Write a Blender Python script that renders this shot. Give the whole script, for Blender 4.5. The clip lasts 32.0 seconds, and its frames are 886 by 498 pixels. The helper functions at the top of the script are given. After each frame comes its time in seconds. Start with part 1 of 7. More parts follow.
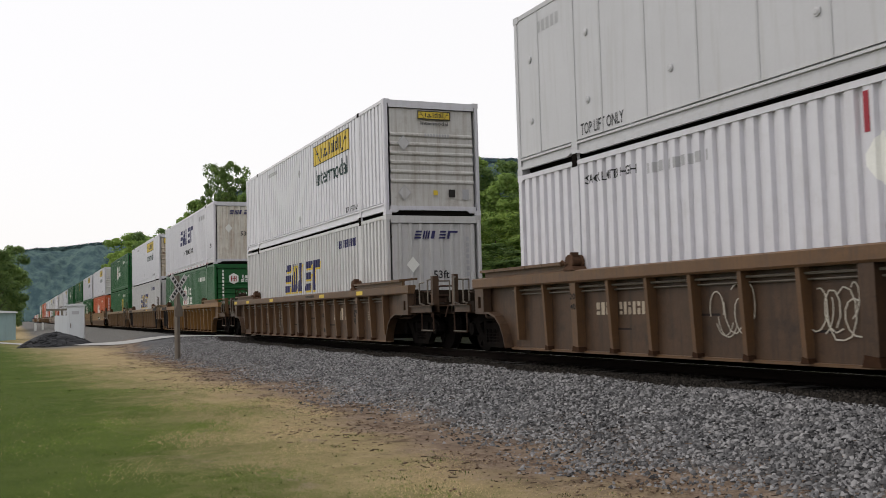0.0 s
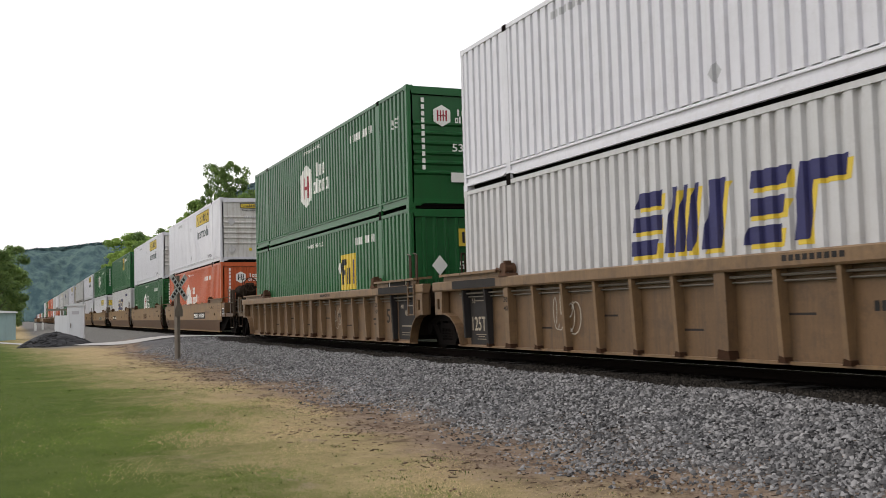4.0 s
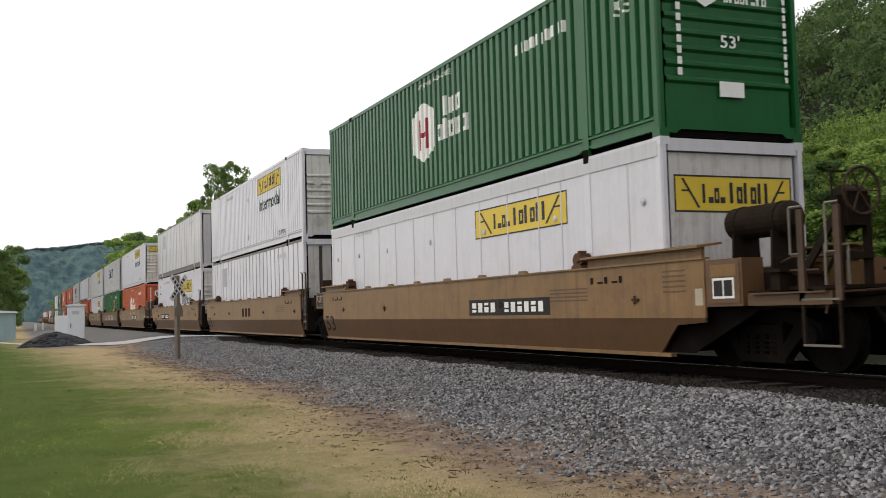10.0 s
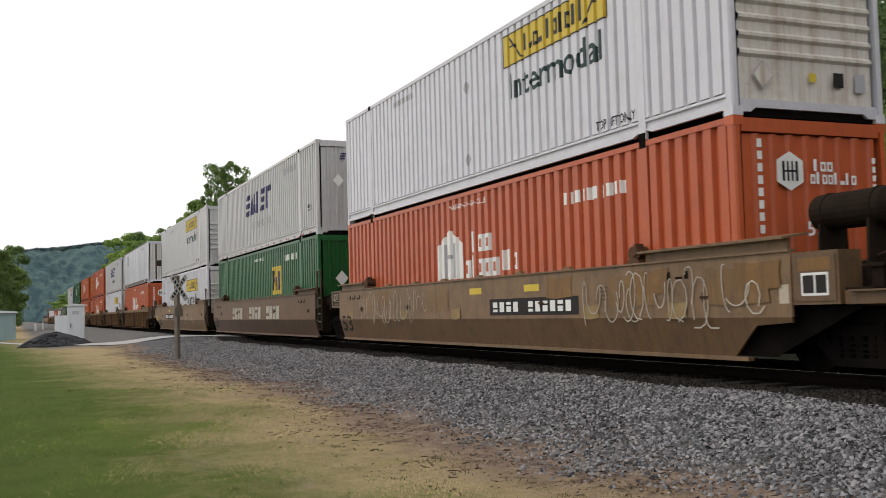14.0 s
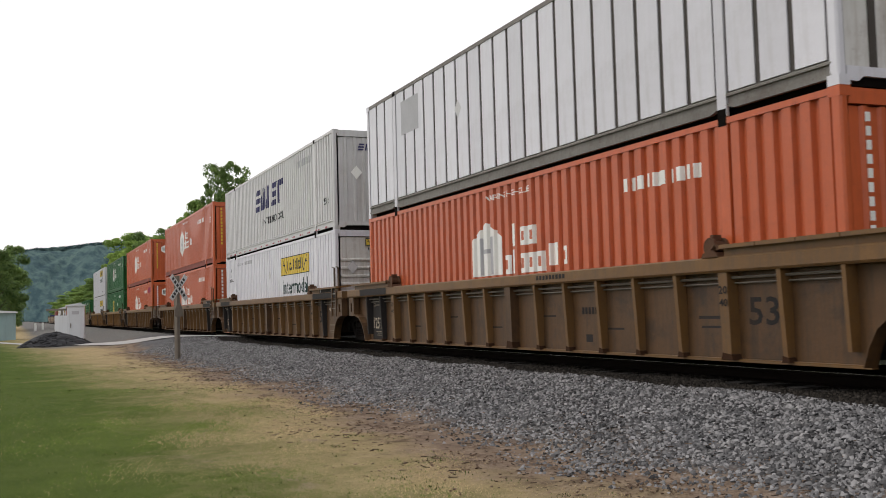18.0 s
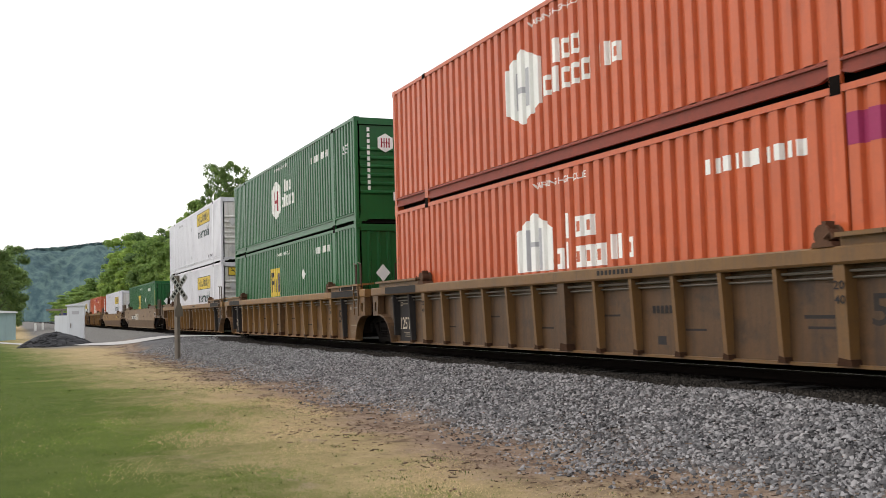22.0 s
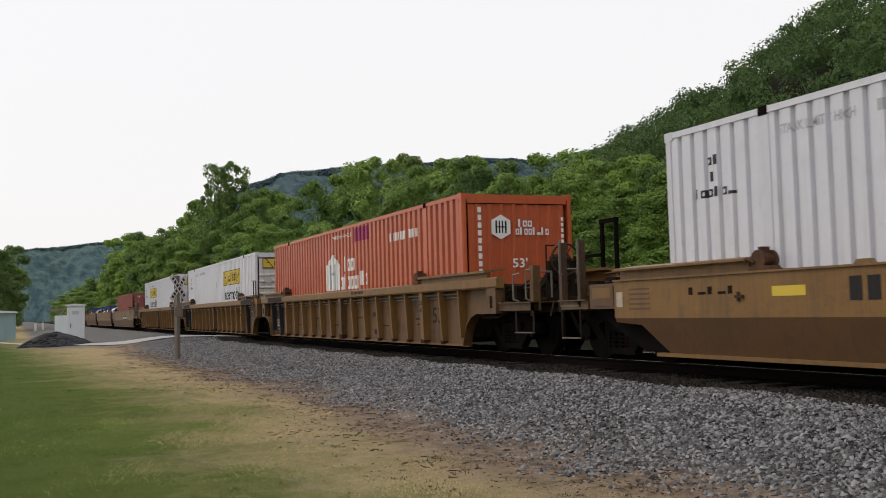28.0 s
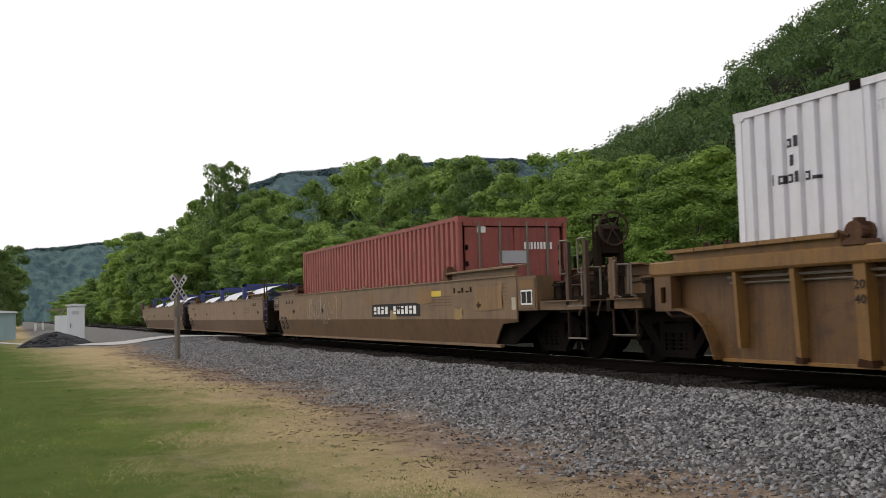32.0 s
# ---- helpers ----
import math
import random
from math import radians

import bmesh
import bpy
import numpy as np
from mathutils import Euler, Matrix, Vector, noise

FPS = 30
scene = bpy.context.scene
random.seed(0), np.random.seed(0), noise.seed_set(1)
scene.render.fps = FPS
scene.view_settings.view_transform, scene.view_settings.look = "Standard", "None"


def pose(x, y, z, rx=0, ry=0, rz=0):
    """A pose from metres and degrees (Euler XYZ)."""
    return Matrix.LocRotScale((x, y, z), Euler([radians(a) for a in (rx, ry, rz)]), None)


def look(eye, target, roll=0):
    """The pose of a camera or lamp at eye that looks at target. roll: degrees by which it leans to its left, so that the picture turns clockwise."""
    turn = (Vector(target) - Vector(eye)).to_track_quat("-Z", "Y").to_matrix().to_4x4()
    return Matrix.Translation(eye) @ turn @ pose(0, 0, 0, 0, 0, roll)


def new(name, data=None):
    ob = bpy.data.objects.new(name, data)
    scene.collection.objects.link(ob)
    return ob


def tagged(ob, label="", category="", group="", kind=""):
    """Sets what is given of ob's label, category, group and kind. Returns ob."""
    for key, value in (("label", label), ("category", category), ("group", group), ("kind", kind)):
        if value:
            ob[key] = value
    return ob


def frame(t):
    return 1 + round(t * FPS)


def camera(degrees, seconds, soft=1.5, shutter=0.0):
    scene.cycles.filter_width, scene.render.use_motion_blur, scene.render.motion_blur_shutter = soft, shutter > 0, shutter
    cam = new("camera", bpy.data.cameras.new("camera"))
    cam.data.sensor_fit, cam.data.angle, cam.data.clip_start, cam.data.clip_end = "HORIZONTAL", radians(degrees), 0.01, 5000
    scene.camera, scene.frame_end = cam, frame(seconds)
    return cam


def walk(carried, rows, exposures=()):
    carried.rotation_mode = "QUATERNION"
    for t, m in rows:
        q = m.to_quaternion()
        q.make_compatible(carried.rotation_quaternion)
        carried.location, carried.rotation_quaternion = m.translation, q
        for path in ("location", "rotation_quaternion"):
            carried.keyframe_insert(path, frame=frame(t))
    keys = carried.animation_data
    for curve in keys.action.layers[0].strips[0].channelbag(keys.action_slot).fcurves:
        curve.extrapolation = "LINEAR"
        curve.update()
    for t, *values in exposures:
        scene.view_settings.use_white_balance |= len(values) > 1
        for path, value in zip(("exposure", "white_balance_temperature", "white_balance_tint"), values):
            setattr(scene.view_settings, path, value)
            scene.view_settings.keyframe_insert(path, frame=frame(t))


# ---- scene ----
cam = camera(47.61, 32.0, soft=0.8, shutter=0.06)

EYE = Vector((0, 0, 0.885))
VIEW = Vector((-0.91816, 0.39170, 0.05966))
TRACK = 9.71                   # the track's centre line runs along x at this y, rail tops at z = 0
walk(cam, [(0, look(EYE, EYE + VIEW, -1.575)), (32, look(EYE, EYE + VIEW, -1.575))],
     exposures=[(0, -0.15), (1, -0.1), (2, 0.08), (3, 0.07), (6, 0.34), (7, 0.13), (8, 0.15), (9, 0.17), (10, 0.09), (11, -0.13), (12, -0.26), (13, -0.18), (14, -0.02), (17, -0.14), (18, -0.02), (19, -0.02), (20, 0.09), (21, 0.38), (22, 0.42), (23, 0.58), (24, 0.25), (25, -0.11), (28, -0.22), (29, -0.15), (30, -0.26), (31, -0.22), (32, -0.08)])

# ---- world and light: bright overcast ----
world = bpy.data.worlds.new("overcast_sky")
scene.world = world
world.use_nodes = True
wn = world.node_tree
wn.nodes.clear()
sky = wn.nodes.new("ShaderNodeTexSky")
sky.sky_type, sky.sun_disc = "NISHITA", False
sky.sun_elevation, sky.sun_rotation = radians(52), radians(200)
sky.dust_density = 4.0
haze = wn.nodes.new("ShaderNodeRGB")
haze.outputs[0].default_value = (10.6, 10.35, 10.3, 1)
blend = wn.nodes.new("ShaderNodeMixRGB")
blend.inputs[0].default_value = 0.82
back = wn.nodes.new("ShaderNodeBackground")
back.inputs["Strength"].default_value = 0.12
wout = wn.nodes.new("ShaderNodeOutputWorld")
wn.links.new(sky.outputs[0], blend.inputs[1])
wn.links.new(haze.outputs[0], blend.inputs[2])
wn.links.new(blend.outputs[0], back.inputs["Color"])
wn.links.new(back.outputs[0], wout.inputs[0])
sun = bpy.data.lights.new("sun", "SUN")
sun.energy, sun.angle, sun.color = 0.75, radians(20), (1.0, 0.96, 0.9)
sun_ob = new("sun", sun)
sun_ob.matrix_basis = look((0, 0, 60), (26, 42, 0))

# ---- materials ----
def noise_node(nt, coord, scale, detail=4.0, rough=0.6):
    n = nt.nodes.new("ShaderNodeTexNoise")
    n.inputs["Scale"].default_value, n.inputs["Detail"].default_value, n.inputs["Roughness"].default_value = scale, detail, rough
    nt.links.new(coord, n.inputs["Vector"])
    return n.outputs["Fac"]


def ramp_node(nt, fac, stops):
    r = nt.nodes.new("ShaderNodeValToRGB")
    while len(r.color_ramp.elements) < len(stops):
        r.color_ramp.elements.new(0.5)
    for e, (pos, c) in zip(r.color_ramp.elements, stops):
        e.position, e.color = pos, (c if len(c) == 4 else (*c, 1))
    nt.links.new(fac, r.inputs[0])
    return r.outputs[0]


def mix_node(nt, fac, a, b, kind="MIX"):
    m = nt.nodes.new("ShaderNodeMixRGB")
    m.blend_type = kind
    for socket, v in zip(m.inputs, (fac, a, b)):
        if isinstance(v, (int, float)):
            socket.default_value = v
        elif isinstance(v, tuple):
            socket.default_value = (*v, 1)[:4]
        else:
            nt.links.new(v, socket)
    return m.outputs[0]


def math_node(nt, op, a, b=0.0):
    m = nt.nodes.new("ShaderNodeMath")
    m.operation, m.use_clamp = op, False
    for socket, v in zip(m.inputs, (a, b)):
        if isinstance(v, (int, float)):
            socket.default_value = v
        else:
            nt.links.new(v, socket)
    return m.outputs[0]


def begin(name):
    m = bpy.data.materials.new(name)
    m.use_nodes = True
    nt = m.node_tree
    bsdf = nt.nodes["Principled BSDF"]
    coord = nt.nodes.new("ShaderNodeTexCoord").outputs["Object"]
    return m, nt, bsdf, coord


def paint(name, base, rough=0.55, metal=0.0, vary=0.12, fine=30.0, coarse=1.1, stain=(0.09, 0.06, 0.04), stained=0.0,
          streak=0.0, bump=0.006, random_value=0.08, spec=0.4, worn=0.0):
    """Weathered paint: two scales of tone, run-down streaks, patches of rust or grime, faint dents."""
    m, nt, bsdf, coord = begin(name)
    lo = tuple(c * (1 - vary) for c in base)
    hi = tuple(min(1, c * (1 + vary)) for c in base)
    col = ramp_node(nt, noise_node(nt, coord, coarse, 5), [(0.3, lo), (0.7, hi)])
    col = mix_node(nt, 0.35, col, ramp_node(nt, noise_node(nt, coord, fine, 3), [(0.3, lo), (0.7, hi)]))
    if streak:
        mp = nt.nodes.new("ShaderNodeMapping")
        mp.inputs["Scale"].default_value = (7.0, 7.0, 0.45)
        nt.links.new(coord, mp.inputs["Vector"])
        f = ramp_node(nt, noise_node(nt, mp.outputs[0], 1.0, 4), [(0.5, (0, 0, 0)), (0.78, (streak, streak, streak))])
        col = mix_node(nt, f, col, stain)
    if stained:
        f = ramp_node(nt, noise_node(nt, coord, coarse * 2.3, 8, 0.7), [(0.51, (0, 0, 0)), (0.68, (stained, stained, stained))])
        col = mix_node(nt, f, col, stain)
    if worn:                                  # fine runs of dirt, pale scuffs, dark chips
        mp = nt.nodes.new("ShaderNodeMapping")
        mp.inputs["Scale"].default_value = (26.0, 26.0, 1.3)
        nt.links.new(coord, mp.inputs["Vector"])
        f = ramp_node(nt, noise_node(nt, mp.outputs[0], 1.0, 5), [(0.48, (0, 0, 0)), (0.8, (worn, worn, worn))])
        col = mix_node(nt, f, col, stain)
        f = ramp_node(nt, noise_node(nt, coord, 4.2, 10, 0.72), [(0.57, (0, 0, 0)), (0.68, (worn * 0.6,) * 3)])
        col = mix_node(nt, f, col, tuple(min(1, c * 1.5) for c in base))
        f = ramp_node(nt, noise_node(nt, coord, 7.5, 9, 0.75), [(0.60, (0, 0, 0)), (0.66, (worn,) * 3)])
        col = mix_node(nt, f, col, tuple(c * 0.6 for c in stain))
        side = nt.nodes.new("ShaderNodeMapping")
        side.inputs["Scale"].default_value = (0.5, 0.5, 5.0)
        nt.links.new(coord, side.inputs["Vector"])
        f = ramp_node(nt, noise_node(nt, side.outputs[0], 1.0, 6, 0.65), [(0.5, (0, 0, 0)), (0.72, (worn * 0.7,) * 3)])
        col = mix_node(nt, f, col, tuple(c * 0.72 for c in base))
    if random_value:
        info = nt.nodes.new("ShaderNodeObjectInfo").outputs["Random"]
        f = math_node(nt, "ADD", math_node(nt, "MULTIPLY", info, 2 * random_value), 1 - random_value)
        hsv = nt.nodes.new("ShaderNodeHueSaturation")
        nt.links.new(f, hsv.inputs["Value"])
        nt.links.new(col, hsv.inputs["Color"])
        col = hsv.outputs[0]
    nt.links.new(col, bsdf.inputs["Base Color"])
    bsdf.inputs["Roughness"].default_value, bsdf.inputs["Metallic"].default_value = rough, metal
    bsdf.inputs["Specular IOR Level"].default_value = spec
    if bump:
        b = nt.nodes.new("ShaderNodeBump")
        b.inputs["Strength"].default_value, b.inputs["Distance"].default_value = 0.5, bump
        nt.links.new(noise_node(nt, coord, fine * 0.2, 5), b.inputs["Height"])
        nt.links.new(b.outputs[0], bsdf.inputs["Normal"])
    return m


def foliage(name, dark, light, back_light=0.35, patch=0.35, spec=0.2):
    m, nt, bsdf, coord = begin(name)
    geo = nt.nodes.new("ShaderNodeNewGeometry").outputs["Random Per Island"]
    col = ramp_node(nt, geo, [(0.0, dark), (1.0, light)])
    big = ramp_node(nt, noise_node(nt, coord, patch, 4), [(0.3, (0.6, 0.66, 0.62)), (0.7, (1.25, 1.2, 1.0))])
    col = mix_node(nt, 1.0, col, big, "MULTIPLY")
    info = nt.nodes.new("ShaderNodeObjectInfo").outputs["Random"]
    col = mix_node(nt, 1.0, col, ramp_node(nt, info, [(0, (0.75, 0.8, 0.75)), (1, (1.2, 1.15, 1.0))]), "MULTIPLY")
    nt.links.new(col, bsdf.inputs["Base Color"])
    bsdf.inputs["Roughness"].default_value = 0.65
    bsdf.inputs["Specular IOR Level"].default_value = spec
    tr = nt.nodes.new("ShaderNodeBsdfTranslucent")
    nt.links.new(col, tr.inputs["Color"])
    mx = nt.nodes.new("ShaderNodeMixShader")
    mx.inputs[0].default_value = back_light
    out = nt.nodes["Material Output"]
    nt.links.new(bsdf.outputs[0], mx.inputs[1])
    nt.links.new(tr.outputs[0], mx.inputs[2])
    nt.links.new(mx.outputs[0], out.inputs[0])
    return m


def canopy(name, dark, light):
    """A far wooded slope: crowns a few metres wide, stands and hollows at larger scales."""
    m, nt, bsdf, coord = begin(name)
    deep = nt.nodes.new("ShaderNodeMapping")           # the slopes run away along x: long stands in that direction
    deep.inputs["Scale"].default_value = (0.16, 1.0, 1.0)
    nt.links.new(coord, deep.inputs["Vector"])
    fleck = noise_node(nt, deep.outputs[0], 0.085, 3, 0.6)
    col = ramp_node(nt, fleck, [(0.38, dark), (0.60, light)])
    b = nt.nodes.new("ShaderNodeBump")
    b.inputs["Strength"].default_value, b.inputs["Distance"].default_value = 0.8, 3.5
    nt.links.new(fleck, b.inputs["Height"])
    nt.links.new(b.outputs[0], bsdf.inputs["Normal"])
    big = ramp_node(nt, noise_node(nt, coord, 0.012, 4), [(0.3, (0.84, 0.88, 0.92)), (0.7, (1.14, 1.12, 1.04))])
    nt.links.new(mix_node(nt, 1.0, col, big, "MULTIPLY"), bsdf.inputs["Base Color"])
    bsdf.inputs["Roughness"].default_value, bsdf.inputs["Specular IOR Level"].default_value = 0.9, 0.03
    return m


def speckle(name, dark, light, scale=3.0, rough=0.9, random_value=True):
    """Loose small pieces of one heap: each island takes its own tone."""
    m, nt, bsdf, coord = begin(name)
    geo = nt.nodes.new("ShaderNodeNewGeometry").outputs["Random Per Island"]
    col = ramp_node(nt, geo, [(0.0, dark), (0.55, tuple((a + b) / 2 for a, b in zip(dark, light))), (1.0, light)])
    col = mix_node(nt, 1.0, col, ramp_node(nt, noise_node(nt, coord, scale, 4), [(0.3, (0.75, 0.75, 0.75)), (0.7, (1.15, 1.13, 1.1))]), "MULTIPLY")
    nt.links.new(col, bsdf.inputs["Base Color"])
    bsdf.inputs["Roughness"].default_value = rough
    bsdf.inputs["Specular IOR Level"].default_value = 0.08
    return m


WHITE = paint("white_container_paint", (0.60, 0.595, 0.64), 0.34, spec=0.5, vary=0.04, stain=(0.38, 0.36, 0.35), streak=0.34, stained=0.18, worn=0.12)
ENDWHITE = paint("soiled_white_end_paint", (0.58, 0.57, 0.55), 0.45, vary=0.06, stain=(0.22, 0.15, 0.10), streak=0.5, stained=0.35, worn=0.3)
GREYWHITE = paint("greyed_white_paint", (0.51, 0.505, 0.51), 0.36, spec=0.5, vary=0.06, stain=(0.3, 0.27, 0.24), streak=0.45, stained=0.2, worn=0.15)
SILVER = paint("aluminium_sheet", (0.48, 0.48, 0.50), 0.38, metal=0.15, vary=0.05, stain=(0.3, 0.29, 0.27), streak=0.4)
RUSTEND = paint("heavily_rusted_white_paint", (0.56, 0.50, 0.41), 0.65, vary=0.12, stain=(0.17, 0.075, 0.03), streak=0.9, stained=0.85, worn=0.7)
RUSTYWHITE = paint("rust_streaked_white_paint", (0.66, 0.63, 0.57), 0.55, vary=0.08, stain=(0.25, 0.13, 0.06), streak=0.6, stained=0.35, worn=0.4)
GREEN = paint("green_container_paint", (0.009, 0.094, 0.024), 0.36, vary=0.12, stain=(0.014, 0.05, 0.020), streak=0.4, spec=0.4)
ORANGE = paint("orange_container_paint", (0.48, 0.098, 0.030), 0.38, vary=0.1, stain=(0.26, 0.06, 0.025), streak=0.45, stained=0.25, spec=0.45, worn=0.25)
RAILRED = paint("red_brown_rail_paint", (0.21, 0.035, 0.018), 0.6, vary=0.2, stain=(0.1, 0.03, 0.02), streak=0.4, stained=0.3)
MAROON = paint("maroon_container_paint", (0.275, 0.075, 0.06), 0.6, vary=0.15, stain=(0.09, 0.035, 0.03), streak=0.5, stained=0.3, worn=0.4)
YELLOW = paint("yellow_panel_paint", (0.62, 0.45, 0.045), 0.5, vary=0.07, random_value=0.03, bump=0)
INK = paint("black_lettering", (0.02, 0.021, 0.024), 0.6, random_value=0, bump=0)
DARKGREEN = paint("dark_green_lettering", (0.012, 0.038, 0.036), 0.6, random_value=0, bump=0)
NAVY = paint("navy_lettering", (0.025, 0.025, 0.10), 0.6, vary=0.25, random_value=0, bump=0)
CREAM = paint("white_lettering", (0.75, 0.75, 0.72), 0.6, vary=0.1, random_value=0.04, bump=0)
CRIMSON = paint("crimson_mark", (0.30, 0.02, 0.035), 0.6, random_value=0, bump=0)
MAGENTA = paint("magenta_patch", (0.28, 0.02, 0.09), 0.6, random_value=0, bump=0)
GHOST = paint("faded_grey_lettering", (0.40, 0.40, 0.42), 0.7, random_value=0.05, bump=0)
OCHRE = paint("ochre_car_paint", (0.195, 0.099, 0.025), 0.5, vary=0.16, stain=(0.07, 0.045, 0.03), streak=0.55, stained=0.4, bump=0.008, worn=0.5)
DULL = paint("dull_dark_brown_patch", (0.060, 0.040, 0.030), 0.75, vary=0.25, stain=(0.10, 0.055, 0.022), streak=0.4, stained=0.4, worn=0.4)
OCHRELOW = paint("darker_stained_ochre_sheet", (0.116, 0.058, 0.019), 0.52, vary=0.25, stain=(0.036, 0.020, 0.012), streak=0.9, stained=0.8, bump=0.012, worn=0.6)
BROWNLOW = paint("darker_stained_brown_sheet", (0.070, 0.038, 0.020), 0.52, vary=0.25, stain=(0.026, 0.016, 0.011), streak=0.9, stained=0.8, bump=0.012, worn=0.6)
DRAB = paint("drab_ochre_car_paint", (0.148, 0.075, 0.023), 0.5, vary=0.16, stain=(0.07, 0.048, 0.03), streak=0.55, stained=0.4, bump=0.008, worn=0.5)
DRABLOW = paint("darker_stained_drab_sheet", (0.086, 0.043, 0.016), 0.52, vary=0.25, stain=(0.032, 0.020, 0.013), streak=0.9, stained=0.8, bump=0.012, worn=0.6)
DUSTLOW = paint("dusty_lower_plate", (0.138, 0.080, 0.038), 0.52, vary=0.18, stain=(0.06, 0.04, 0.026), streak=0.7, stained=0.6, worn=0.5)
MUSTARD = paint("mustard_touch_up_paint", (0.27, 0.185, 0.075), 0.65, vary=0.18, stain=(0.13, 0.09, 0.05), streak=0.5, stained=0.5, worn=0.5)
DUSTY = paint("dusty_grey_brown_paint", (0.188, 0.114, 0.056), 0.52, vary=0.16, stain=(0.085, 0.056, 0.036), streak=0.6, stained=0.7, worn=0.55)
TAN = paint("tan_car_paint", (0.194, 0.108, 0.037), 0.48, vary=0.14, stain=(0.085, 0.048, 0.028), streak=0.7, stained=0.5, worn=0.5)
# stained tan, darkened by the shade of the folded lower plates
TANLOW = paint("darker_stained_tan_paint", (0.106, 0.052, 0.019), 0.5, vary=0.15, stain=(0.06, 0.042, 0.03), streak=0.5, stained=0.4, worn=0.6)
BROWN = paint("faded_brown_car_paint", (0.118, 0.062, 0.027), 0.5, vary=0.18, stain=(0.06, 0.04, 0.03), streak=0.6, stained=0.5, bump=0.008, worn=0.55)
PLATE = paint("dark_grey_plate", (0.028, 0.026, 0.026), 0.7, vary=0.2, random_value=0.1, bump=0, spec=0.12, stain=(0.055, 0.042, 0.03), streak=0.4, worn=0.3)
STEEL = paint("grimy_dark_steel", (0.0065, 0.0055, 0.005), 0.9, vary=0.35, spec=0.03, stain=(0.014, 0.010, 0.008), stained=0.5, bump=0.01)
FOOT = paint("rust_dark_foot", (0.040, 0.019, 0.010), 0.85, vary=0.35, stain=(0.02, 0.012, 0.008), stained=0.5, spec=0.1)
IRON = paint("rusty_cast_iron", (0.085, 0.043, 0.024), 0.8, vary=0.4, stain=(0.03, 0.018, 0.012), stained=0.6, bump=0.012, spec=0.2)
RUST = paint("rust_brown_steel", (0.046, 0.027, 0.018), 0.8, vary=0.3, stain=(0.03, 0.021, 0.017), stained=0.5, bump=0.01, spec=0.15)
GALV = paint("worn_grab_iron", (0.17, 0.148, 0.12), 0.5, metal=0.3, vary=0.2)
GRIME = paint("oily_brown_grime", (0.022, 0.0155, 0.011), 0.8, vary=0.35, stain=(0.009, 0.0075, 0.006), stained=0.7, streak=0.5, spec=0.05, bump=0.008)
BRIGHT = paint("polished_wheel_tread", (0.42, 0.42, 0.43), 0.25, metal=1.0, vary=0.1, bump=0)
WORN = paint("worn_tan_lettering", (0.40, 0.34, 0.26), 0.7, vary=0.25, random_value=0.1, bump=0, stain=(0.12, 0.09, 0.07), streak=0.5)
FAINT = paint("worn_stencil_paint", (0.20, 0.165, 0.12), 0.7, vary=0.25, random_value=0.15, bump=0)
SPRAY = paint("weathered_spray_paint", (0.40, 0.37, 0.31), 0.7, vary=0.3, random_value=0.1, bump=0)
FRAME = paint("dulled_steel_frame", (0.17, 0.16, 0.145), 0.6, vary=0.25, stain=(0.08, 0.05, 0.035), streak=0.5, stained=0.4, worn=0.4)
GAP = paint("dark_seam_post", (0.05, 0.042, 0.035), 0.6, vary=0.25)
BLUE = paint("dark_blue_paint", (0.03, 0.04, 0.16), 0.5)
WOOD = paint("weathered_timber", (0.17, 0.145, 0.12), 0.85, vary=0.3, fine=60, stain=(0.07, 0.055, 0.045), streak=0.5)
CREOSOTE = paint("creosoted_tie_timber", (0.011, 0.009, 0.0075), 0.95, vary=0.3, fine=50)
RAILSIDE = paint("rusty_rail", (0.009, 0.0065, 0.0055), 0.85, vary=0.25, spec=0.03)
CABINET = paint("pale_grey_cabinet_paint", (0.62, 0.64, 0.66), 0.5, vary=0.06, stain=(0.4, 0.4, 0.4), streak=0.3)
TEAL = paint("pale_teal_siding", (0.25, 0.35, 0.36), 0.6, vary=0.08, streak=0.3)
CONCRETE = paint("pale_concrete", (0.33, 0.322, 0.312), 0.85, vary=0.12, fine=40, stained=0.3, stain=(0.2, 0.19, 0.18))
ASPHALT = paint("dark_asphalt_rubble", (0.035, 0.036, 0.04), 0.9, vary=0.3, fine=40)
BARK = paint("bark", (0.10, 0.08, 0.062), 0.9, vary=0.35, fine=25)
LEAVES = [foliage("broad_leaves", (0.090, 0.165, 0.045), (0.245, 0.345, 0.090), 0.45),
          foliage("bright_leaves", (0.10, 0.185, 0.042), (0.255, 0.37, 0.092), 0.45),
          foliage("shady_leaves", (0.070, 0.130, 0.045), (0.165, 0.245, 0.078), 0.45)]
# the same leaves farther off: lighter and bluer, aerial haze mixed into the colour
FARLEAVES = [foliage("haze_tinted_broad_leaves", (0.165, 0.270, 0.085), (0.300, 0.415, 0.135), 0.45),
             foliage("haze_tinted_bright_leaves", (0.21, 0.335, 0.085), (0.345, 0.470, 0.135), 0.45),
             foliage("haze_tinted_shady_leaves", (0.115, 0.195, 0.080), (0.215, 0.305, 0.115), 0.45)]
HILLWOOD = foliage("hillside_foliage", (0.095, 0.165, 0.045), (0.215, 0.300, 0.08), 0.45, 0.09)
HILLHIGH = foliage("upper_hillside_foliage", (0.060, 0.112, 0.050), (0.150, 0.222, 0.082), 0.45, 0.06)
# ridge foliage shifted towards blue: distance haze is mixed into both tones
FARWOOD = canopy("haze_blue_far_foliage", (0.034, 0.064, 0.076), (0.080, 0.126, 0.124))
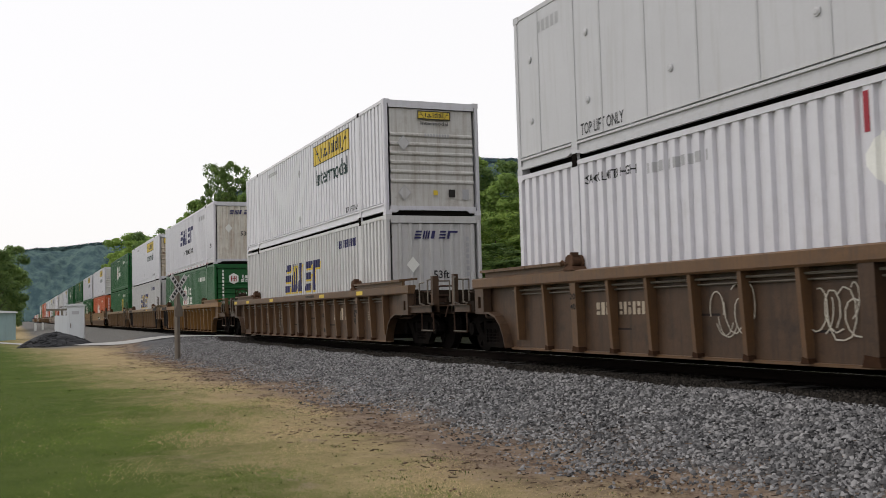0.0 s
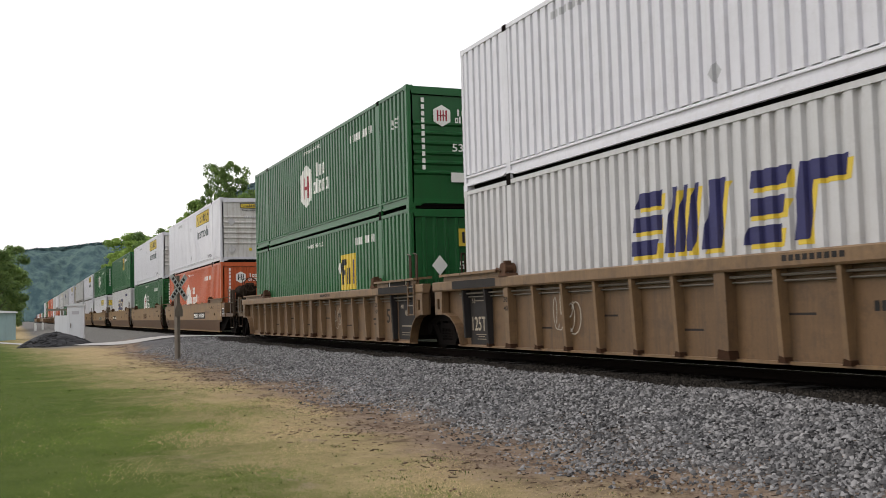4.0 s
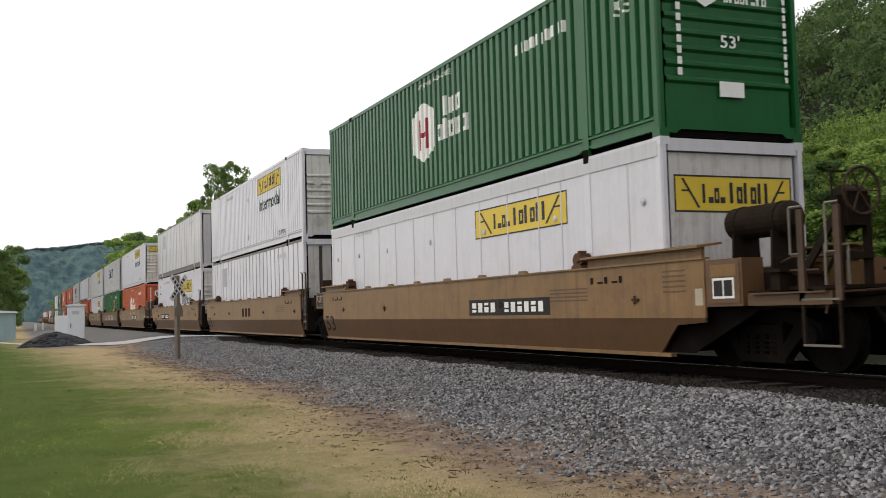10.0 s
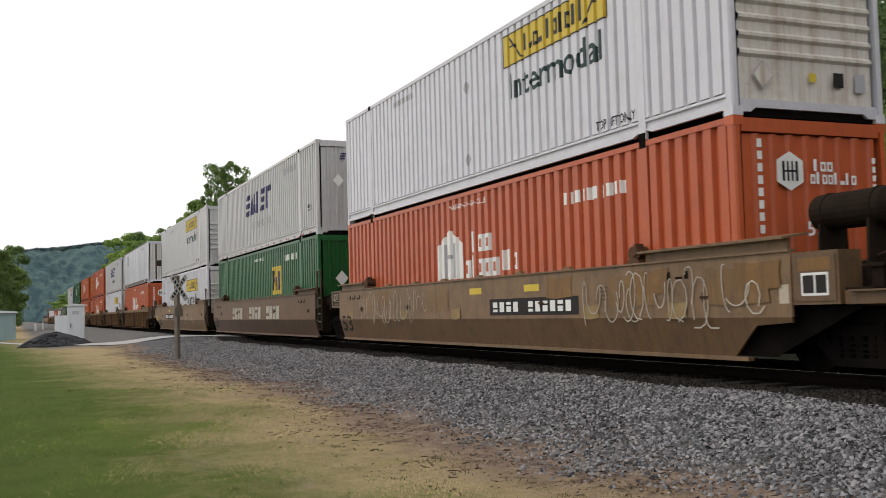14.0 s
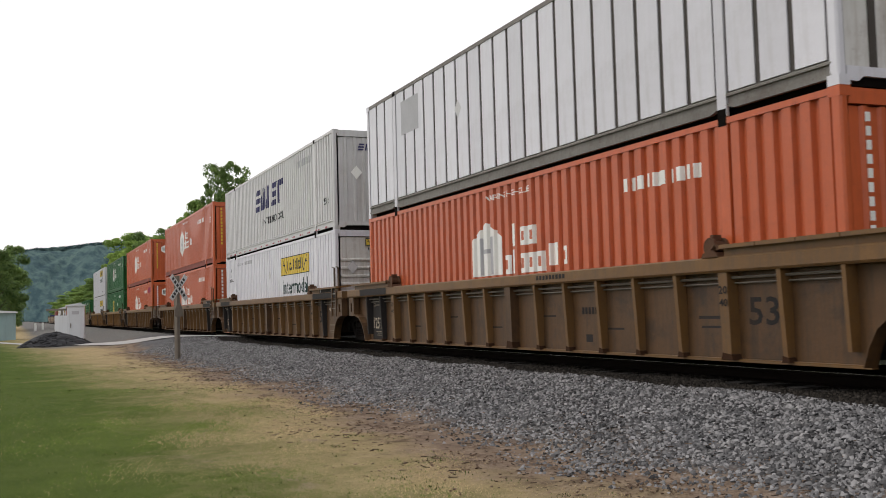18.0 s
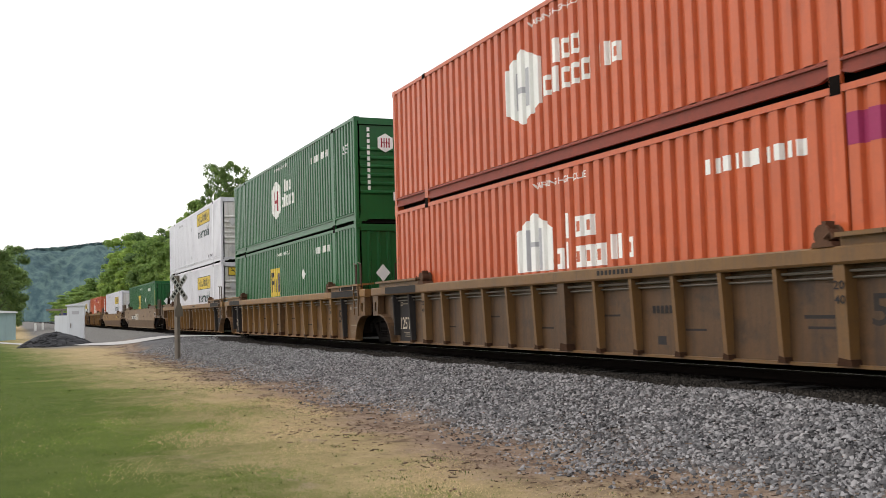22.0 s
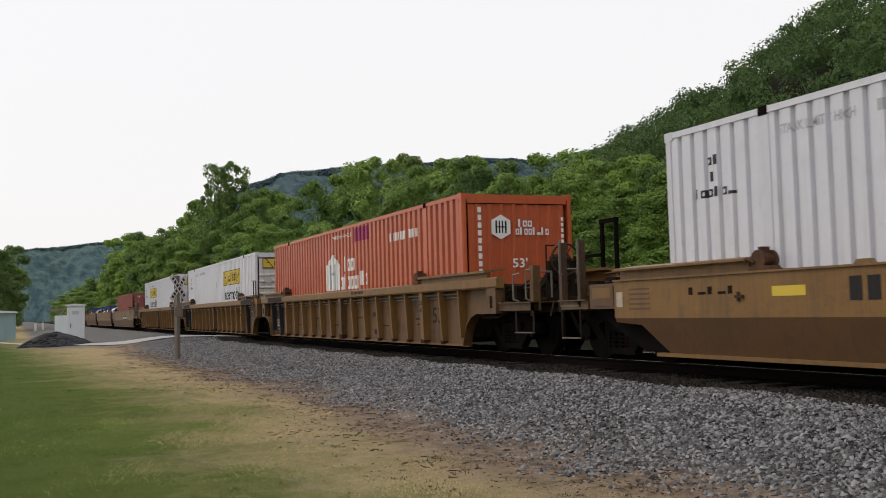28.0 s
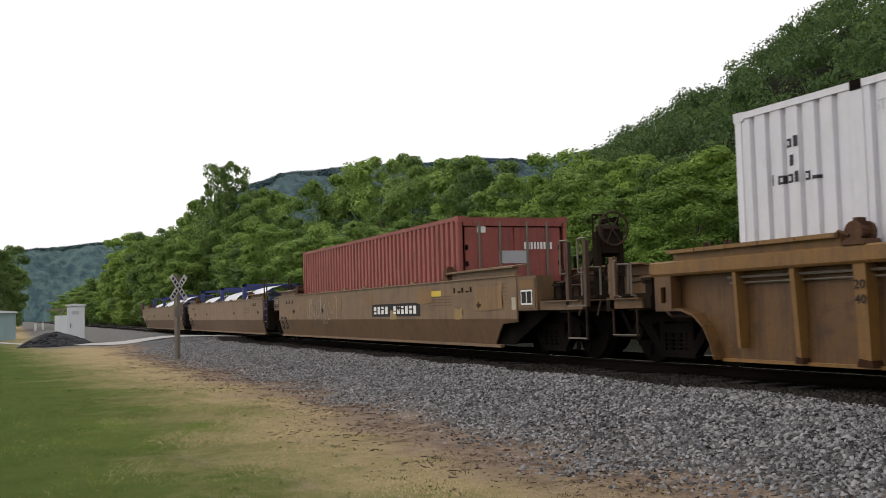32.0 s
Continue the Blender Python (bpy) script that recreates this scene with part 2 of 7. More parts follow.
FARWOOD2 = canopy("haze_tinted_far_foliage", (0.038, 0.066, 0.080), (0.084, 0.124, 0.132))
BALLAST = speckle("grey_ballast_stone", (0.036, 0.036, 0.038), (0.300, 0.298, 0.306))
# stones by the rails: the train's shadow and oil share one dark tone
OILSHADE = speckle("oily_train_shaded_stone", (0.008, 0.007, 0.006), (0.045, 0.04, 0.035))
GRASS = speckle("lawn_blades", (0.056, 0.088, 0.015), (0.112, 0.150, 0.032), 0.6)
WEED = speckle("dark_tuft_blades", (0.030, 0.054, 0.012), (0.085, 0.120, 0.030), 0.6)
STRAW = speckle("dry_blades", (0.28, 0.21, 0.115), (0.44, 0.34, 0.195), 0.6)
# greener, darker blades: lens falloff at the corner is part of the tone
DIMGRASS = speckle("dimmed_blades", (0.034, 0.064, 0.010), (0.082, 0.122, 0.022), 0.6)
LITTER = speckle("dead_leaf_litter", (0.07, 0.047, 0.034), (0.29, 0.205, 0.15), 2.0)
TWIG = speckle("dark_twigs", (0.04, 0.03, 0.024), (0.15, 0.11, 0.082), 2.0)


# ---- mesh helpers ----
class Build:
    """Collects boxes, prisms and tubes into one mesh."""

    def __init__(self):
        self.v, self.f = [], []

    def add(self, vs, fs):
        n = len(self.v)
        self.v += vs
        self.f += [tuple(i + n for i in f) for f in fs]
        return self

    def box(self, x0, x1, y0, y1, z0, z1):
        vs = [(x, y, z) for z in (z0, z1) for y in (y0, y1) for x in (x0, x1)]
        return self.add(vs, [(0, 2, 3, 1), (4, 5, 7, 6), (0, 1, 5, 4), (2, 6, 7, 3), (0, 4, 6, 2), (1, 3, 7, 5)])

    def prism(self, poly, axis, a, b):
        """poly: points of the outline in the two other axes, in x, y, z order."""
        def at(p, c):
            q = list(p)
            q.insert("xyz".index(axis), c)
            return tuple(q)
        n = len(poly)
        vs = [at(p, a) for p in poly] + [at(p, b) for p in poly]
        fs = [tuple(range(n - 1, -1, -1)), tuple(range(n, 2 * n))] + [(i, (i + 1) % n, n + (i + 1) % n, n + i) for i in range(n)]
        return self.add(vs, fs)

    def tube(self, p, q, r, n=6, r2=None, caps=True):
        p, q = Vector(p), Vector(q)
        w = (q - p).normalized()
        s = w.orthogonal().normalized()
        t = w.cross(s)
        vs = []
        for c, rr in ((p, r), (q, r if r2 is None else r2)):
            for i in range(n):
                a = 2 * math.pi * i / n
                vs.append(tuple(c + rr * (math.cos(a) * s + math.sin(a) * t)))
        fs = [(i, (i + 1) % n, n + (i + 1) % n, n + i) for i in range(n)]
        if caps:
            fs += [tuple(range(n - 1, -1, -1)), tuple(range(n, 2 * n))]
        return self.add(vs, fs)

    def rod(self, points, r, n=6):
        for a, b in zip(points, points[1:]):
            self.tube(a, b, r, n)
        return self

    def mesh(self, name, material, smooth=False):
        me = bpy.data.meshes.new(name)
        me.from_pydata(self.v, [], self.f)
        me.materials.append(material)
        bm = bmesh.new()
        bm.from_mesh(me)
        bmesh.ops.recalc_face_normals(bm, faces=bm.faces)
        bm.to_mesh(me)
        bm.free()
        if smooth:
            me.shade_smooth()
        return me


def raw_mesh(name, v, f, material, smooth=False):
    me = bpy.data.meshes.new(name)
    me.from_pydata(v, [], f)
    me.materials.append(material)
    if smooth:
        me.shade_smooth()
    return me


def two_tone(name, shape, material, second, other):
    """One mesh of two paints: a Build in the first and a Build in the second."""
    n = len(shape.f)
    both = Build().add(shape.v, shape.f).add(second.v, second.f)
    me = both.mesh(name, material)
    me.materials.append(other)
    me.polygons.foreach_set("material_index", np.array([0] * n + [1] * (len(both.f) - n), dtype=np.int32))
    return me


def part(name, shape, material, parent, label="", at=(0, 0, 0), turn=(0, 0, 0)):
    """One mesh object under a thing or a part; shape is a Build or a ready mesh."""
    me = shape.mesh(name, material) if isinstance(shape, Build) else shape
    ob = new(name, me)
    ob.parent = parent
    ob.matrix_basis = pose(*at, *turn)
    return tagged(ob, label)


CACHE = {}


def kept(key, make):
    if key not in CACHE:
        CACHE[key] = make()
    return CACHE[key]


def thing(name, label, category, at, group=""):
    ob = new(name)
    ob.empty_display_size = 0.3
    ob.matrix_basis = at if isinstance(at, Matrix) else pose(*at)
    return tagged(ob, label, category, group)


# ---- lettering and flat marks ----
def text_tris(word, size):
    """The triangles of a word in the built-in font, from the origin rightwards; its width."""
    def make():
        cu = bpy.data.curves.new("word", "FONT")
        cu.body, cu.size, cu.resolution_u, cu.offset = word, size, 2, 0.014
        ob = new("word", cu)
        me = bpy.data.meshes.new_from_object(ob.evaluated_get(bpy.context.evaluated_depsgraph_get()))
        me.calc_loop_triangles()
        tris = [[(me.vertices[i].co.x, me.vertices[i].co.y) for i in t.vertices] for t in me.loop_triangles]
        bpy.data.objects.remove(ob)
        bpy.data.meshes.remove(me)
        bpy.data.curves.remove(cu)
        return tris
    tris = kept(("word", word, size), make)
    xs = [p[0] for t in tris for p in t]
    return tris, max(xs)


def fit_text(word, x0, x1, z0, z1):
    """The word's triangles stretched into the rectangle."""
    tris, _ = text_tris(word, 1.0)
    xs = [p[0] for t in tris for p in t]
    zs = [p[1] for t in tris for p in t]
    ax, bx, az, bz = min(xs), max(xs), min(zs), max(zs)
    return [[(x0 + (x - ax) / (bx - ax) * (x1 - x0), z0 + (z - az) / (bz - az) * (z1 - z0)) for x, z in t] for t in tris]


def rect(x0, x1, z0, z1, lean=0.0):
    h = (z1 - z0) * lean
    return [(x0, z0), (x1, z0), (x1 + h, z1), (x0 + h, z1)]


def bars(x0, x1, z0, z1, n, fill=0.62, lean=0.0, cut=0.0):
    """A row of n plain upright bars; cut: some are parted by a slit."""
    w = (x1 - x0) / n
    out = []
    for i in range(n):
        a, b = x0 + i * w, x0 + (i + fill) * w
        if cut and i % 2 == 0:
            m = z0 + (z1 - z0) * (0.35 + 0.3 * ((i * 7 % 5) / 4))
            out += [rect(a, b, z0, m - cut / 2, lean), rect(a + lean * (m - z0), b + lean * (m - z0), m + cut / 2, z1, lean)]
        else:
            out.append(rect(a, b, z0, z1, lean))
    return out


def blocks(x0, x1, z0, z1, shapes, stem=0.30):
    """A row of plain blocks: '|' a bar, 'o' a hollow box, '-' a low block."""
    n, out = len(shapes), []
    w = (x1 - x0) / n
    for i, k in enumerate(shapes):
        a, b = x0 + i * w, x0 + (i + 0.82) * w
        t, h = (b - a) * stem, z1 - z0
        if k == "|":
            out.append(rect(a, b - (b - a) * 0.45, z0, z1))
        elif k == "-":
            out.append(rect(a, b, z0, z0 + h * 0.32))
        else:
            out += [rect(a, a + t, z0, z0 + h * 0.8), rect(b - t, b, z0, z0 + h * 0.8), rect(a + t, b - t, z0, z0 + h * 0.2), rect(a + t, b - t, z0 + h * 0.6, z0 + h * 0.8)]
    return out


def clip(poly, x, keep_right):
    out = []
    for a, b in zip(poly, poly[1:] + poly[:1]):
        ina, inb = (a[0] >= x) == keep_right, (b[0] >= x) == keep_right
        if ina:
            out.append(a)
        if ina != inb:
            k = (x - a[0]) / (b[0] - a[0])
            out.append((x, a[1] + k * (b[1] - a[1])))
    return out


def mark(name, polys, material, parent, wall, label="", proud=0.004):
    """Paint laid on a wall. wall: ('side', breaks, depth) or ('end', x); the paint follows the wall's folds."""
    b = Build()
    if wall[0] == "side":
        _, breaks, depth, y0 = wall
        for poly in polys:
            xs = [p[0] for p in poly]
            lo, hi = min(xs), max(xs)
            cuts = [lo] + [x for x in breaks if lo < x < hi] + [hi]
            for xa, xb in zip(cuts, cuts[1:]):
                q = clip(clip(poly, xa, True), xb, False)
                if len(q) > 2:
                    b.add([(x, y0 + depth(min(max(x, xa + 1e-5), xb - 1e-5)) - proud, z) for x, z in q], [tuple(range(len(q)))])
    else:
        for poly in polys:
            b.add([(wall[1] + proud, y, z) for y, z in poly], [tuple(range(len(poly)))])
    seen, order = {}, []
    for q in b.v:
        k = (round(q[0], 4), round(q[1], 4), round(q[2], 4))
        order.append(seen.setdefault(k, len(seen)))
    faces = [tuple(dict.fromkeys(order[i] for i in f)) for f in b.f]
    me = raw_mesh(name, list(seen), [f for f in faces if len(f) > 2], material)
    ob = part(name, me, material, parent, label)
    return tagged(ob, kind="stuff") if name in ("stencil_bars", "graffiti_stroke", "writing_bar", "panel_bar", "length_mark") else ob


def laid_in(ob):
    """Lays a painted mark onto the inward-folded lower plate of a smooth car."""
    for v in ob.data.vertices:
        v.co.y += 0.13 * max(0.0, 0.68 - v.co.z) / 0.49


def marks(name, polys, material, parent, wall, label="", proud=0.004):
    """Each piece of a painted row as a part of its own."""
    for poly in polys:
        mark(name, [poly], material, parent, wall, label, proud)

# ---- containers ----
LONG, WIDE, HIGH = 16.154, 2.59, 2.896
POST = 6.06                    # lifting posts, at the forty-foot marks


def fold(pitch, deep, crest=0.50, slope=0.08):
    """The outline of a corrugated wall: breaks along x, and the depth behind the crest at x."""
    steps = ((0.0, 0.0), (crest, 0.0), (crest + slope, deep), (1 - slope, deep), (1.0, 0.0))

    def depth(x):
        k = (x / pitch) % 1.0
        for (a, da), (b, db) in zip(steps, steps[1:]):
            if a <= k <= b:
                return da + (db - da) * (k - a) / (b - a)
        return 0.0
    n = int(9 / pitch)
    breaks = sorted((i + s) * pitch for i in range(-n, n + 1) for s, _ in steps[:-1])
    return breaks, depth


def wall_mesh(key, spans, z0, z1, breaks, depth, material, y0=-WIDE / 2 + 0.012):
    def make():
        b = Build()
        for xa, xb in spans:
            xs = [xa] + [x for x in breaks if xa < x < xb] + [xb]
            pts = [(x, y0 + depth(x)) for x in xs]
            n = len(pts)
            vs = [(x, y, z0) for x, y in pts] + [(x, y, z1) for x, y in pts]
            b.add(vs, [(i, i + 1, n + i + 1, n + i) for i in range(n - 1)])
        return raw_mesh("side_panel", b.v, b.f, material)
    return kept((key, material.name), make)


def rib_end_mesh(material, rows, up=False, y0=-1.13, y1=1.13, z0=0.2, z1=2.68, deep=0.045):
    """An end wall at x = 0, facing +x, with level (or upright) pressed ribs at the given bands."""
    b = Build()
    cuts = []
    if up:
        cuts = [(y0, 0)]
        for a, c in rows:
            cuts += [(a, 0), (a + 0.03, deep), (c - 0.03, deep), (c, 0)]
        cuts.append((y1, 0))
        n = len(cuts)
        b.add([(x, y, z0) for y, x in cuts] + [(x, y, z1) for y, x in cuts], [(i, i + 1, n + i + 1, n + i) for i in range(n - 1)])
    else:
        cuts = [(z0, 0)]
        for a, c in rows:
            cuts += [(a, 0), (a + 0.04, deep), (c - 0.04, deep), (c, 0)]
        cuts.append((z1, 0))
        n = len(cuts)
        b.add([(x, y0, z) for z, x in cuts] + [(x, y1, z) for z, x in cuts], [(i, n + i, n + i + 1, i + 1) for i in range(n - 1)])
    return raw_mesh("end_panel", b.v, b.f, material)


def house(x, z0, z1, w, pointed_foot=False):
    m, e = x + w / 2, (z1 - z0) * 0.2
    if pointed_foot:
        return [[(x, z0 + e), (m, z0), (x + w, z0 + e), (x + w, z1 - e), (m, z1), (x, z1 - e)]]
    return [[(x, z0), (x + w, z0), (x + w, z1 - e * 1.5), (m, z1), (x, z1 - e * 1.5)]]


def diamond(x, z, r):
    return [[(x, z - r), (x + r * 0.85, z), (x, z + r), (x - r * 0.85, z)]]


def outline(x0, x1, z0, z1, w=0.03):
    return [rect(x0, x1, z0, z0 + w), rect(x0, x1, z1 - w, z1), rect(x0, x0 + w, z0 + w, z1 - w), rect(x1 - w, x1, z0 + w, z1 - w)]


def yellow_sign(c, wall, x0, x1, z0, z1):
    """A yellow company panel: black edging, a row of plain dark bars, a scroll line at each end."""
    w, h = x1 - x0, z1 - z0
    sign = mark("company_panel", [rect(x0, x1, z0, z1)], YELLOW, c, wall, "yellow company panel with dark bars")
    mark("panel_border", outline(x0, x1, z0, z1, 0.025), INK, sign, wall, proud=0.007)
    mark("panel_bar", blocks(x0 + w * 0.23, x0 + w * 0.43, z0 + h * 0.25, z0 + h * 0.76, "|-o-", 0.34) + blocks(x0 + w * 0.46, x0 + w * 0.82, z0 + h * 0.25, z0 + h * 0.82, "|o|o||", 0.34), INK, sign, wall, "dark blocks of writing", proud=0.008)
    fine = []
    for s in (0, 1):
        a, k = (x0 + w * 0.06, 1) if s == 0 else (x1 - w * 0.06, -1)
        fine.append([(a, z0 + h * 0.9), (a + k * w * 0.02, z0 + h * 0.9), (a + k * w * 0.15, z0 + h * 0.12), (a + k * w * 0.13, z0 + h * 0.12)])
        fine.append(rect(min(a, a + k * w * 0.06), max(a, a + k * w * 0.06), z0 + h * 0.55, z0 + h * 0.6))
    marks("panel_scroll", fine, INK, sign, wall, proud=0.008)
    return sign


def badge(c, wall, x, z0, z1, w, bar_mat, pointed):
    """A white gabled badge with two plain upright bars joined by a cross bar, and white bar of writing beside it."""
    b = mark("company_badge", house(x, z0, z1, w, pointed), CREAM, c, wall, "white gabled badge")
    h = z1 - z0
    zz0 = z0 + h * (0.22 if pointed else 0.02)
    marks("badge_bar", [rect(x + w * 0.28, x + w * 0.39, zz0, z0 + h * 0.72), rect(x + w * 0.61, x + w * 0.72, zz0, z0 + h * 0.72),
                        rect(x + w * 0.39, x + w * 0.61, z0 + h * 0.42, z0 + h * 0.5)], bar_mat, b, wall, proud=0.008)
    return b


def container(kind, name_label, height, load):
    """One long container; its base centre is its origin. height: 'upper' or 'lower' marks. load: what the kind needs."""
    paint_of = {"signed": WHITE, "slanted": GREYWHITE, "badge_green": GREEN, "badge_orange": ORANGE, "square_green": GREEN, "plate": SILVER,
                "panel": WHITE, "plate_signed": WHITE, "plain": WHITE}
    body = load.get("paint") or paint_of[kind]
    trim = load.get("trim") or body
    long = load.get("long", LONG)
    tall = load.get("high", HIGH)
    hx = long / 2
    c = thing("shipping_container", name_label, "container", (0, 0, 0), "containers on the train")
    pitch = {"signed": 0.275, "slanted": 0.265, "plain": 0.27, "badge_green": 0.265, "badge_orange": 0.31, "square_green": 0.265}.get(kind, 0.3)
    deep = {"signed": 0.05, "slanted": 0.055, "plain": 0.055}.get(kind, 0.062)
    if kind in ("plate", "plate_signed", "panel"):
        breaks, depth = [], (lambda x: 0.0)
    else:
        breaks, depth = fold(pitch, deep, *((0.64, 0.07) if kind == "signed" else (0.5, 0.08)))
    y0 = -WIDE / 2 + 0.012
    side = ("side", breaks, depth, y0)
    has_posts = long > 14
    spans = [(-hx + 0.13, -POST - 0.09), (-POST + 0.09, POST - 0.09), (POST + 0.09, hx - 0.13)] if has_posts else [(-hx + 0.13, hx - 0.13)]
    low, top = 0.31, tall - 0.09
    if kind == "panel":
        backing = wall_mesh(("seams", long), spans, low, top, [], lambda x: 0.02, GAP)
        wide, gap = 0.50, 0.10
        sheet = kept(("sheet", body.name), lambda: Build().box(0, wide, y0, y0 + 0.018, low, top).mesh("panel", body))
        for turn in (0, 180):
            part("seam_wall", backing, GAP, c, "dark posts between the panels", turn=(0, 0, turn))
        for xa, xb in spans:
            n = max(1, round((xb - xa) / (wide + gap)))
            for i in range(n):
                part("panel", sheet, body, c, at=(xa + (xb - xa) * (i + 0.5) / n - wide / 2, 0, 0))
                part("panel", sheet, body, c, at=(-(xa + (xb - xa) * (i + 0.5) / n - wide / 2), 0, 0), turn=(0, 0, 180))
    else:
        me = wall_mesh(("corr", kind, long), spans, low, top, breaks, depth, body)
        part("side_panel", me, body, c)
        part("side_panel", me, body, c, turn=(0, 0, 180))
        if kind in ("plate", "plate_signed"):
            seams = kept(("seams", kind), lambda: (lambda b: [b.box(x - 0.02, x + 0.02, y0 - 0.008, y0 + 0.002, low, top) for x in
                                                              (-7.2, -5.2, -4.0, -2.8, -1.6, -0.4, 0.8, 2.0, 3.2, 4.4, 5.2, 7.2)] and b)(Build()).mesh("riveted_seam", SILVER))
            part("riveted_seam", seams, SILVER, c)
            stud = kept(("stud",), lambda: Build().tube((0, y0 - 0.02, 0), (0, y0, 0), 0.06, 10).tube((0, y0 - 0.03, 0), (0, y0 - 0.02, 0), 0.03, 10, 0.045).mesh("vent_stud", SILVER))
            for x in (-7.5, -5.6, -3.4, -0.6, 2.2, 5.0, 7.6):
                for z in (0.9, 2.0):
                    part("vent_stud", stud, SILVER, c, at=(x, 0, z))
    # frame
    def rail_make():
        b = Build()
        cuts = [(-hx + 0.1, -POST - 0.09), (-POST + 0.09, POST - 0.09), (POST + 0.09, hx - 0.1)] if has_posts else [(-hx + 0.1, hx - 0.1)]
        for k, (xa, xb) in enumerate(cuts):
            lift_l, lift_r = (0.02 if k == 0 else 0.15), (0.02 if k == len(cuts) - 1 else 0.15)
            foot = 0.085 if k != 1 and len(cuts) > 1 else 0.06
            # lower flange, recessed web and a sloping upper flange
            b.prism([(xa, foot + 0.05), (xa + lift_l, foot), (xb - lift_r, foot), (xb, foot + 0.05), (xb, 0.145), (xa, 0.145)], "y", -WIDE / 2, -WIDE / 2 + 0.06)
            b.box(xa, xb, -WIDE / 2 + 0.032, -WIDE / 2 + 0.06, 0.145, 0.25)
            b.prism([(-WIDE / 2, 0.25), (-WIDE / 2 + 0.07, 0.25), (-WIDE / 2 + 0.07, 0.315), (-WIDE / 2 + 0.045, 0.315), (-WIDE / 2, 0.275)], "x", xa, xb)
        return b.mesh("bottom_rail", rail_paint)
    rail_paint = RAILRED if body is ORANGE else FRAME if kind == "panel" else trim
    head_paint = FRAME if kind == "panel" else trim
    rail = kept(("rail", long, trim.name, rail_paint.name), rail_make)
    rail_t = kept(("rail_t", long, head_paint.name), lambda: Build().box(-hx + 0.09, hx - 0.09, -WIDE / 2, -WIDE / 2 + 0.07, tall - 0.09, tall - 0.01).mesh("top_rail", head_paint))
    post = kept(("post", trim.name), lambda: Build().prism([(-0.13, 0), (-0.13, 0.10), (0, 0.10), (0, 0.03), (-0.02, 0)], "z", 0.1, tall - 0.1).mesh("corner_post", trim))
    cast = kept(("cast", trim.name), lambda: Build().box(-0.178, 0.003, -0.003, 0.162, -0.002, 0.118).mesh("corner_casting", trim))
    roof = kept(("roof", long, trim.name), lambda: Build().box(-hx + 0.05, hx - 0.05, -WIDE / 2 + 0.05, WIDE / 2 - 0.05, tall - 0.05, tall - 0.02).mesh("roof", trim))
    base = kept(("base", long), lambda: Build().box(-hx + 0.05, hx - 0.05, -WIDE / 2 + 0.16, WIDE / 2 - 0.16, 0.004, 0.10).box(-hx + 0.1, hx - 0.1, -WIDE / 2 + 0.055, WIDE / 2 - 0.055, 0.10, 0.24).mesh("underframe", STEEL))
    part("roof", roof, trim, c)
    part("underframe", base, STEEL, c, "dark cross-bearers")
    for turn in (0, 180):
        part("bottom_rail", rail, rail_paint, c, turn=(0, 0, turn))
        part("top_rail", rail_t, head_paint, c, turn=(0, 0, turn))
    for sx in (1, -1):
        for sy in (1, -1):
            turn = (0, 0, 0) if (sx, sy) == (1, -1) else (0, 0, 180) if (sx, sy) == (-1, 1) else None
            if turn is None:
                pm = kept(("postm", trim.name), lambda: Build().prism([(-0.13, 0), (-0.13, -0.10), (0, -0.10), (0, -0.03), (-0.02, 0)], "z", 0.1, tall - 0.1).mesh("corner_post", trim))
                cm = kept(("castm", trim.name), lambda: Build().box(-0.178, 0.003, -0.162, 0.003, -0.002, 0.118).mesh("corner_casting", trim))
                tt = (0, 0, 0) if sx == 1 else (0, 0, 180)
                part("corner_post", pm, trim, c, at=(sx * hx, sy * WIDE / 2, 0), turn=tt)
                part("corner_casting", cm, trim, c, at=(sx * hx, sy * WIDE / 2, 0), turn=tt)
                part("corner_casting", cm, trim, c, at=(sx * hx, sy * WIDE / 2, tall - 0.118), turn=tt)
            else:
                part("corner_post", post, trim, c, at=(sx * hx, sy * WIDE / 2, 0), turn=turn)
                part("corner_casting", cast, trim, c, at=(sx * hx, sy * WIDE / 2, 0), turn=turn)
                part("corner_casting", cast, trim, c, at=(sx * hx, sy * WIDE / 2, tall - 0.118), turn=turn)
    if has_posts:
        lift = kept(("lift", trim.name), lambda: Build().box(-0.09, 0.09, -WIDE / 2 + 0.002, -WIDE / 2 + 0.05, 0.0, tall).mesh("lifting_post", trim))
        pocket = kept(("pocket",), lambda: Build().box(-0.08, 0.08, -WIDE / 2 - 0.006, -WIDE / 2 + 0.03, 0, 0.11).mesh("lifting_pocket", STEEL))
        for x in (-POST, POST):
            part("lifting_post", lift, trim, c, at=(x, 0, 0))
            part("lifting_post", lift, trim, c, at=(x, 0, 0), turn=(0, 0, 180))
            for z in (tall - 0.11, -0.01):
                part("lifting_pocket", pocket, STEEL, c, "dark steel lifting pocket", at=(x, 0, z))
    # ends
    sill = kept(("sill", trim.name), lambda: Build().prism([(-1.17, 0.05), (-1.0, 0.05), (-0.92, 0.11), (0.92, 0.11), (1.0, 0.05), (1.17, 0.05), (1.17, 0.22), (-1.17, 0.22)], "x", -0.09, -0.004).mesh("end_sill", trim))
    head = kept(("head", trim.name), lambda: Build().box(-0.09, -0.004, -1.17, 1.17, tall - 0.2, tall - 0.02).mesh("end_header", trim))
    endpaint = load.get("end", ENDWHITE if body is WHITE else body)
    style = load.get("end_style") or {"signed": "level", "badge_green": "level", "plate_signed": "flat", "plate": "flat", "panel": "posts"}.get(kind, "upright")
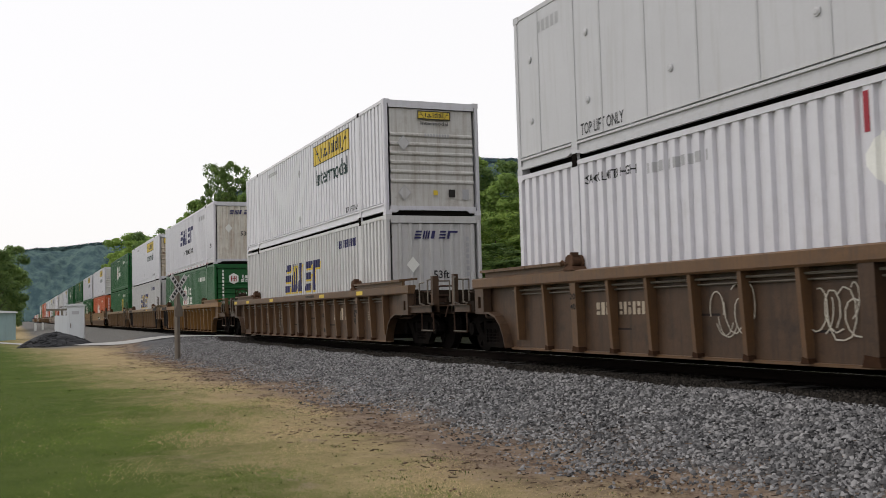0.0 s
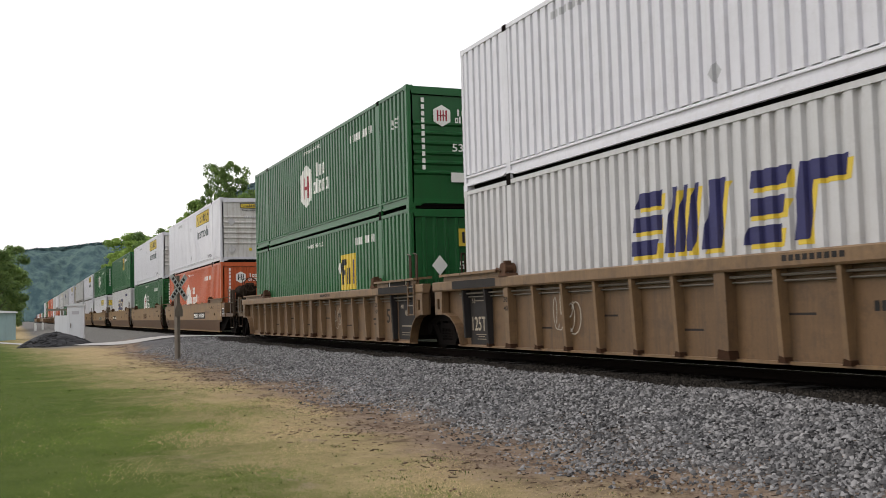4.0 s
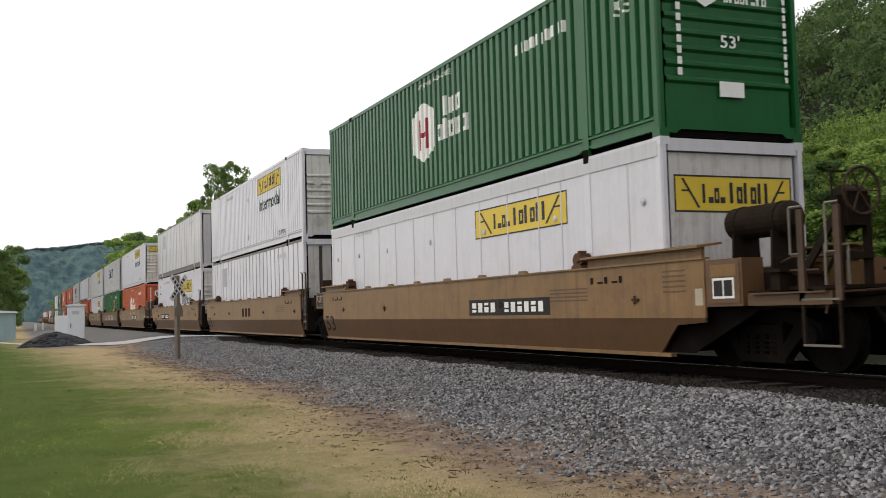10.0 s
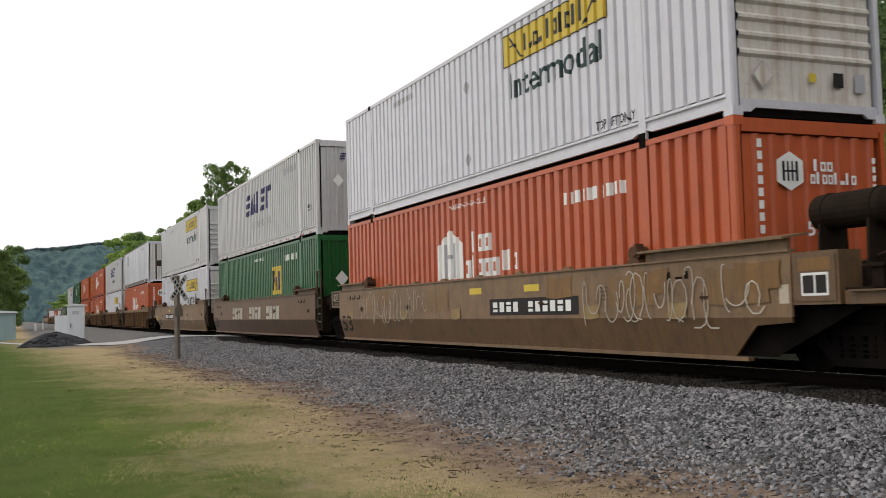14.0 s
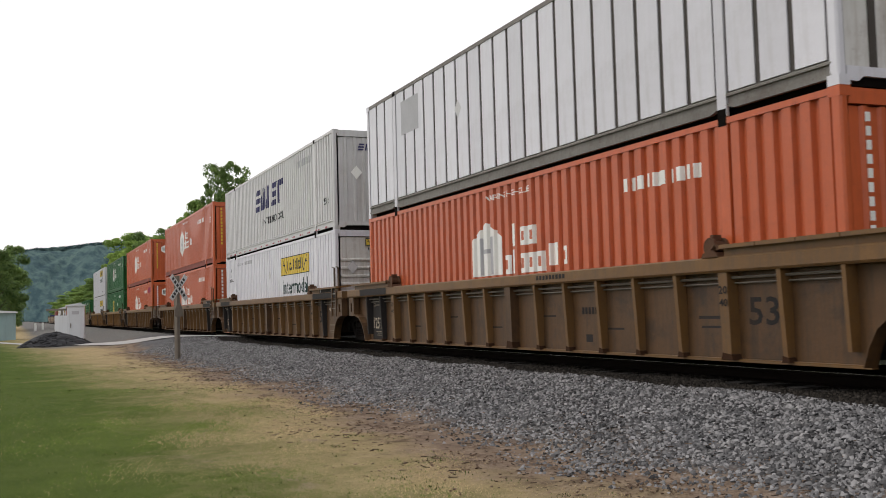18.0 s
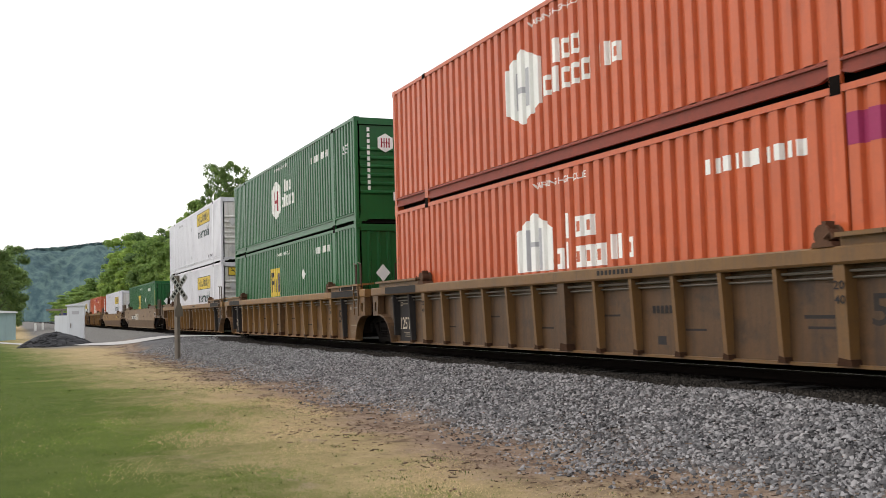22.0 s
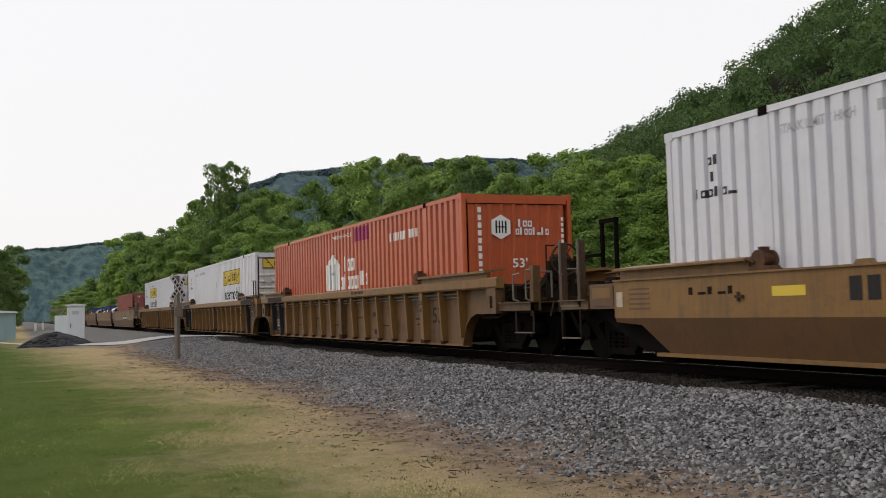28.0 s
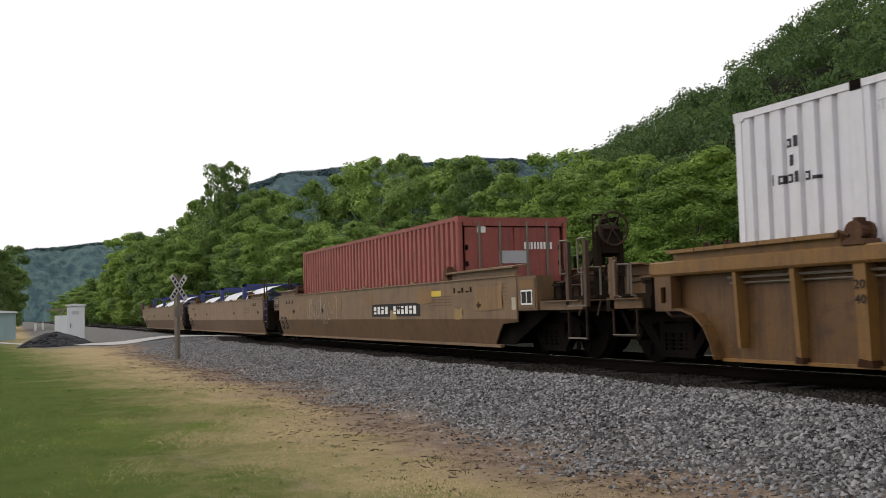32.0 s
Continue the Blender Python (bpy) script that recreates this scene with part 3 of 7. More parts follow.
    def end_make():
        if style == "level":
            return rib_end_mesh(endpaint, [(0.78 + i * 0.235, 0.90 + i * 0.235) for i in range(6)])
        if style == "upright":
            return rib_end_mesh(endpaint, [(-0.98 + i * 0.28, -0.86 + i * 0.28) for i in range(8)], True)
        if style == "posts":
            return rib_end_mesh(endpaint, [], True)
        return rib_end_mesh(endpaint, [], False, z1=tall - 0.216)
    em = kept(("end", style, endpaint.name), end_make)
    for sx, turn in ((1, 0), (-1, 180)):
        part("end_panel", em, endpaint, c, at=(sx * (hx - 0.06), 0, 0), turn=(0, 0, turn))
        part("end_sill", sill, trim, c, at=(sx * hx, 0, 0), turn=(0, 0, turn))
        part("end_header", head, trim, c, at=(sx * hx, 0, 0), turn=(0, 0, turn))
    front = ("end", hx - 0.06 + (0.045 if style in ("level", "upright", "doors") else 0))
    if style == "posts":
        strip = kept(("strip",), lambda: Build().box(-0.02, 0.02, -0.05, 0.05, 0.22, 2.66).mesh("seam_post", GAP))
        for k in range(5):
            part("seam_post", strip, GAP, c, at=(hx - 0.055, -0.72 + k * 0.4, 0))
    if style == "doors":
        door_end(c, hx, tall)
        if long < 14:
            marks("number_bar", bars(0.25, 0.95, 1.75, 1.9, 9), CREAM, c, ("end", hx - 0.028), "white number bar")
            mark("data_plate", [rect(-0.85, -0.65, 2.1, 2.3)], CREAM, c, ("end", hx - 0.028), "white plate")
            mark("company_plate", [rect(-0.35, 0.3, 1.45, 1.72)], GHOST, c, ("end", hx - 0.028), "pale company plate")
    # marks
    if kind == "signed":
        up = height == "upper"
        x0, x1 = load.get("sign", (1.65, 5.25))
        z0, z1 = (2.07, 2.68) if up else (1.80, 2.42)
        yellow_sign(c, side, x0, x1, z0, z1)
        mark("word", fit_text("Intermodal", x0 + 0.22, x1 - 0.2, z0 - 0.63, z0 - 0.14), DARKGREEN, c, side, "dark green lettering")
        if up:
            mark("word", fit_text("TOP LIFT ONLY", 4.8, 5.9, 0.35, 0.50), INK, c, side, "black stencilled lettering")
            for z in (2.1, 0.62):
                mark("placard_holder", diamond(-0.05, z, 0.17), GHOST, c, side, "grey diamond placard holder")
        else:
            mark("placard_holder", diamond(-0.05, 1.9, 0.2), GREYWHITE, c, side, "pale diamond placard holder")
            mark("word", fit_text("STACK LIMIT 3 HIGH", -5.8, -4.6, 2.5, 2.62), GHOST, c, side, "faded stencilled lettering")
            for z, half, shapes in ((2.32, 0.16, "o|"), (2.10, 0.07, "|"), (1.90, 0.42, "|oo|o-")):
                mark("writing_bar", blocks(-7.05 - half, -7.05 + half, z, z + 0.13, shapes), INK, c, side, "small black stencilled blocks")
        marks("number_bar", bars(-4.3, -3.0, 2.5, 2.63, 9), GHOST, c, side, "faded row of number bars")
        front_sign(c, front, load)
    elif kind == "slanted":
        up = height == "upper"
        z0, z1 = (1.46, 2.27) if up else (1.22, 2.13)
        if up is False or load.get("gold"):
            marks("logo_shadow", slant(-2.08, 2.12, z0 - 0.06, z1 - 0.06), YELLOW, c, side, "gold edge under the slanted logo", proud=0.003)
        marks("logo_bar", slant(-2.15, 2.05, z0, z1), NAVY, c, side, "slanted navy company logo", proud=0.006)
        if up:
            mark("word", fit_text("INTERMODAL", -1.0, 2.15, 0.88, 1.14), GHOST if load.get("grey") else INK, c, side, "dark lettering")
            mark("reflective_strip", [rect(-7.2 + i * 0.95, -6.8 + i * 0.95, 0.09, 0.14) for i in range(16)], CRIMSON, c, side, "red reflective strips", proud=0.02)
        marks("number_bar", bars(3.9, 5.7, 2.3, 2.52, 10), NAVY if not up else GHOST, c, side, "row of number bars")
        mark("word", fit_text("53ft", 7.0, 7.5, 0.8, 1.0), INK, c, side)
        marks("logo_bar", slant(-0.55, 0.55, 2.3, 2.5), NAVY, c, front, "small slanted navy logo")
        mark("word", fit_text("53ft", -0.05, 0.38, 1.30, 1.5), INK, c, front)
        mark("placard_holder", diamond(-0.6, 1.65, 0.2), CREAM, c, front, "white diamond placard holder")
        marks("number_bar", [rect(0.86, 0.94, 0.75 + i * 0.15, 0.85 + i * 0.15) for i in range(11)], GHOST, c, front)
    elif kind in ("badge_green", "badge_orange"):
        up = height == "upper"
        bar_mat = CRIMSON if kind == "badge_green" else GHOST
        if up:
            x0 = -2.05 if kind == "badge_orange" else -1.5
            badge(c, side, x0, 0.9, 2.28, 1.3, bar_mat, True)
            xt, zt = (x0 + 1.45, 1.25)
        else:
            bx = -1.78 + load.get("badge_dx", 0.0)
            badge(c, side, bx, 1.14, 2.18, 1.32, bar_mat, False)
            xt, zt = bx + 1.38, 1.14
        for row in (blocks(xt + 0.35, xt + 1.3, zt + 0.5, zt + 0.92, "|oo"), blocks(xt, xt + 1.6, zt, zt + 0.44, "o|ooo")) + ((blocks(xt + 1.75, xt + 2.4, zt + 0.08, zt + 0.46, "||o"),) if kind == "badge_orange" else ()):
            mark("writing_bar", row, CREAM, c, side, "white blocks of writing")
        mark("word", fit_text("WARNING HIGH CUBE", -1.1, 0.7, 2.58, 2.69), CREAM, c, side, "small white warning lettering")
        marks("number_bar", bars(3.7, 5.6, 2.2, 2.4, 10), CREAM, c, side, "white number bar")
        mark("word", fit_text("53'", 7.0, 7.5, 0.7 if not up else 2.0, 0.95 if not up else 2.25), CREAM, c, side)
        if not up and kind == "badge_green":
            mark("word", fit_text("53'", -6.88, -6.38, 1.36, 1.54), CREAM, c, side)
        zb = 2.2
        b = mark("company_badge", [[(-0.62, zb - 0.14), (-0.4, zb - 0.26), (-0.18, zb - 0.14), (-0.18, zb + 0.14), (-0.4, zb + 0.26), (-0.62, zb + 0.14)]], CREAM, c, front, "white hexagonal badge")
        mark("badge_bar", [rect(-0.53, -0.49, zb - 0.13, zb + 0.13), rect(-0.31, -0.27, zb - 0.13, zb + 0.13), rect(-0.45, -0.42, zb - 0.13, zb + 0.13), rect(-0.38, -0.35, zb - 0.13, zb + 0.13), rect(-0.49, -0.31, zb - 0.012, zb + 0.012)], bar_mat if kind == "badge_green" else PLATE, b, front, proud=0.008)
        mark("writing_bar", blocks(0.0, 0.35, zb + 0.01, zb + 0.17, "|oo") + blocks(-0.06, 0.75, zb - 0.16, zb, "o|oo|-|o"), CREAM, c, front)
        mark("word", fit_text("53'", -0.15, 0.2, 1.35, 1.55), CREAM, c, front)
        mark("weight_plate", [rect(-0.2, 0.25, 0.62, 0.85)], CREAM, c, front, "white weight plate")
        marks("number_bar", [rect(-0.93, -0.85, 0.9 + i * 0.16, 1.01 + i * 0.16) for i in range(11)], CREAM if kind == "badge_green" or not up else YELLOW, c, front)
        marks("number_bar", [rect(1.03, 1.09, 0.9 + i * 0.12, 0.98 + i * 0.12) for i in range(13)], CREAM, c, front)
        if load.get("patch"):
            x, z = load["patch"]
            mark("repaint_patch", [rect(x, x + 1.22, z, z + 0.36)], MAGENTA, c, side, "magenta repainted patch")
    elif kind == "square_green":
        up = height == "upper"
        x0, z0 = (2.05, 1.66) if up else load.get("sign", (-1.88, 1.13))
        s = mark("company_panel", [rect(x0, x0 + 1.4, z0, z0 + 0.98)], YELLOW, c, side, "yellow square company panel")
        marks("panel_bar", [rect(x0 + 0.15, x0 + 0.3, z0 + 0.15, z0 + 0.85), rect(x0 + 0.3, x0 + 0.5, z0 + 0.68, z0 + 0.85), rect(x0 + 0.3, x0 + 0.45, z0 + 0.42, z0 + 0.55)] + bars(x0 + 0.6, x0 + 0.95, z0 + 0.15, z0 + 0.6, 3), INK, s, side, proud=0.007)
        marks("panel_bar", bars(x0 + 1.0, x0 + 1.3, z0 + 0.15, z0 + 0.8, 2), NAVY, s, side, proud=0.007)
        mark("placard_holder", diamond(3.9 if up else 2.6, 2.35 if up else 1.75, 0.24), CREAM, c, side, "white diamond placard holder")
        mark("word", fit_text("WARNING HIGH CUBE", -0.8, 0.9, 2.5, 2.62), CREAM, c, side)
        marks("number_bar", bars(3.9, 5.6, 2.3, 2.5, 9), CREAM, c, side)
        mark("word", fit_text("53'", 7.0, 7.5, 0.75, 1.0), CREAM, c, side)
        e = mark("company_panel", [rect(-0.05, 0.72, 2.0, 2.42)], YELLOW, c, front, "yellow company panel")
        marks("panel_bar", bars(0.04, 0.36, 2.08, 2.34, 3) + [rect(0.4, 0.52, 2.08, 2.34)], INK, e, front, proud=0.008)
        mark("placard_holder", diamond(-0.55, 1.55, 0.24), CREAM, c, front, "white diamond placard holder")
        mark("word", fit_text("53'", -0.05, 0.35, 1.45, 1.65), CREAM, c, front)
        marks("number_bar", [rect(0.8, 0.88, 0.9 + i * 0.15, 1.0 + i * 0.15) for i in range(8)], CREAM, c, front)
        if load.get("edge"):
            mark("edge_stripe", [rect(7.9, 8.06, 0.3, 2.3)], YELLOW, c, ("side", [], lambda x: 0.0, -WIDE / 2), "yellow edge stripe")
            mark("edge_stripe", [rect(1.14, 1.26, 0.3, 2.3)], YELLOW, c, ("end", hx), "yellow edge stripe")
    elif kind == "panel":
        x0 = load.get("sign", -5.6)
        flat = ("side", [], lambda x: 0.0, y0)
        s = mark("company_panel", [rect(x0, x0 + 1.1, 1.75, 2.55)], GHOST, c, flat, "faded grey company panel")
        mark("placard_holder", diamond(x0 + 3.3, 1.75, 0.2), GREYWHITE, c, flat, "pale diamond placard holder")
        mark("company_panel", [rect(-0.2, 0.45, 2.1, 2.5)], GHOST if load.get("faded") else YELLOW, c, ("end", hx - 0.03), "faded company panel")
        marks("number_bar", [rect(0.95, 1.03, 1.3 + i * 0.15, 1.4 + i * 0.15) for i in range(8)], INK, c, front)
        marks("number_bar", bars(4.6, 5.8, 2.42, 2.58, 8), GHOST, c, flat)
        mark("repair_patch", [rect(-0.7, -0.3, 1.15, 1.55)], RUST, c, front, "rusted repair patch")
    elif kind == "plate_signed":
        yellow_sign(c, side, 1.78, 5.4, 1.88, 2.45)
        yellow_sign(c, front, -1.05, 1.08, 1.82, 2.36)
        mark("word", fit_text("STACK TWO HIGH ONLY", -5.8, -4.5, 2.5, 2.62), GHOST, c, side)
        band = kept(("band",), lambda: Build().box(-8.0, 8.0, -WIDE / 2 - 0.004, -WIDE / 2 + 0.02, 2.62, 2.84).mesh("top_band", SILVER))
        part("top_band", band, SILVER, c, "bare aluminium upper band")
    elif kind == "plate":
        mark("word", fit_text("TOP LIFT ONLY", -5.85, -4.6, 0.36, 0.55), INK, c, side, "black stencilled lettering")
        mark("placard_holder", diamond(0.2, 1.35, 0.3), GHOST, c, side, "grey diamond placard holder")
        marks("number_bar", bars(-7.2, -6.4, 2.4, 2.6, 5), GHOST, c, side)
    elif kind == "plain" and long > 14:
        mark("placard_holder", diamond(0.2, 2.0, 0.3), CREAM, c, side, "white diamond placard holder")
        mark("warning_strip", [rect(-0.02, 0.08, 2.3, 2.75)], CRIMSON, c, side, "thin red strip")
        mark("word", fit_text("STACK LIMIT 3 HIGH", -5.8, -4.4, 2.46, 2.6), INK, c, side)
        marks("number_bar", bars(-4.1, -2.6, 2.4, 2.55, 9), GHOST, c, side)
        front_sign(c, front, load)
    return c


def slant(x0, x1, z0, z1):
    """Five leaning plain blocks, some slit."""
    w, lean, out = (x1 - x0) / 5, 0.22, []
    for i in range(5):
        a, b = x0 + i * w, x0 + i * w + w * (0.42 if i == 2 else 0.78)
        h = z1 - z0
        if i in (0, 3):
            for k0, k1 in ((0, 0.24), (0.38, 0.62), (0.76, 1)):
                out.append(rect(a + lean * h * k0, b + lean * h * k0, z0 + h * k0, z0 + h * k1, lean))
        elif i == 1:
            for k in (0, 0.37, 0.74):
                out.append(rect(a + (b - a) * k, a + (b - a) * (k + 0.24), z0, z1, lean))
        else:
            out.append(rect(a, b if i == 2 else a + (b - a) * 0.4, z0, z1, lean))
            if i == 4:
                out.append(rect(a + (b - a) * 0.4 + lean * h * 0.74, b + lean * h * 0.74 + 0.1, z0 + h * 0.74, z1, lean))
    return out


def front_sign(c, front, load):
    if load.get("wide_sign"):
        yellow_sign(c, front, -1.0, 1.0, 2.28, 2.66)
    else:
        yellow_sign(c, front, -0.38, 0.52, 2.42, 2.64)
        mark("word", fit_text("Intermodal", -0.3, 0.45, 2.28, 2.37), INK, c, front)
    marks("number_bar", bars(-0.2, 0.5, 1.98, 2.06, 9), GHOST, c, front)
    for z in (1.8, 0.55):
        mark("placard_holder", diamond(-0.78, z, 0.2), GHOST, c, front, "grey diamond placard holder", proud=0.012)
        mark("placard_face", diamond(-0.78, z, 0.18), load.get("end", GREYWHITE), c, front, proud=0.015)
    mark("inspection_sticker", [rect(0.0, 0.12, 0.5, 0.62)], YELLOW, c, front, "yellow sticker")
    mark("inspection_plate", [rect(0.42, 0.6, 0.45, 0.65)], PLATE, c, front, "grey data plate")
    mark("document_box", [rect(0.8, 0.98, 0.4, 0.66)], GHOST, c, front)


def door_end(c, hx, tall):
    """Two door leaves with four lock rods on the leading end."""
    for s in (-1, 1):
        leaf = Build().box(hx - 0.055, hx - 0.03, min(s * 0.02, s * 1.12), max(s * 0.02, s * 1.12), 0.22, tall - 0.236)
        d = part("door_leaf", leaf, c.children[0].data.materials[0] if c.children[0].data.materials else WHITE, c)
        for y in (0.32, 0.8):
            part("lock_rod", Build().tube((hx - 0.01, s * y, 0.12), (hx - 0.01, s * y, tall - 0.1), 0.03), GALV, d)
        part("hinge", Build().box(hx - 0.03, hx, s * 1.1 - 0.03, s * 1.1 + 0.03, 0.5, 0.6).box(hx - 0.03, hx, s * 1.1 - 0.03, s * 1.1 + 0.03, 1.4, 1.5).box(hx - 0.03, hx, s * 1.1 - 0.03, s * 1.1 + 0.03, tall - 0.7, tall - 0.6), STEEL, d)

# ---- land ----
def smooth(a, b, x):
    k = np.clip((x - a) / (b - a), 0, 1)
    return k * k * (3 - 2 * k)


CROSSING = -41.0               # where the lane's near edge meets the track


def lane_edge(y):
    """The lane bends away from the track on the lawn side."""
    return np.interp(y, [-30, -6, -0.8, 3.6, 6.7, 8.4, 12], [-190, -95, -73, -55.5, -47.5, CROSSING, -34])


def land(x, y):
    """Height of the ground: lawn, ballast shoulder, the flat across the track, then the wooded hillside."""
    x, y = np.asarray(x, float), np.asarray(y, float)
    z = -0.62 + 0.05 * np.sin(x * 0.21) * np.sin(y * 0.3 + 1)
    near = smooth(4.9, 7.6, y)
    z = z + (-0.17 - z) * near
    z = np.where(y > 11.6, -0.17 - 0.55 * smooth(11.6, 14.5, y), z)
    lane = smooth(6.0, 3.6, np.abs(x - lane_edge(y) + 3.5)) * smooth(3.5, 8.0, y) * (y < 12.5)
    z = z + (-0.02 - z) * lane * 0.95
    yard = smooth(-50, -60, x) * smooth(1.5, 4.5, y) * (1 - smooth(7.5, 8.2, y)) * 0.14
    z = z + yard * (y < 9)
    crest = np.interp(x, [-900, -560, -420, -300, -216, -100, 60, 400], [14, 16, 19, 28, 56, 110, 136, 136])
    foot = np.interp(x, [-560, -300, -100, 60], [80, 62, 48, 44])
    top = np.interp(x, [-560, -420, -300, -216, -100, 60], [150, 150, 180, 208, 250, 262])
    z = z + crest * smooth(foot - 25, top, y) ** 1.15 * (y > 15)
    return z


def ground_material():
    m, nt, bsdf, coord = begin("lawn_dirt_and_gravel")
    sep = nt.nodes.new("ShaderNodeSeparateXYZ")
    nt.links.new(coord, sep.inputs[0])
    wobble = math_node(nt, "MULTIPLY", math_node(nt, "SUBTRACT", noise_node(nt, coord, 0.55, 6, 0.65), 0.5), 3.2)
    y = math_node(nt, "ADD", sep.outputs["Y"], wobble)
    lawn = ramp_node(nt, noise_node(nt, coord, 1.4, 6, 0.7), [(0.3, (0.050, 0.078, 0.013)), (0.7, (0.104, 0.132, 0.032))])
    lawn = mix_node(nt, 0.35, lawn, ramp_node(nt, noise_node(nt, coord, 45, 4), [(0.3, (0.028, 0.046, 0.009)), (0.7, (0.108, 0.132, 0.036))]))
    # the lawn darkens as y falls: corner falloff put into a greener colour
    dimmed_lawn = ramp_node(nt, noise_node(nt, coord, 2.0, 6, 0.7), [(0.3, (0.030, 0.060, 0.009)), (0.7, (0.070, 0.108, 0.020))])
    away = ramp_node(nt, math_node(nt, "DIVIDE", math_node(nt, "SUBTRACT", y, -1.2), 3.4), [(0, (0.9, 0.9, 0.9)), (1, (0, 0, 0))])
    lawn = mix_node(nt, away, lawn, dimmed_lawn)
    dry = ramp_node(nt, noise_node(nt, coord, 2.2, 6, 0.7), [(0.3, (0.26, 0.195, 0.108)), (0.7, (0.48, 0.372, 0.22))])
    dry = mix_node(nt, 0.35, dry, ramp_node(nt, noise_node(nt, coord, 50, 4), [(0.3, (0.12, 0.085, 0.045)), (0.7, (0.44, 0.345, 0.20))]))
    dirt = ramp_node(nt, noise_node(nt, coord, 3.0, 7, 0.75), [(0.3, (0.11, 0.08, 0.060)), (0.5, (0.195, 0.145, 0.108)), (0.72, (0.30, 0.24, 0.19))])
    stone = ramp_node(nt, noise_node(nt, coord, 24, 5, 0.7), [(0.3, (0.045, 0.045, 0.047)), (0.5, (0.10, 0.10, 0.104)), (0.75, (0.20, 0.20, 0.205))])

    def band(a, b):
        return ramp_node(nt, math_node(nt, "DIVIDE", math_node(nt, "SUBTRACT", y, a), b - a), [(0, (0, 0, 0)), (1, (1, 1, 1))])
    gone = math_node(nt, "MULTIPLY", math_node(nt, "MAXIMUM", math_node(nt, "SUBTRACT", -16.0, sep.outputs["X"]), 0.0), 0.05)
    edge = math_node(nt, "DIVIDE", math_node(nt, "SUBTRACT", math_node(nt, "ADD", math_node(nt, "ADD", y, math_node(nt, "MULTIPLY", math_node(nt, "SUBTRACT", noise_node(nt, coord, 3.0, 6, 0.7), 0.5), 2.4)), gone), 1.3), 2.9)
    col = mix_node(nt, ramp_node(nt, edge, [(0, (0.03, 0.03, 0.03)), (1, (0.9, 0.9, 0.9))]), lawn, dry)
    # bare worn spots in the turf
    bare = ramp_node(nt, noise_node(nt, coord, 0.75, 7, 0.72), [(0.60, (0, 0, 0)), (0.67, (0.75, 0.75, 0.75))])
    bare = mix_node(nt, 1.0, bare, band(1.2, 3.2), "MULTIPLY")
    col = mix_node(nt, bare, col, dirt)
    col = mix_node(nt, band(3.75, 4.5), col, dirt)
    rot = ramp_node(nt, noise_node(nt, coord, 1.6, 8, 0.75), [(0.52, (0, 0, 0)), (0.62, (0.7, 0.7, 0.7))])
    rot = mix_node(nt, 1.0, rot, mix_node(nt, 1.0, band(3.6, 4.2), band(6.2, 5.4), "MULTIPLY"), "MULTIPLY")
    col = mix_node(nt, rot, col, (0.070, 0.047, 0.034))
    col = mix_node(nt, band(5.1, 5.9), col, stone)
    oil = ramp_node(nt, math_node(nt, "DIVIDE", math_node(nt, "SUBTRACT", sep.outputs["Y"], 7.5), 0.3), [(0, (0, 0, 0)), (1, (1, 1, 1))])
    col = mix_node(nt, oil, col, (0.014, 0.012, 0.011))          # near-black bed under the rails: the train's shadow is in the colour, with oil
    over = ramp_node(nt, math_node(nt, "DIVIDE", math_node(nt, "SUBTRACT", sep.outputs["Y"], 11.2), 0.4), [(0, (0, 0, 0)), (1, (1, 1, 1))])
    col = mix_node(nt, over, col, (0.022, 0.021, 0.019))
    # woodland floor near black: undergrowth, with its shade put into the colour
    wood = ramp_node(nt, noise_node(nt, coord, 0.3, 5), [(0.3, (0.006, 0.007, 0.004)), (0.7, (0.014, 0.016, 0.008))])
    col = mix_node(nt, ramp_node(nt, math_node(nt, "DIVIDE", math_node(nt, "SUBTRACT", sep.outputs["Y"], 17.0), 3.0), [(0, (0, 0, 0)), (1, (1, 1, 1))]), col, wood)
    # a gravelled yard beyond the lane
    far = ramp_node(nt, math_node(nt, "DIVIDE", math_node(nt, "SUBTRACT", -52.0, sep.outputs["X"]), 5.0), [(0, (0, 0, 0)), (1, (1, 1, 1))])
    yard = mix_node(nt, 1.0, far, ramp_node(nt, math_node(nt, "DIVIDE", math_node(nt, "SUBTRACT", y, 0.6), 1.2), [(0, (0, 0, 0)), (1, (1, 1, 1))]), "MULTIPLY")
    yard = mix_node(nt, 1.0, yard, ramp_node(nt, math_node(nt, "DIVIDE", math_node(nt, "SUBTRACT", 13.0, sep.outputs["Y"]), 1.0), [(0, (0, 0, 0)), (1, (1, 1, 1))]), "MULTIPLY")
    gravel = ramp_node(nt, noise_node(nt, coord, 9, 6, 0.75), [(0.3, (0.085, 0.082, 0.077)), (0.7, (0.19, 0.184, 0.175))])
    col = mix_node(nt, yard, col, gravel)
    nt.links.new(col, bsdf.inputs["Base Color"])
    bsdf.inputs["Roughness"].default_value = 0.95
    bsdf.inputs["Specular IOR Level"].default_value = 0.04
    bp = nt.nodes.new("ShaderNodeBump")
    bp.inputs["Strength"].default_value, bp.inputs["Distance"].default_value = 0.8, 0.05
    nt.links.new(noise_node(nt, coord, 18, 6, 0.7), bp.inputs["Height"])
    nt.links.new(bp.outputs[0], bsdf.inputs["Normal"])
    return m


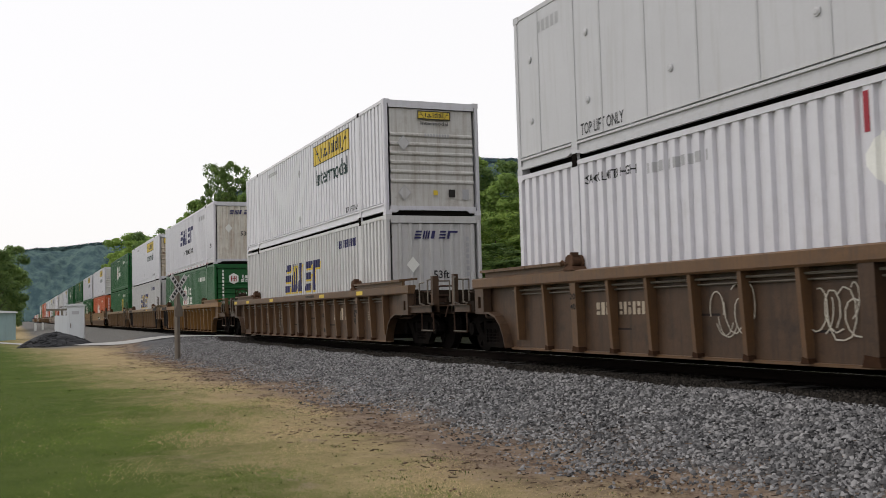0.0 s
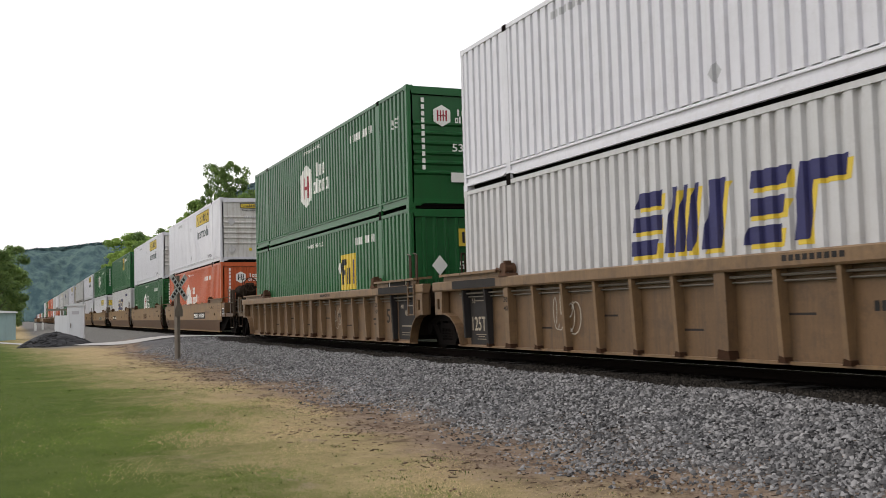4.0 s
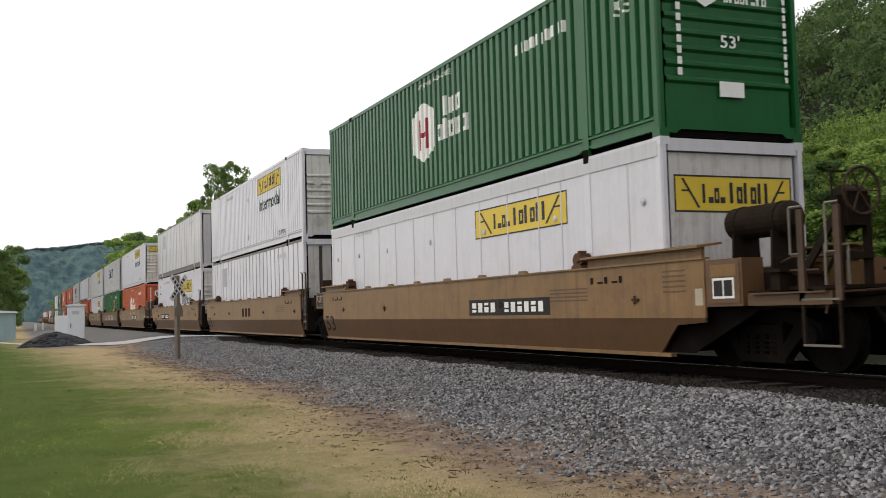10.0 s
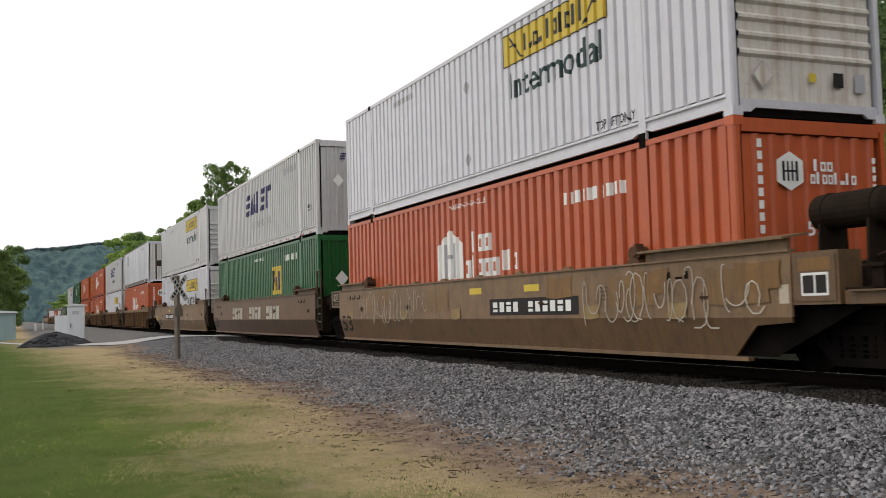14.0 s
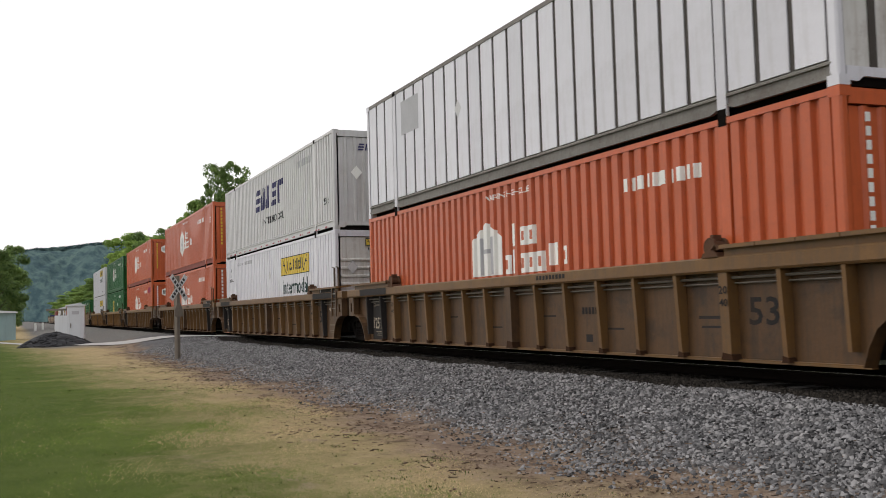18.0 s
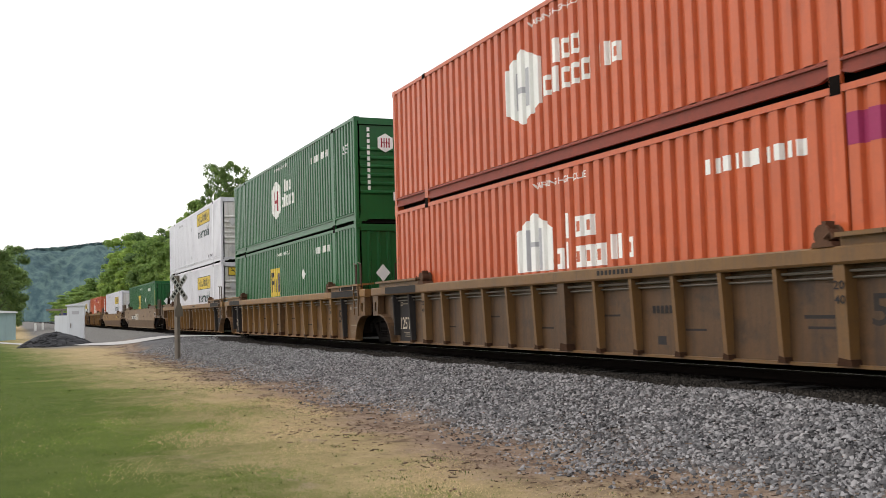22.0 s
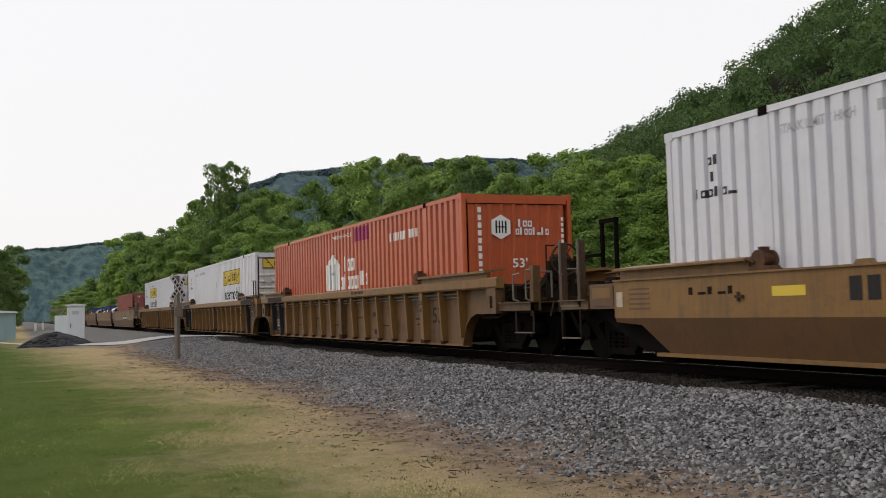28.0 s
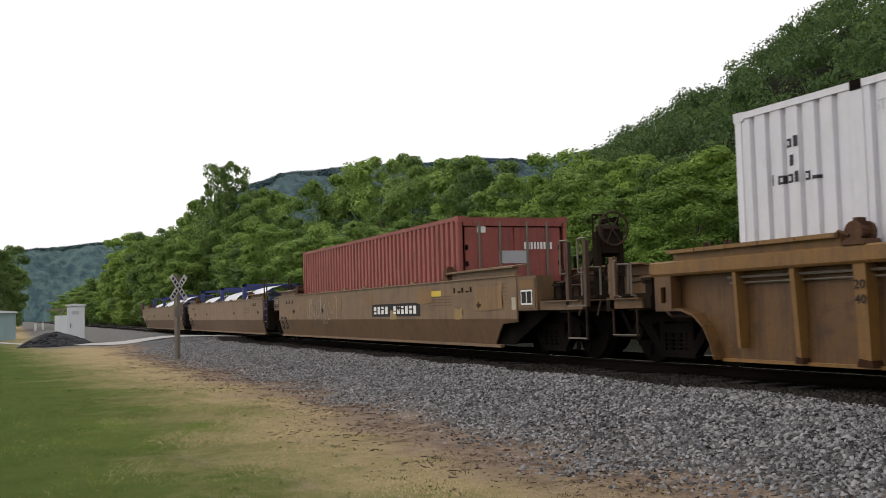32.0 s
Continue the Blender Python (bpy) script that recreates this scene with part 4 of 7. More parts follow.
def spread(lo, hi, fine_lo, fine_hi, fine, growth=1.25):
    """Grid lines: even in the middle, ever wider outwards."""
    mid = list(np.arange(fine_lo, fine_hi + fine / 2, fine))
    left, right, s = [], [], fine
    a = fine_lo
    while a > lo:
        s *= growth
        a -= s
        left.append(max(a, lo))
    s, a = fine, fine_hi
    while a < hi:
        s *= growth
        a += s
        right.append(min(a, hi))
    return left[::-1] + mid + right


def turf(x, y):
    """The ground's height with its small bumps."""
    x, y = np.asarray(x, float), np.asarray(y, float)
    return land(x, y) + np.where(y < 16, 0.02 * np.sin(x * 1.7 + y) * np.sin(y * 2.3), 0)


def build_ground():
    xs = spread(-4000, 1500, -70, 12, 0.8, 1.12)
    ys = spread(-3000, 4000, -4, 16, 0.35, 1.10)
    gx, gy = np.meshgrid(xs, ys)
    z = turf(gx, gy)
    v = np.stack([gx, gy, z], -1).reshape(-1, 3).tolist()
    n = len(xs)
    f = [(j * n + i, j * n + i + 1, (j + 1) * n + i + 1, (j + 1) * n + i) for j in range(len(ys) - 1) for i in range(n - 1)]
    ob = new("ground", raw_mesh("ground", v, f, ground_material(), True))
    tagged(ob, "mown lawn browning to dirt beside a gravel track bed", "ground", kind="structure")


build_ground()


def pieces(name, centres, sizes, material, label, category, shape, stretch=(1, 1, 0.7), upright=False, seed=3, lean=None):
    """Many small pieces in one mesh: shape is (vertices, faces), turned at random."""
    rng = np.random.default_rng(seed)
    sv, sf = np.array(shape[0], float), shape[1]
    n, k = len(centres), len(sv)
    a = rng.uniform(0, 2 * np.pi, n) if lean is None else lean + rng.uniform(-1.4, 1.4, n)
    local = sv[None] * np.array(stretch) * sizes[:, None, None]
    if not upright:
        local = local * rng.uniform(0.65, 1.35, (n, k, 1))
        t = rng.normal(0, 0.5, n)
        y, z = local[..., 1].copy(), local[..., 2].copy()
        local[..., 1], local[..., 2] = y * np.cos(t)[:, None] - z * np.sin(t)[:, None], y * np.sin(t)[:, None] + z * np.cos(t)[:, None]
    x, y = local[..., 0].copy(), local[..., 1].copy()
    local[..., 0], local[..., 1] = x * np.cos(a)[:, None] - y * np.sin(a)[:, None], x * np.sin(a)[:, None] + y * np.cos(a)[:, None]
    v = (local + np.asarray(centres)[:, None]).reshape(-1, 3)
    nf = len(sf[0])
    f = (np.array(sf)[None] + (np.arange(n) * k)[:, None, None]).reshape(-1, nf)
    me = bpy.data.meshes.new(name)
    me.vertices.add(len(v))
    me.vertices.foreach_set("co", v.ravel())
    me.loops.add(f.size)
    me.loops.foreach_set("vertex_index", f.ravel().astype(np.int32))
    me.polygons.add(len(f))
    me.polygons.foreach_set("loop_start", (np.arange(len(f)) * nf).astype(np.int32))
    me.update(calc_edges=True)
    me.validate()
    if lean is not None:                     # lying blades catch the sky like the sward they make up
        me.polygons.foreach_set("use_smooth", np.ones(len(f), dtype=bool))
        up = np.tile(np.array([0.25, -0.1, 0.96]), (len(v), 1)) + rng.normal(0, 0.12, (len(v), 3))
        me.normals_split_custom_set_from_vertices(up / np.linalg.norm(up, axis=1)[:, None])
    me.materials.append(material)
    ob = new(name, me)
    return tagged(ob, label, category, kind="stuff")


OCTA = ([(1, 0, 0), (0, 1, 0), (-1, 0, 0), (0, -1, 0), (0.2, 0.1, 1), (-0.1, 0, -1)],
        [(0, 1, 4), (1, 2, 4), (2, 3, 4), (3, 0, 4), (1, 0, 5), (2, 1, 5), (3, 2, 5), (0, 3, 5)])
CHIP = ([(1, 0.1, -0.4), (-0.1, 0.9, -0.5), (-1, -0.2, -0.4), (0.1, -1, -0.5), (0.45, 0.25, 0.75), (-0.4, -0.2, 0.6)],
        [(0, 1, 4), (1, 5, 4), (1, 2, 5), (2, 3, 5), (3, 4, 5), (3, 0, 4)])
BLOCK = ([(-1, -1, -1), (1, -1, -1), (1, 1, -1), (-1, 1, -1), (-0.8, -0.8, 1), (0.8, -0.8, 1), (0.8, 0.8, 1), (-0.8, 0.8, 1)],
         [(0, 1, 5, 4), (1, 2, 6, 5), (2, 3, 7, 6), (3, 0, 4, 7), (4, 5, 6, 7), (3, 2, 1, 0)])


def wander(x, y):
    """The uneven line between lawn, dirt and stones."""
    return 0.45 * np.sin(x * 0.9 + 0.5) + 0.3 * np.sin(x * 2.3 + y) + 0.2 * np.sin(x * 5.1 - y * 2)


def scatter_ground():
    rng = np.random.default_rng(11)
    # ballast: dense where it is close, thinner along the line
    n = 120000
    x = -3.0 - 44 * rng.random(n) ** 1.7
    y = 4.3 + 4.5 * rng.random(n) ** 0.8
    keep = (y > 5.35 + 0.5 * wander(x, y) - 0.9 * rng.random(n) ** 3) & (x > lane_edge(y) + 0.3) & (y < 7.62 + 0.15 * rng.random(n))
    x, y = x[keep], y[keep]
    size = rng.uniform(0.013, 0.03, len(x)) ** 1.0
    c = np.stack([x, y, turf(x, y) + size * rng.uniform(-0.1, 0.7, len(x))], -1)
    pieces("ballast", c, size, BALLAST, "loose crushed grey stone ballast beside the track", "ballast", CHIP, (1.15, 0.9, 0.85))
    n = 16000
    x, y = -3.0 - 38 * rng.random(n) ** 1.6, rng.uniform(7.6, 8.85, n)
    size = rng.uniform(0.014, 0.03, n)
    pieces("oily_ballast", np.stack([x, y, turf(x, y) + size * 0.2], -1), size, OILSHADE, "oily stones beside the rails, train shade in their colour", "ballast", CHIP, (1.15, 0.9, 0.85), False, 12)
    # lawn and dry grass
    n = 400000
    x = -3.5 - np.where(rng.random(n) < 0.55, 46 * rng.random(n) ** 2.0, 14 * rng.random(n) ** 1.2)
    y = -12 + 16.5 * rng.random(n) ** 0.6
    w = y + 1.2 * wander(x * 0.5, y)
    vis = (y > -0.03 * x - 0.5 - 0.45 * np.abs(x)) & (w < 4.6)
    x, y, w = x[vis], y[vis], w[vis]
    straw = rng.random(len(x)) < np.clip((w + 0.05 * np.maximum(-16 - x, 0) + 0.5 * np.sin(x * 1.9 + 2 * np.sin(y * 1.3)) * np.sin(y * 2.3 + x * 0.7) - 1.6) / 2.6, 0.02, 0.92)
    thin = rng.random(len(x)) < np.clip((4.6 - w) / 1.1, 0, 1)
    blade = ([(-0.3, 0, 0), (0.3, 0, 0), (0.1, 1.3, 0.75)], [(0, 1, 2)])
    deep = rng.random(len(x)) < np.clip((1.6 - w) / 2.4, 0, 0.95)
    for sel, m, nm, lb, seed in ((~straw & thin & ~deep, GRASS, "lawn_grass", "short mown green lawn grass", 5), (~straw & thin & deep, DIMGRASS, "lush_grass", "dark green lawn grass, corner falloff in its colour", 7), (straw & thin, STRAW, "dry_grass", "dry yellowed grass along the track bed", 6)):
        size = rng.uniform(0.011, 0.020, sel.sum()) * (1 + 0.5 * (x[sel] < -12))
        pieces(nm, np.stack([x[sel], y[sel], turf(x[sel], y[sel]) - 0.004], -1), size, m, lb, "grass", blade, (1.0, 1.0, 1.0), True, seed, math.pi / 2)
    # leaf litter, clods and twigs between grass and stones, in drifts
    n = 26000
    x = -3.0 - 42 * rng.random(n) ** 1.7
    y = 4.75 + 0.75 * rng.normal(0, 1, n) + 0.7 * wander(x * 0.7, 0 * x) + 0.012 * np.maximum(-x - 20, 0)
    drift = np.sin(x * 3.1 + 1.7 * np.sin(y * 2.2)) * np.sin(y * 4.3 - x * 0.8) + 0.6 * np.sin(x * 7.7 + y * 5.1)
    keep = (y < 6.3) & (y > 2.2) & (rng.random(n) < np.clip(0.28 + 0.45 * drift, 0.03, 0.85)) & (x > lane_edge(y) + 0.3)
    x, y = x[keep], y[keep]
    size = rng.uniform(0.006, 0.02, len(x)) * (1 + 0.02 * np.maximum(-x - 8, 0))
    pieces("leaf_litter", np.stack([x, y, turf(x, y) + 0.006], -1), size, LITTER, "brown dead leaves and clods on bare dirt", "leaf litter", OCTA, (1.3, 0.8, 0.3), False, 8)
    n = 1000
    x = -3.0 - 34 * rng.random(n) ** 1.6
    y = 4.6 + 0.9 * rng.normal(0, 1, n) + 0.7 * wander(x * 0.7, 0 * x)
    keep = (y < 6.6) & (y > 1.0)
    x, y = x[keep], y[keep]
    size = rng.uniform(0.012, 0.036, len(x)) * (1 + 0.02 * np.maximum(-x - 8, 0))
    pieces("twigs", np.stack([x, y, turf(x, y) + 0.012], -1), size, TWIG, "dark broken twigs and stalks on the dirt", "twigs", BLOCK, (1.3, 0.12, 0.10), False, 9)
    # clumps of coarser dark weeds and tufts in the turf
    n = 420
    cx, cy = -5.5 - 26 * rng.random(n) ** 1.4, rng.uniform(-6, 4.2, n)
    cx, cy = np.repeat(cx, 16), np.repeat(cy, 16)
    x, y = cx + rng.normal(0, 0.055, len(cx)), cy + rng.normal(0, 0.055, len(cx))
    size = rng.uniform(0.012, 0.022, len(x))
    pieces("weed_tufts", np.stack([x, y, turf(x, y) - 0.004], -1), size, WEED, "small darker tufts in the lawn", "grass", ([(-0.35, 0, 0), (0.35, 0, 0), (0.1, 0.7, 1.25)], [(0, 1, 2)]), (1, 1, 1), True, 14)


scatter_ground()


# ---- track ----
def build_track():
    prof = [(-0.069, -0.16), (0.069, -0.16), (0.069, -0.148), (0.012, -0.13), (0.009, -0.04), (0.036, -0.03), (0.036, -0.003), (0.03, 0.0), (-0.03, 0.0), (-0.036, -0.003), (-0.036, -0.03), (-0.009, -0.04), (-0.012, -0.13), (-0.069, -0.148)]
    t = thing("railway_track", "single railway track with rusty rails on timber ties", "railway track", (0, TRACK, 0))
    tagged(t, kind="structure")
    for s in (-1, 1):
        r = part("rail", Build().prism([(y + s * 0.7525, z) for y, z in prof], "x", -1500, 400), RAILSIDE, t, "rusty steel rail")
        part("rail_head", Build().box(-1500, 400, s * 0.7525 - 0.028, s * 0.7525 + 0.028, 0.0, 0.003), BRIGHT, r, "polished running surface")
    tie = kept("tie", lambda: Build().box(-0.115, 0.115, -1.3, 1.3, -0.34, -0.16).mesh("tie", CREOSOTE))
    plate = kept("plate", lambda: Build().box(-0.1, 0.1, -0.93, -0.58, -0.163, -0.148).box(-0.1, 0.1, 0.58, 0.93, -0.163, -0.148).mesh("tie_plate", RAILSIDE))
    rng = random.Random(4)
    for i in range(130):
        tb = part("tie", tie, CREOSOTE, t, at=(4 - i * 0.535, rng.uniform(-0.05, 0.05), rng.uniform(-0.01, 0.012)), turn=(0, 0, rng.uniform(-1, 1)))
        if i < 60:
            part("tie_plate", plate, RAILSIDE, tb)
    b = Build()
    for i in range(700):
        b.box(-66 - i * 0.535 - 0.115, -66 - i * 0.535 + 0.115, -1.3, 1.3, -0.34, -0.165)
    tagged(part("far_ties", raw_mesh("far_ties", b.v, b.f, CREOSOTE), CREOSOTE, t, "distant row of ties"), kind="stuff")


build_track()

# ---- well cars ----
def wheelset_mesh():
    def make():
        b = Build()
        b.tube((0, -0.95, 0), (0, 0.95, 0), 0.08, 8)
        for s in (-1, 1):
            y = s * 0.755
            b.tube((0, y - 0.07, 0), (0, y + 0.07, 0), 0.455, 24)
            b.tube((0, s * 0.685 - 0.015, 0), (0, s * 0.685 + 0.015, 0), 0.485, 24)
            b.tube((0, y + s * 0.07, 0), (0, y + s * 0.09, 0), 0.15, 10)
            for k in range(3):        # hub web ribs, so that the turning shows
                a = k * 2.094
                b.tube((0.12 * math.cos(a), y + s * 0.075, 0.12 * math.sin(a)), (0.38 * math.cos(a), y + s * 0.075, 0.38 * math.sin(a)), 0.03, 5)
        return b.mesh("wheelset", STEEL)
    return kept("wheelset", make)


def side_frame_mesh():
    def make():
        b = Build()
        y0, y1 = -1.09, -0.95
        top = [(-1.05, 0.58), (-1.05, 0.40), (-0.80, 0.40), (-0.74, 0.52), (-0.42, 0.62), (0.42, 0.62), (0.74, 0.52), (0.80, 0.40), (1.05, 0.40), (1.05, 0.58), (0.6, 0.76), (-0.6, 0.76)]
        b.prism(top, "y", y0, y1)
        for s in (-1, 1):
            b.prism([(s * 0.78, 0.50), (s * 0.62, 0.60), (s * 0.24, 0.16), (s * 0.40, 0.14)], "y", y0, y1)
            b.box(s * 0.33 - 0.06, s * 0.33 + 0.06, y0, y1, 0.2, 0.66)
            b.tube((s * 0.89, y0 - 0.05, 0.46), (s * 0.89, y1, 0.46), 0.13, 10)
        b.box(-0.42, 0.42, y0, y1, 0.11, 0.21)
        for x in (-0.18, 0, 0.18):
            b.tube((x, -1.02, 0.2), (x, -1.02, 0.46), 0.075, 8)
        for z in (0.25, 0.31, 0.37):
            b.box(-0.27, 0.27, y0 - 0.004, y1, z, z + 0.02)
        b.box(-0.28, 0.28, y0, y1, 0.46, 0.58)
        return b.mesh("side_frame", STEEL)
    return kept("side_frame", make)


WHEELS = {-1: [], 1: []}


def truck(car, x):
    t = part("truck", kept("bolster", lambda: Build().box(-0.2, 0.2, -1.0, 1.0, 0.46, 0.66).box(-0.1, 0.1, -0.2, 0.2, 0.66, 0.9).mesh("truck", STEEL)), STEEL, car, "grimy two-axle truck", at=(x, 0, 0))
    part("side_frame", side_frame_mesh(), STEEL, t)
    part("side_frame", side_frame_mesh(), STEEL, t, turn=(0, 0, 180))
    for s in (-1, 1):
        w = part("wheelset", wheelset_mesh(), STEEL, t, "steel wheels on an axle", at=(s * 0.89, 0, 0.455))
        WHEELS[s].append(w)
    return t


def ladder(car, s, x0, x1, y, z0, z1, rungs, paint_of):
    """Two stiles with each rung a part."""
    key = (s, x0, y, z0, z1, paint_of.name)

    def stiles():
        b = Build()
        for x in (x0, x1):
            b.box(x - 0.02, x + 0.02, y - 0.018, y + 0.018, z0, z1)
        b.box(x0, x1, y - 0.008, y + 0.008, z0 + 0.005, z0 + 0.03)
        return mirror_x(b, s).mesh("ladder", paint_of)
    l = part("ladder", kept(("stiles",) + key, stiles), paint_of, car, "steel end ladder")
    rung = kept(("rung", s, x0, y), lambda: mirror_x(Build().tube((x0, y, 0), (x1, y, 0), 0.016, 6), s).mesh("rung", GALV))
    for i in range(1, rungs):
        part("rung", rung, GALV, l, at=(0, 0, z0 + (z1 - z0) * i / (rungs - 1) * 0.8 + 0.02))


def end_ladder(car, s, x0, x1, y, top, paint_of):
    """Heavy angle posts above the sill, thin stiles and bright rungs below it, a bent grab iron on each post."""
    o = math.copysign(1.0, y)
    key = (s, x0, y, paint_of.name)

    def posts():
        b = Build()
        for x in (x0, x1):
            b.box(x - 0.045, x + 0.045, min(y, y + o * 0.02), max(y, y + o * 0.02), 0.86, top)
            b.box(x - 0.045, x - 0.03, min(y - o * 0.09, y), max(y - o * 0.09, y), 0.86, top)
        return mirror_x(b, s).mesh("ladder", paint_of)
    l = part("ladder", kept(("posts",) + key, posts), paint_of, car, "steel end ladder with heavy posts")
    low = kept(("stiles",) + key, lambda: mirror_x(Build().box(x0 - 0.02, x0 + 0.02, y - 0.015, y + 0.015, 0.34, 0.86).box(x1 - 0.02, x1 + 0.02, y - 0.015, y + 0.015, 0.34, 0.86), s).mesh("stile", GRIME))
    part("stile", low, GRIME, l, "grimy lower stiles")
    rung = kept(("rung", s, x0, y), lambda: mirror_x(Build().box(x0, x1, y - 0.025, y + 0.025, -0.012, 0.012), s).mesh("rung", GALV))
    for z in (0.36, 0.88):
        part("rung", rung, GALV, l, "worn bright rung", at=(0, 0, z))
    for k, x in enumerate((x0, x1)):
        iron = kept(("iron", k) + key, lambda: mirror_x(Build().rod([(x - 0.03, y, 1.40), (x - 0.09, y + o * 0.08, 1.40), (x - 0.09, y + o * 0.08, top + 0.02), (x + 0.02, y, top + 0.03)], 0.016, 5), s).mesh("grab_iron", GALV))
        part("grab_iron", iron, GALV, l, "bent steel grab iron")


def corner_step(car, s, x0, x1, y, paint_of):
    """A hanging sill step of bent rod, a corner post on the platform and two upright grab irons."""
    o = math.copysign(1.0, y)
    key = (s, x0, y, paint_of.name)
    step = kept(("step",) + key, lambda: mirror_x(Build().rod([(x0, y, 0.95), (x0, y, 0.42), (x1, y, 0.42), (x1, y, 0.95)], 0.017, 6), s).mesh("sill_step", RUST))
    l = part("sill_step", step, RUST, car, "hanging sill step of bent rod")
    tread = kept(("tread",) + key, lambda: mirror_x(Build().box(x0, x1, y - 0.03, y + 0.03, 0.425, 0.44), s).mesh("tread", GALV))
    part("tread", tread, GALV, l)
    post = kept(("cpost",) + key, lambda: mirror_x(Build().box(x1 - 0.06, x1 + 0.06, min(y, y + o * 0.02), max(y, y + o * 0.02), 0.82, 1.60).box(x1 + 0.045, x1 + 0.06, min(y - o * 0.12, y), max(y - o * 0.12, y), 0.82, 1.60), s).mesh("corner_post", paint_of))
    part("corner_post", post, paint_of, car, "angle-iron corner post")
    for k, x in enumerate((x0 + 0.03, x1 - 0.14)):
        iron = kept(("upiron", k) + key, lambda: mirror_x(Build().rod([(x, y - o * 0.05, 0.98), (x, y + o * 0.06, 1.02), (x, y + o * 0.06, 1.46 + 0.06 * k), (x + 0.10, y - o * 0.02, 1.48 + 0.06 * k)], 0.017, 5), s).mesh("grab_iron", GALV))
        part("grab_iron", iron, GALV, car, "bent steel grab iron")


def mirror_x(b, s):
    if s < 0:
        b.v = [(-x, y, z) for x, y, z in b.v]
    return b


def clutter(car, s):
    """Pipes, hoses, rods and brackets crowding a coupled end."""
    for k, y in enumerate((-0.55, 0.5)):
        hose = kept(("hose", s, k), lambda: mirror_x(Build().rod([(10.9, y, 0.9), (11.2, y - 0.05, 0.72), (11.5, y - 0.08, 0.42), (11.75, y - 0.02, 0.40)], 0.032, 6), s).mesh("air_hose", STEEL))
        part("air_hose", hose, STEEL, car, "black air hose")
    rod = kept(("cutrod", s), lambda: mirror_x(Build().rod([(11.25, -1.45, 0.72), (11.25, -1.38, 0.95), (11.3, -0.5, 0.98), (11.45, -0.15, 0.9)], 0.018, 5), s).mesh("uncoupling_rod", RUST))
    part("uncoupling_rod", rod, RUST, car)
    for k, (x, y, z, h) in enumerate(((10.2, -1.1, 1.0, 0.22), (10.45, -0.9, 1.04, 0.14), (9.6, -1.15, 1.0, 0.26), (10.55, 0.55, 1.0, 0.30), (10.15, 0.9, 1.0, 0.24))):
        br = kept(("bracket", s, k), lambda: mirror_x(Build().box(x - 0.08, x + 0.08, y - 0.12, y + 0.12, z, z + h).box(x - 0.13, x + 0.13, y - 0.16, y + 0.16, z + h, z + h + 0.04), s).mesh("bracket", (GRIME, RUST)[k % 2]))
        part("bracket", br, (GRIME, RUST)[k % 2], car, "grimy end bracket")
    for k, (y, z) in enumerate(((-1.2, 1.12), (-1.28, 0.7), (-0.75, 1.3))):
        pipe = kept(("endpipe", s, k), lambda: mirror_x(Build().rod([(8.6, y, z), (9.6, y, z), (9.9, y + 0.1, z + 0.12), (10.8, y + 0.12, z + 0.1)], 0.022, 5), s).mesh("brake_pipe", RUST))
        part("brake_pipe", pipe, RUST, car, "rusty brake pipe")
    cyl = kept(("brakecyl", s), lambda: mirror_x(Build().tube((8.6, -1.0, 1.2), (9.25, -1.0, 1.2), 0.17, 12).tube((9.25, -1.0, 1.2), (9.75, -1.0, 1.2), 0.035, 6), s).mesh("brake_cylinder", GRIME))
    part("brake_cylinder", cyl, GRIME, car, "grimy brake cylinder")
    rail = kept(("endrail", s), lambda: mirror_x(Build().rod([(11.12, -1.3, 1.04), (11.12, -1.3, 1.5), (11.12, -0.95, 1.5), (11.12, -0.95, 1.04)], 0.018, 5), s).mesh("hand_rail", GALV))
    part("hand_rail", rail, GALV, car, "bent steel hand rail")


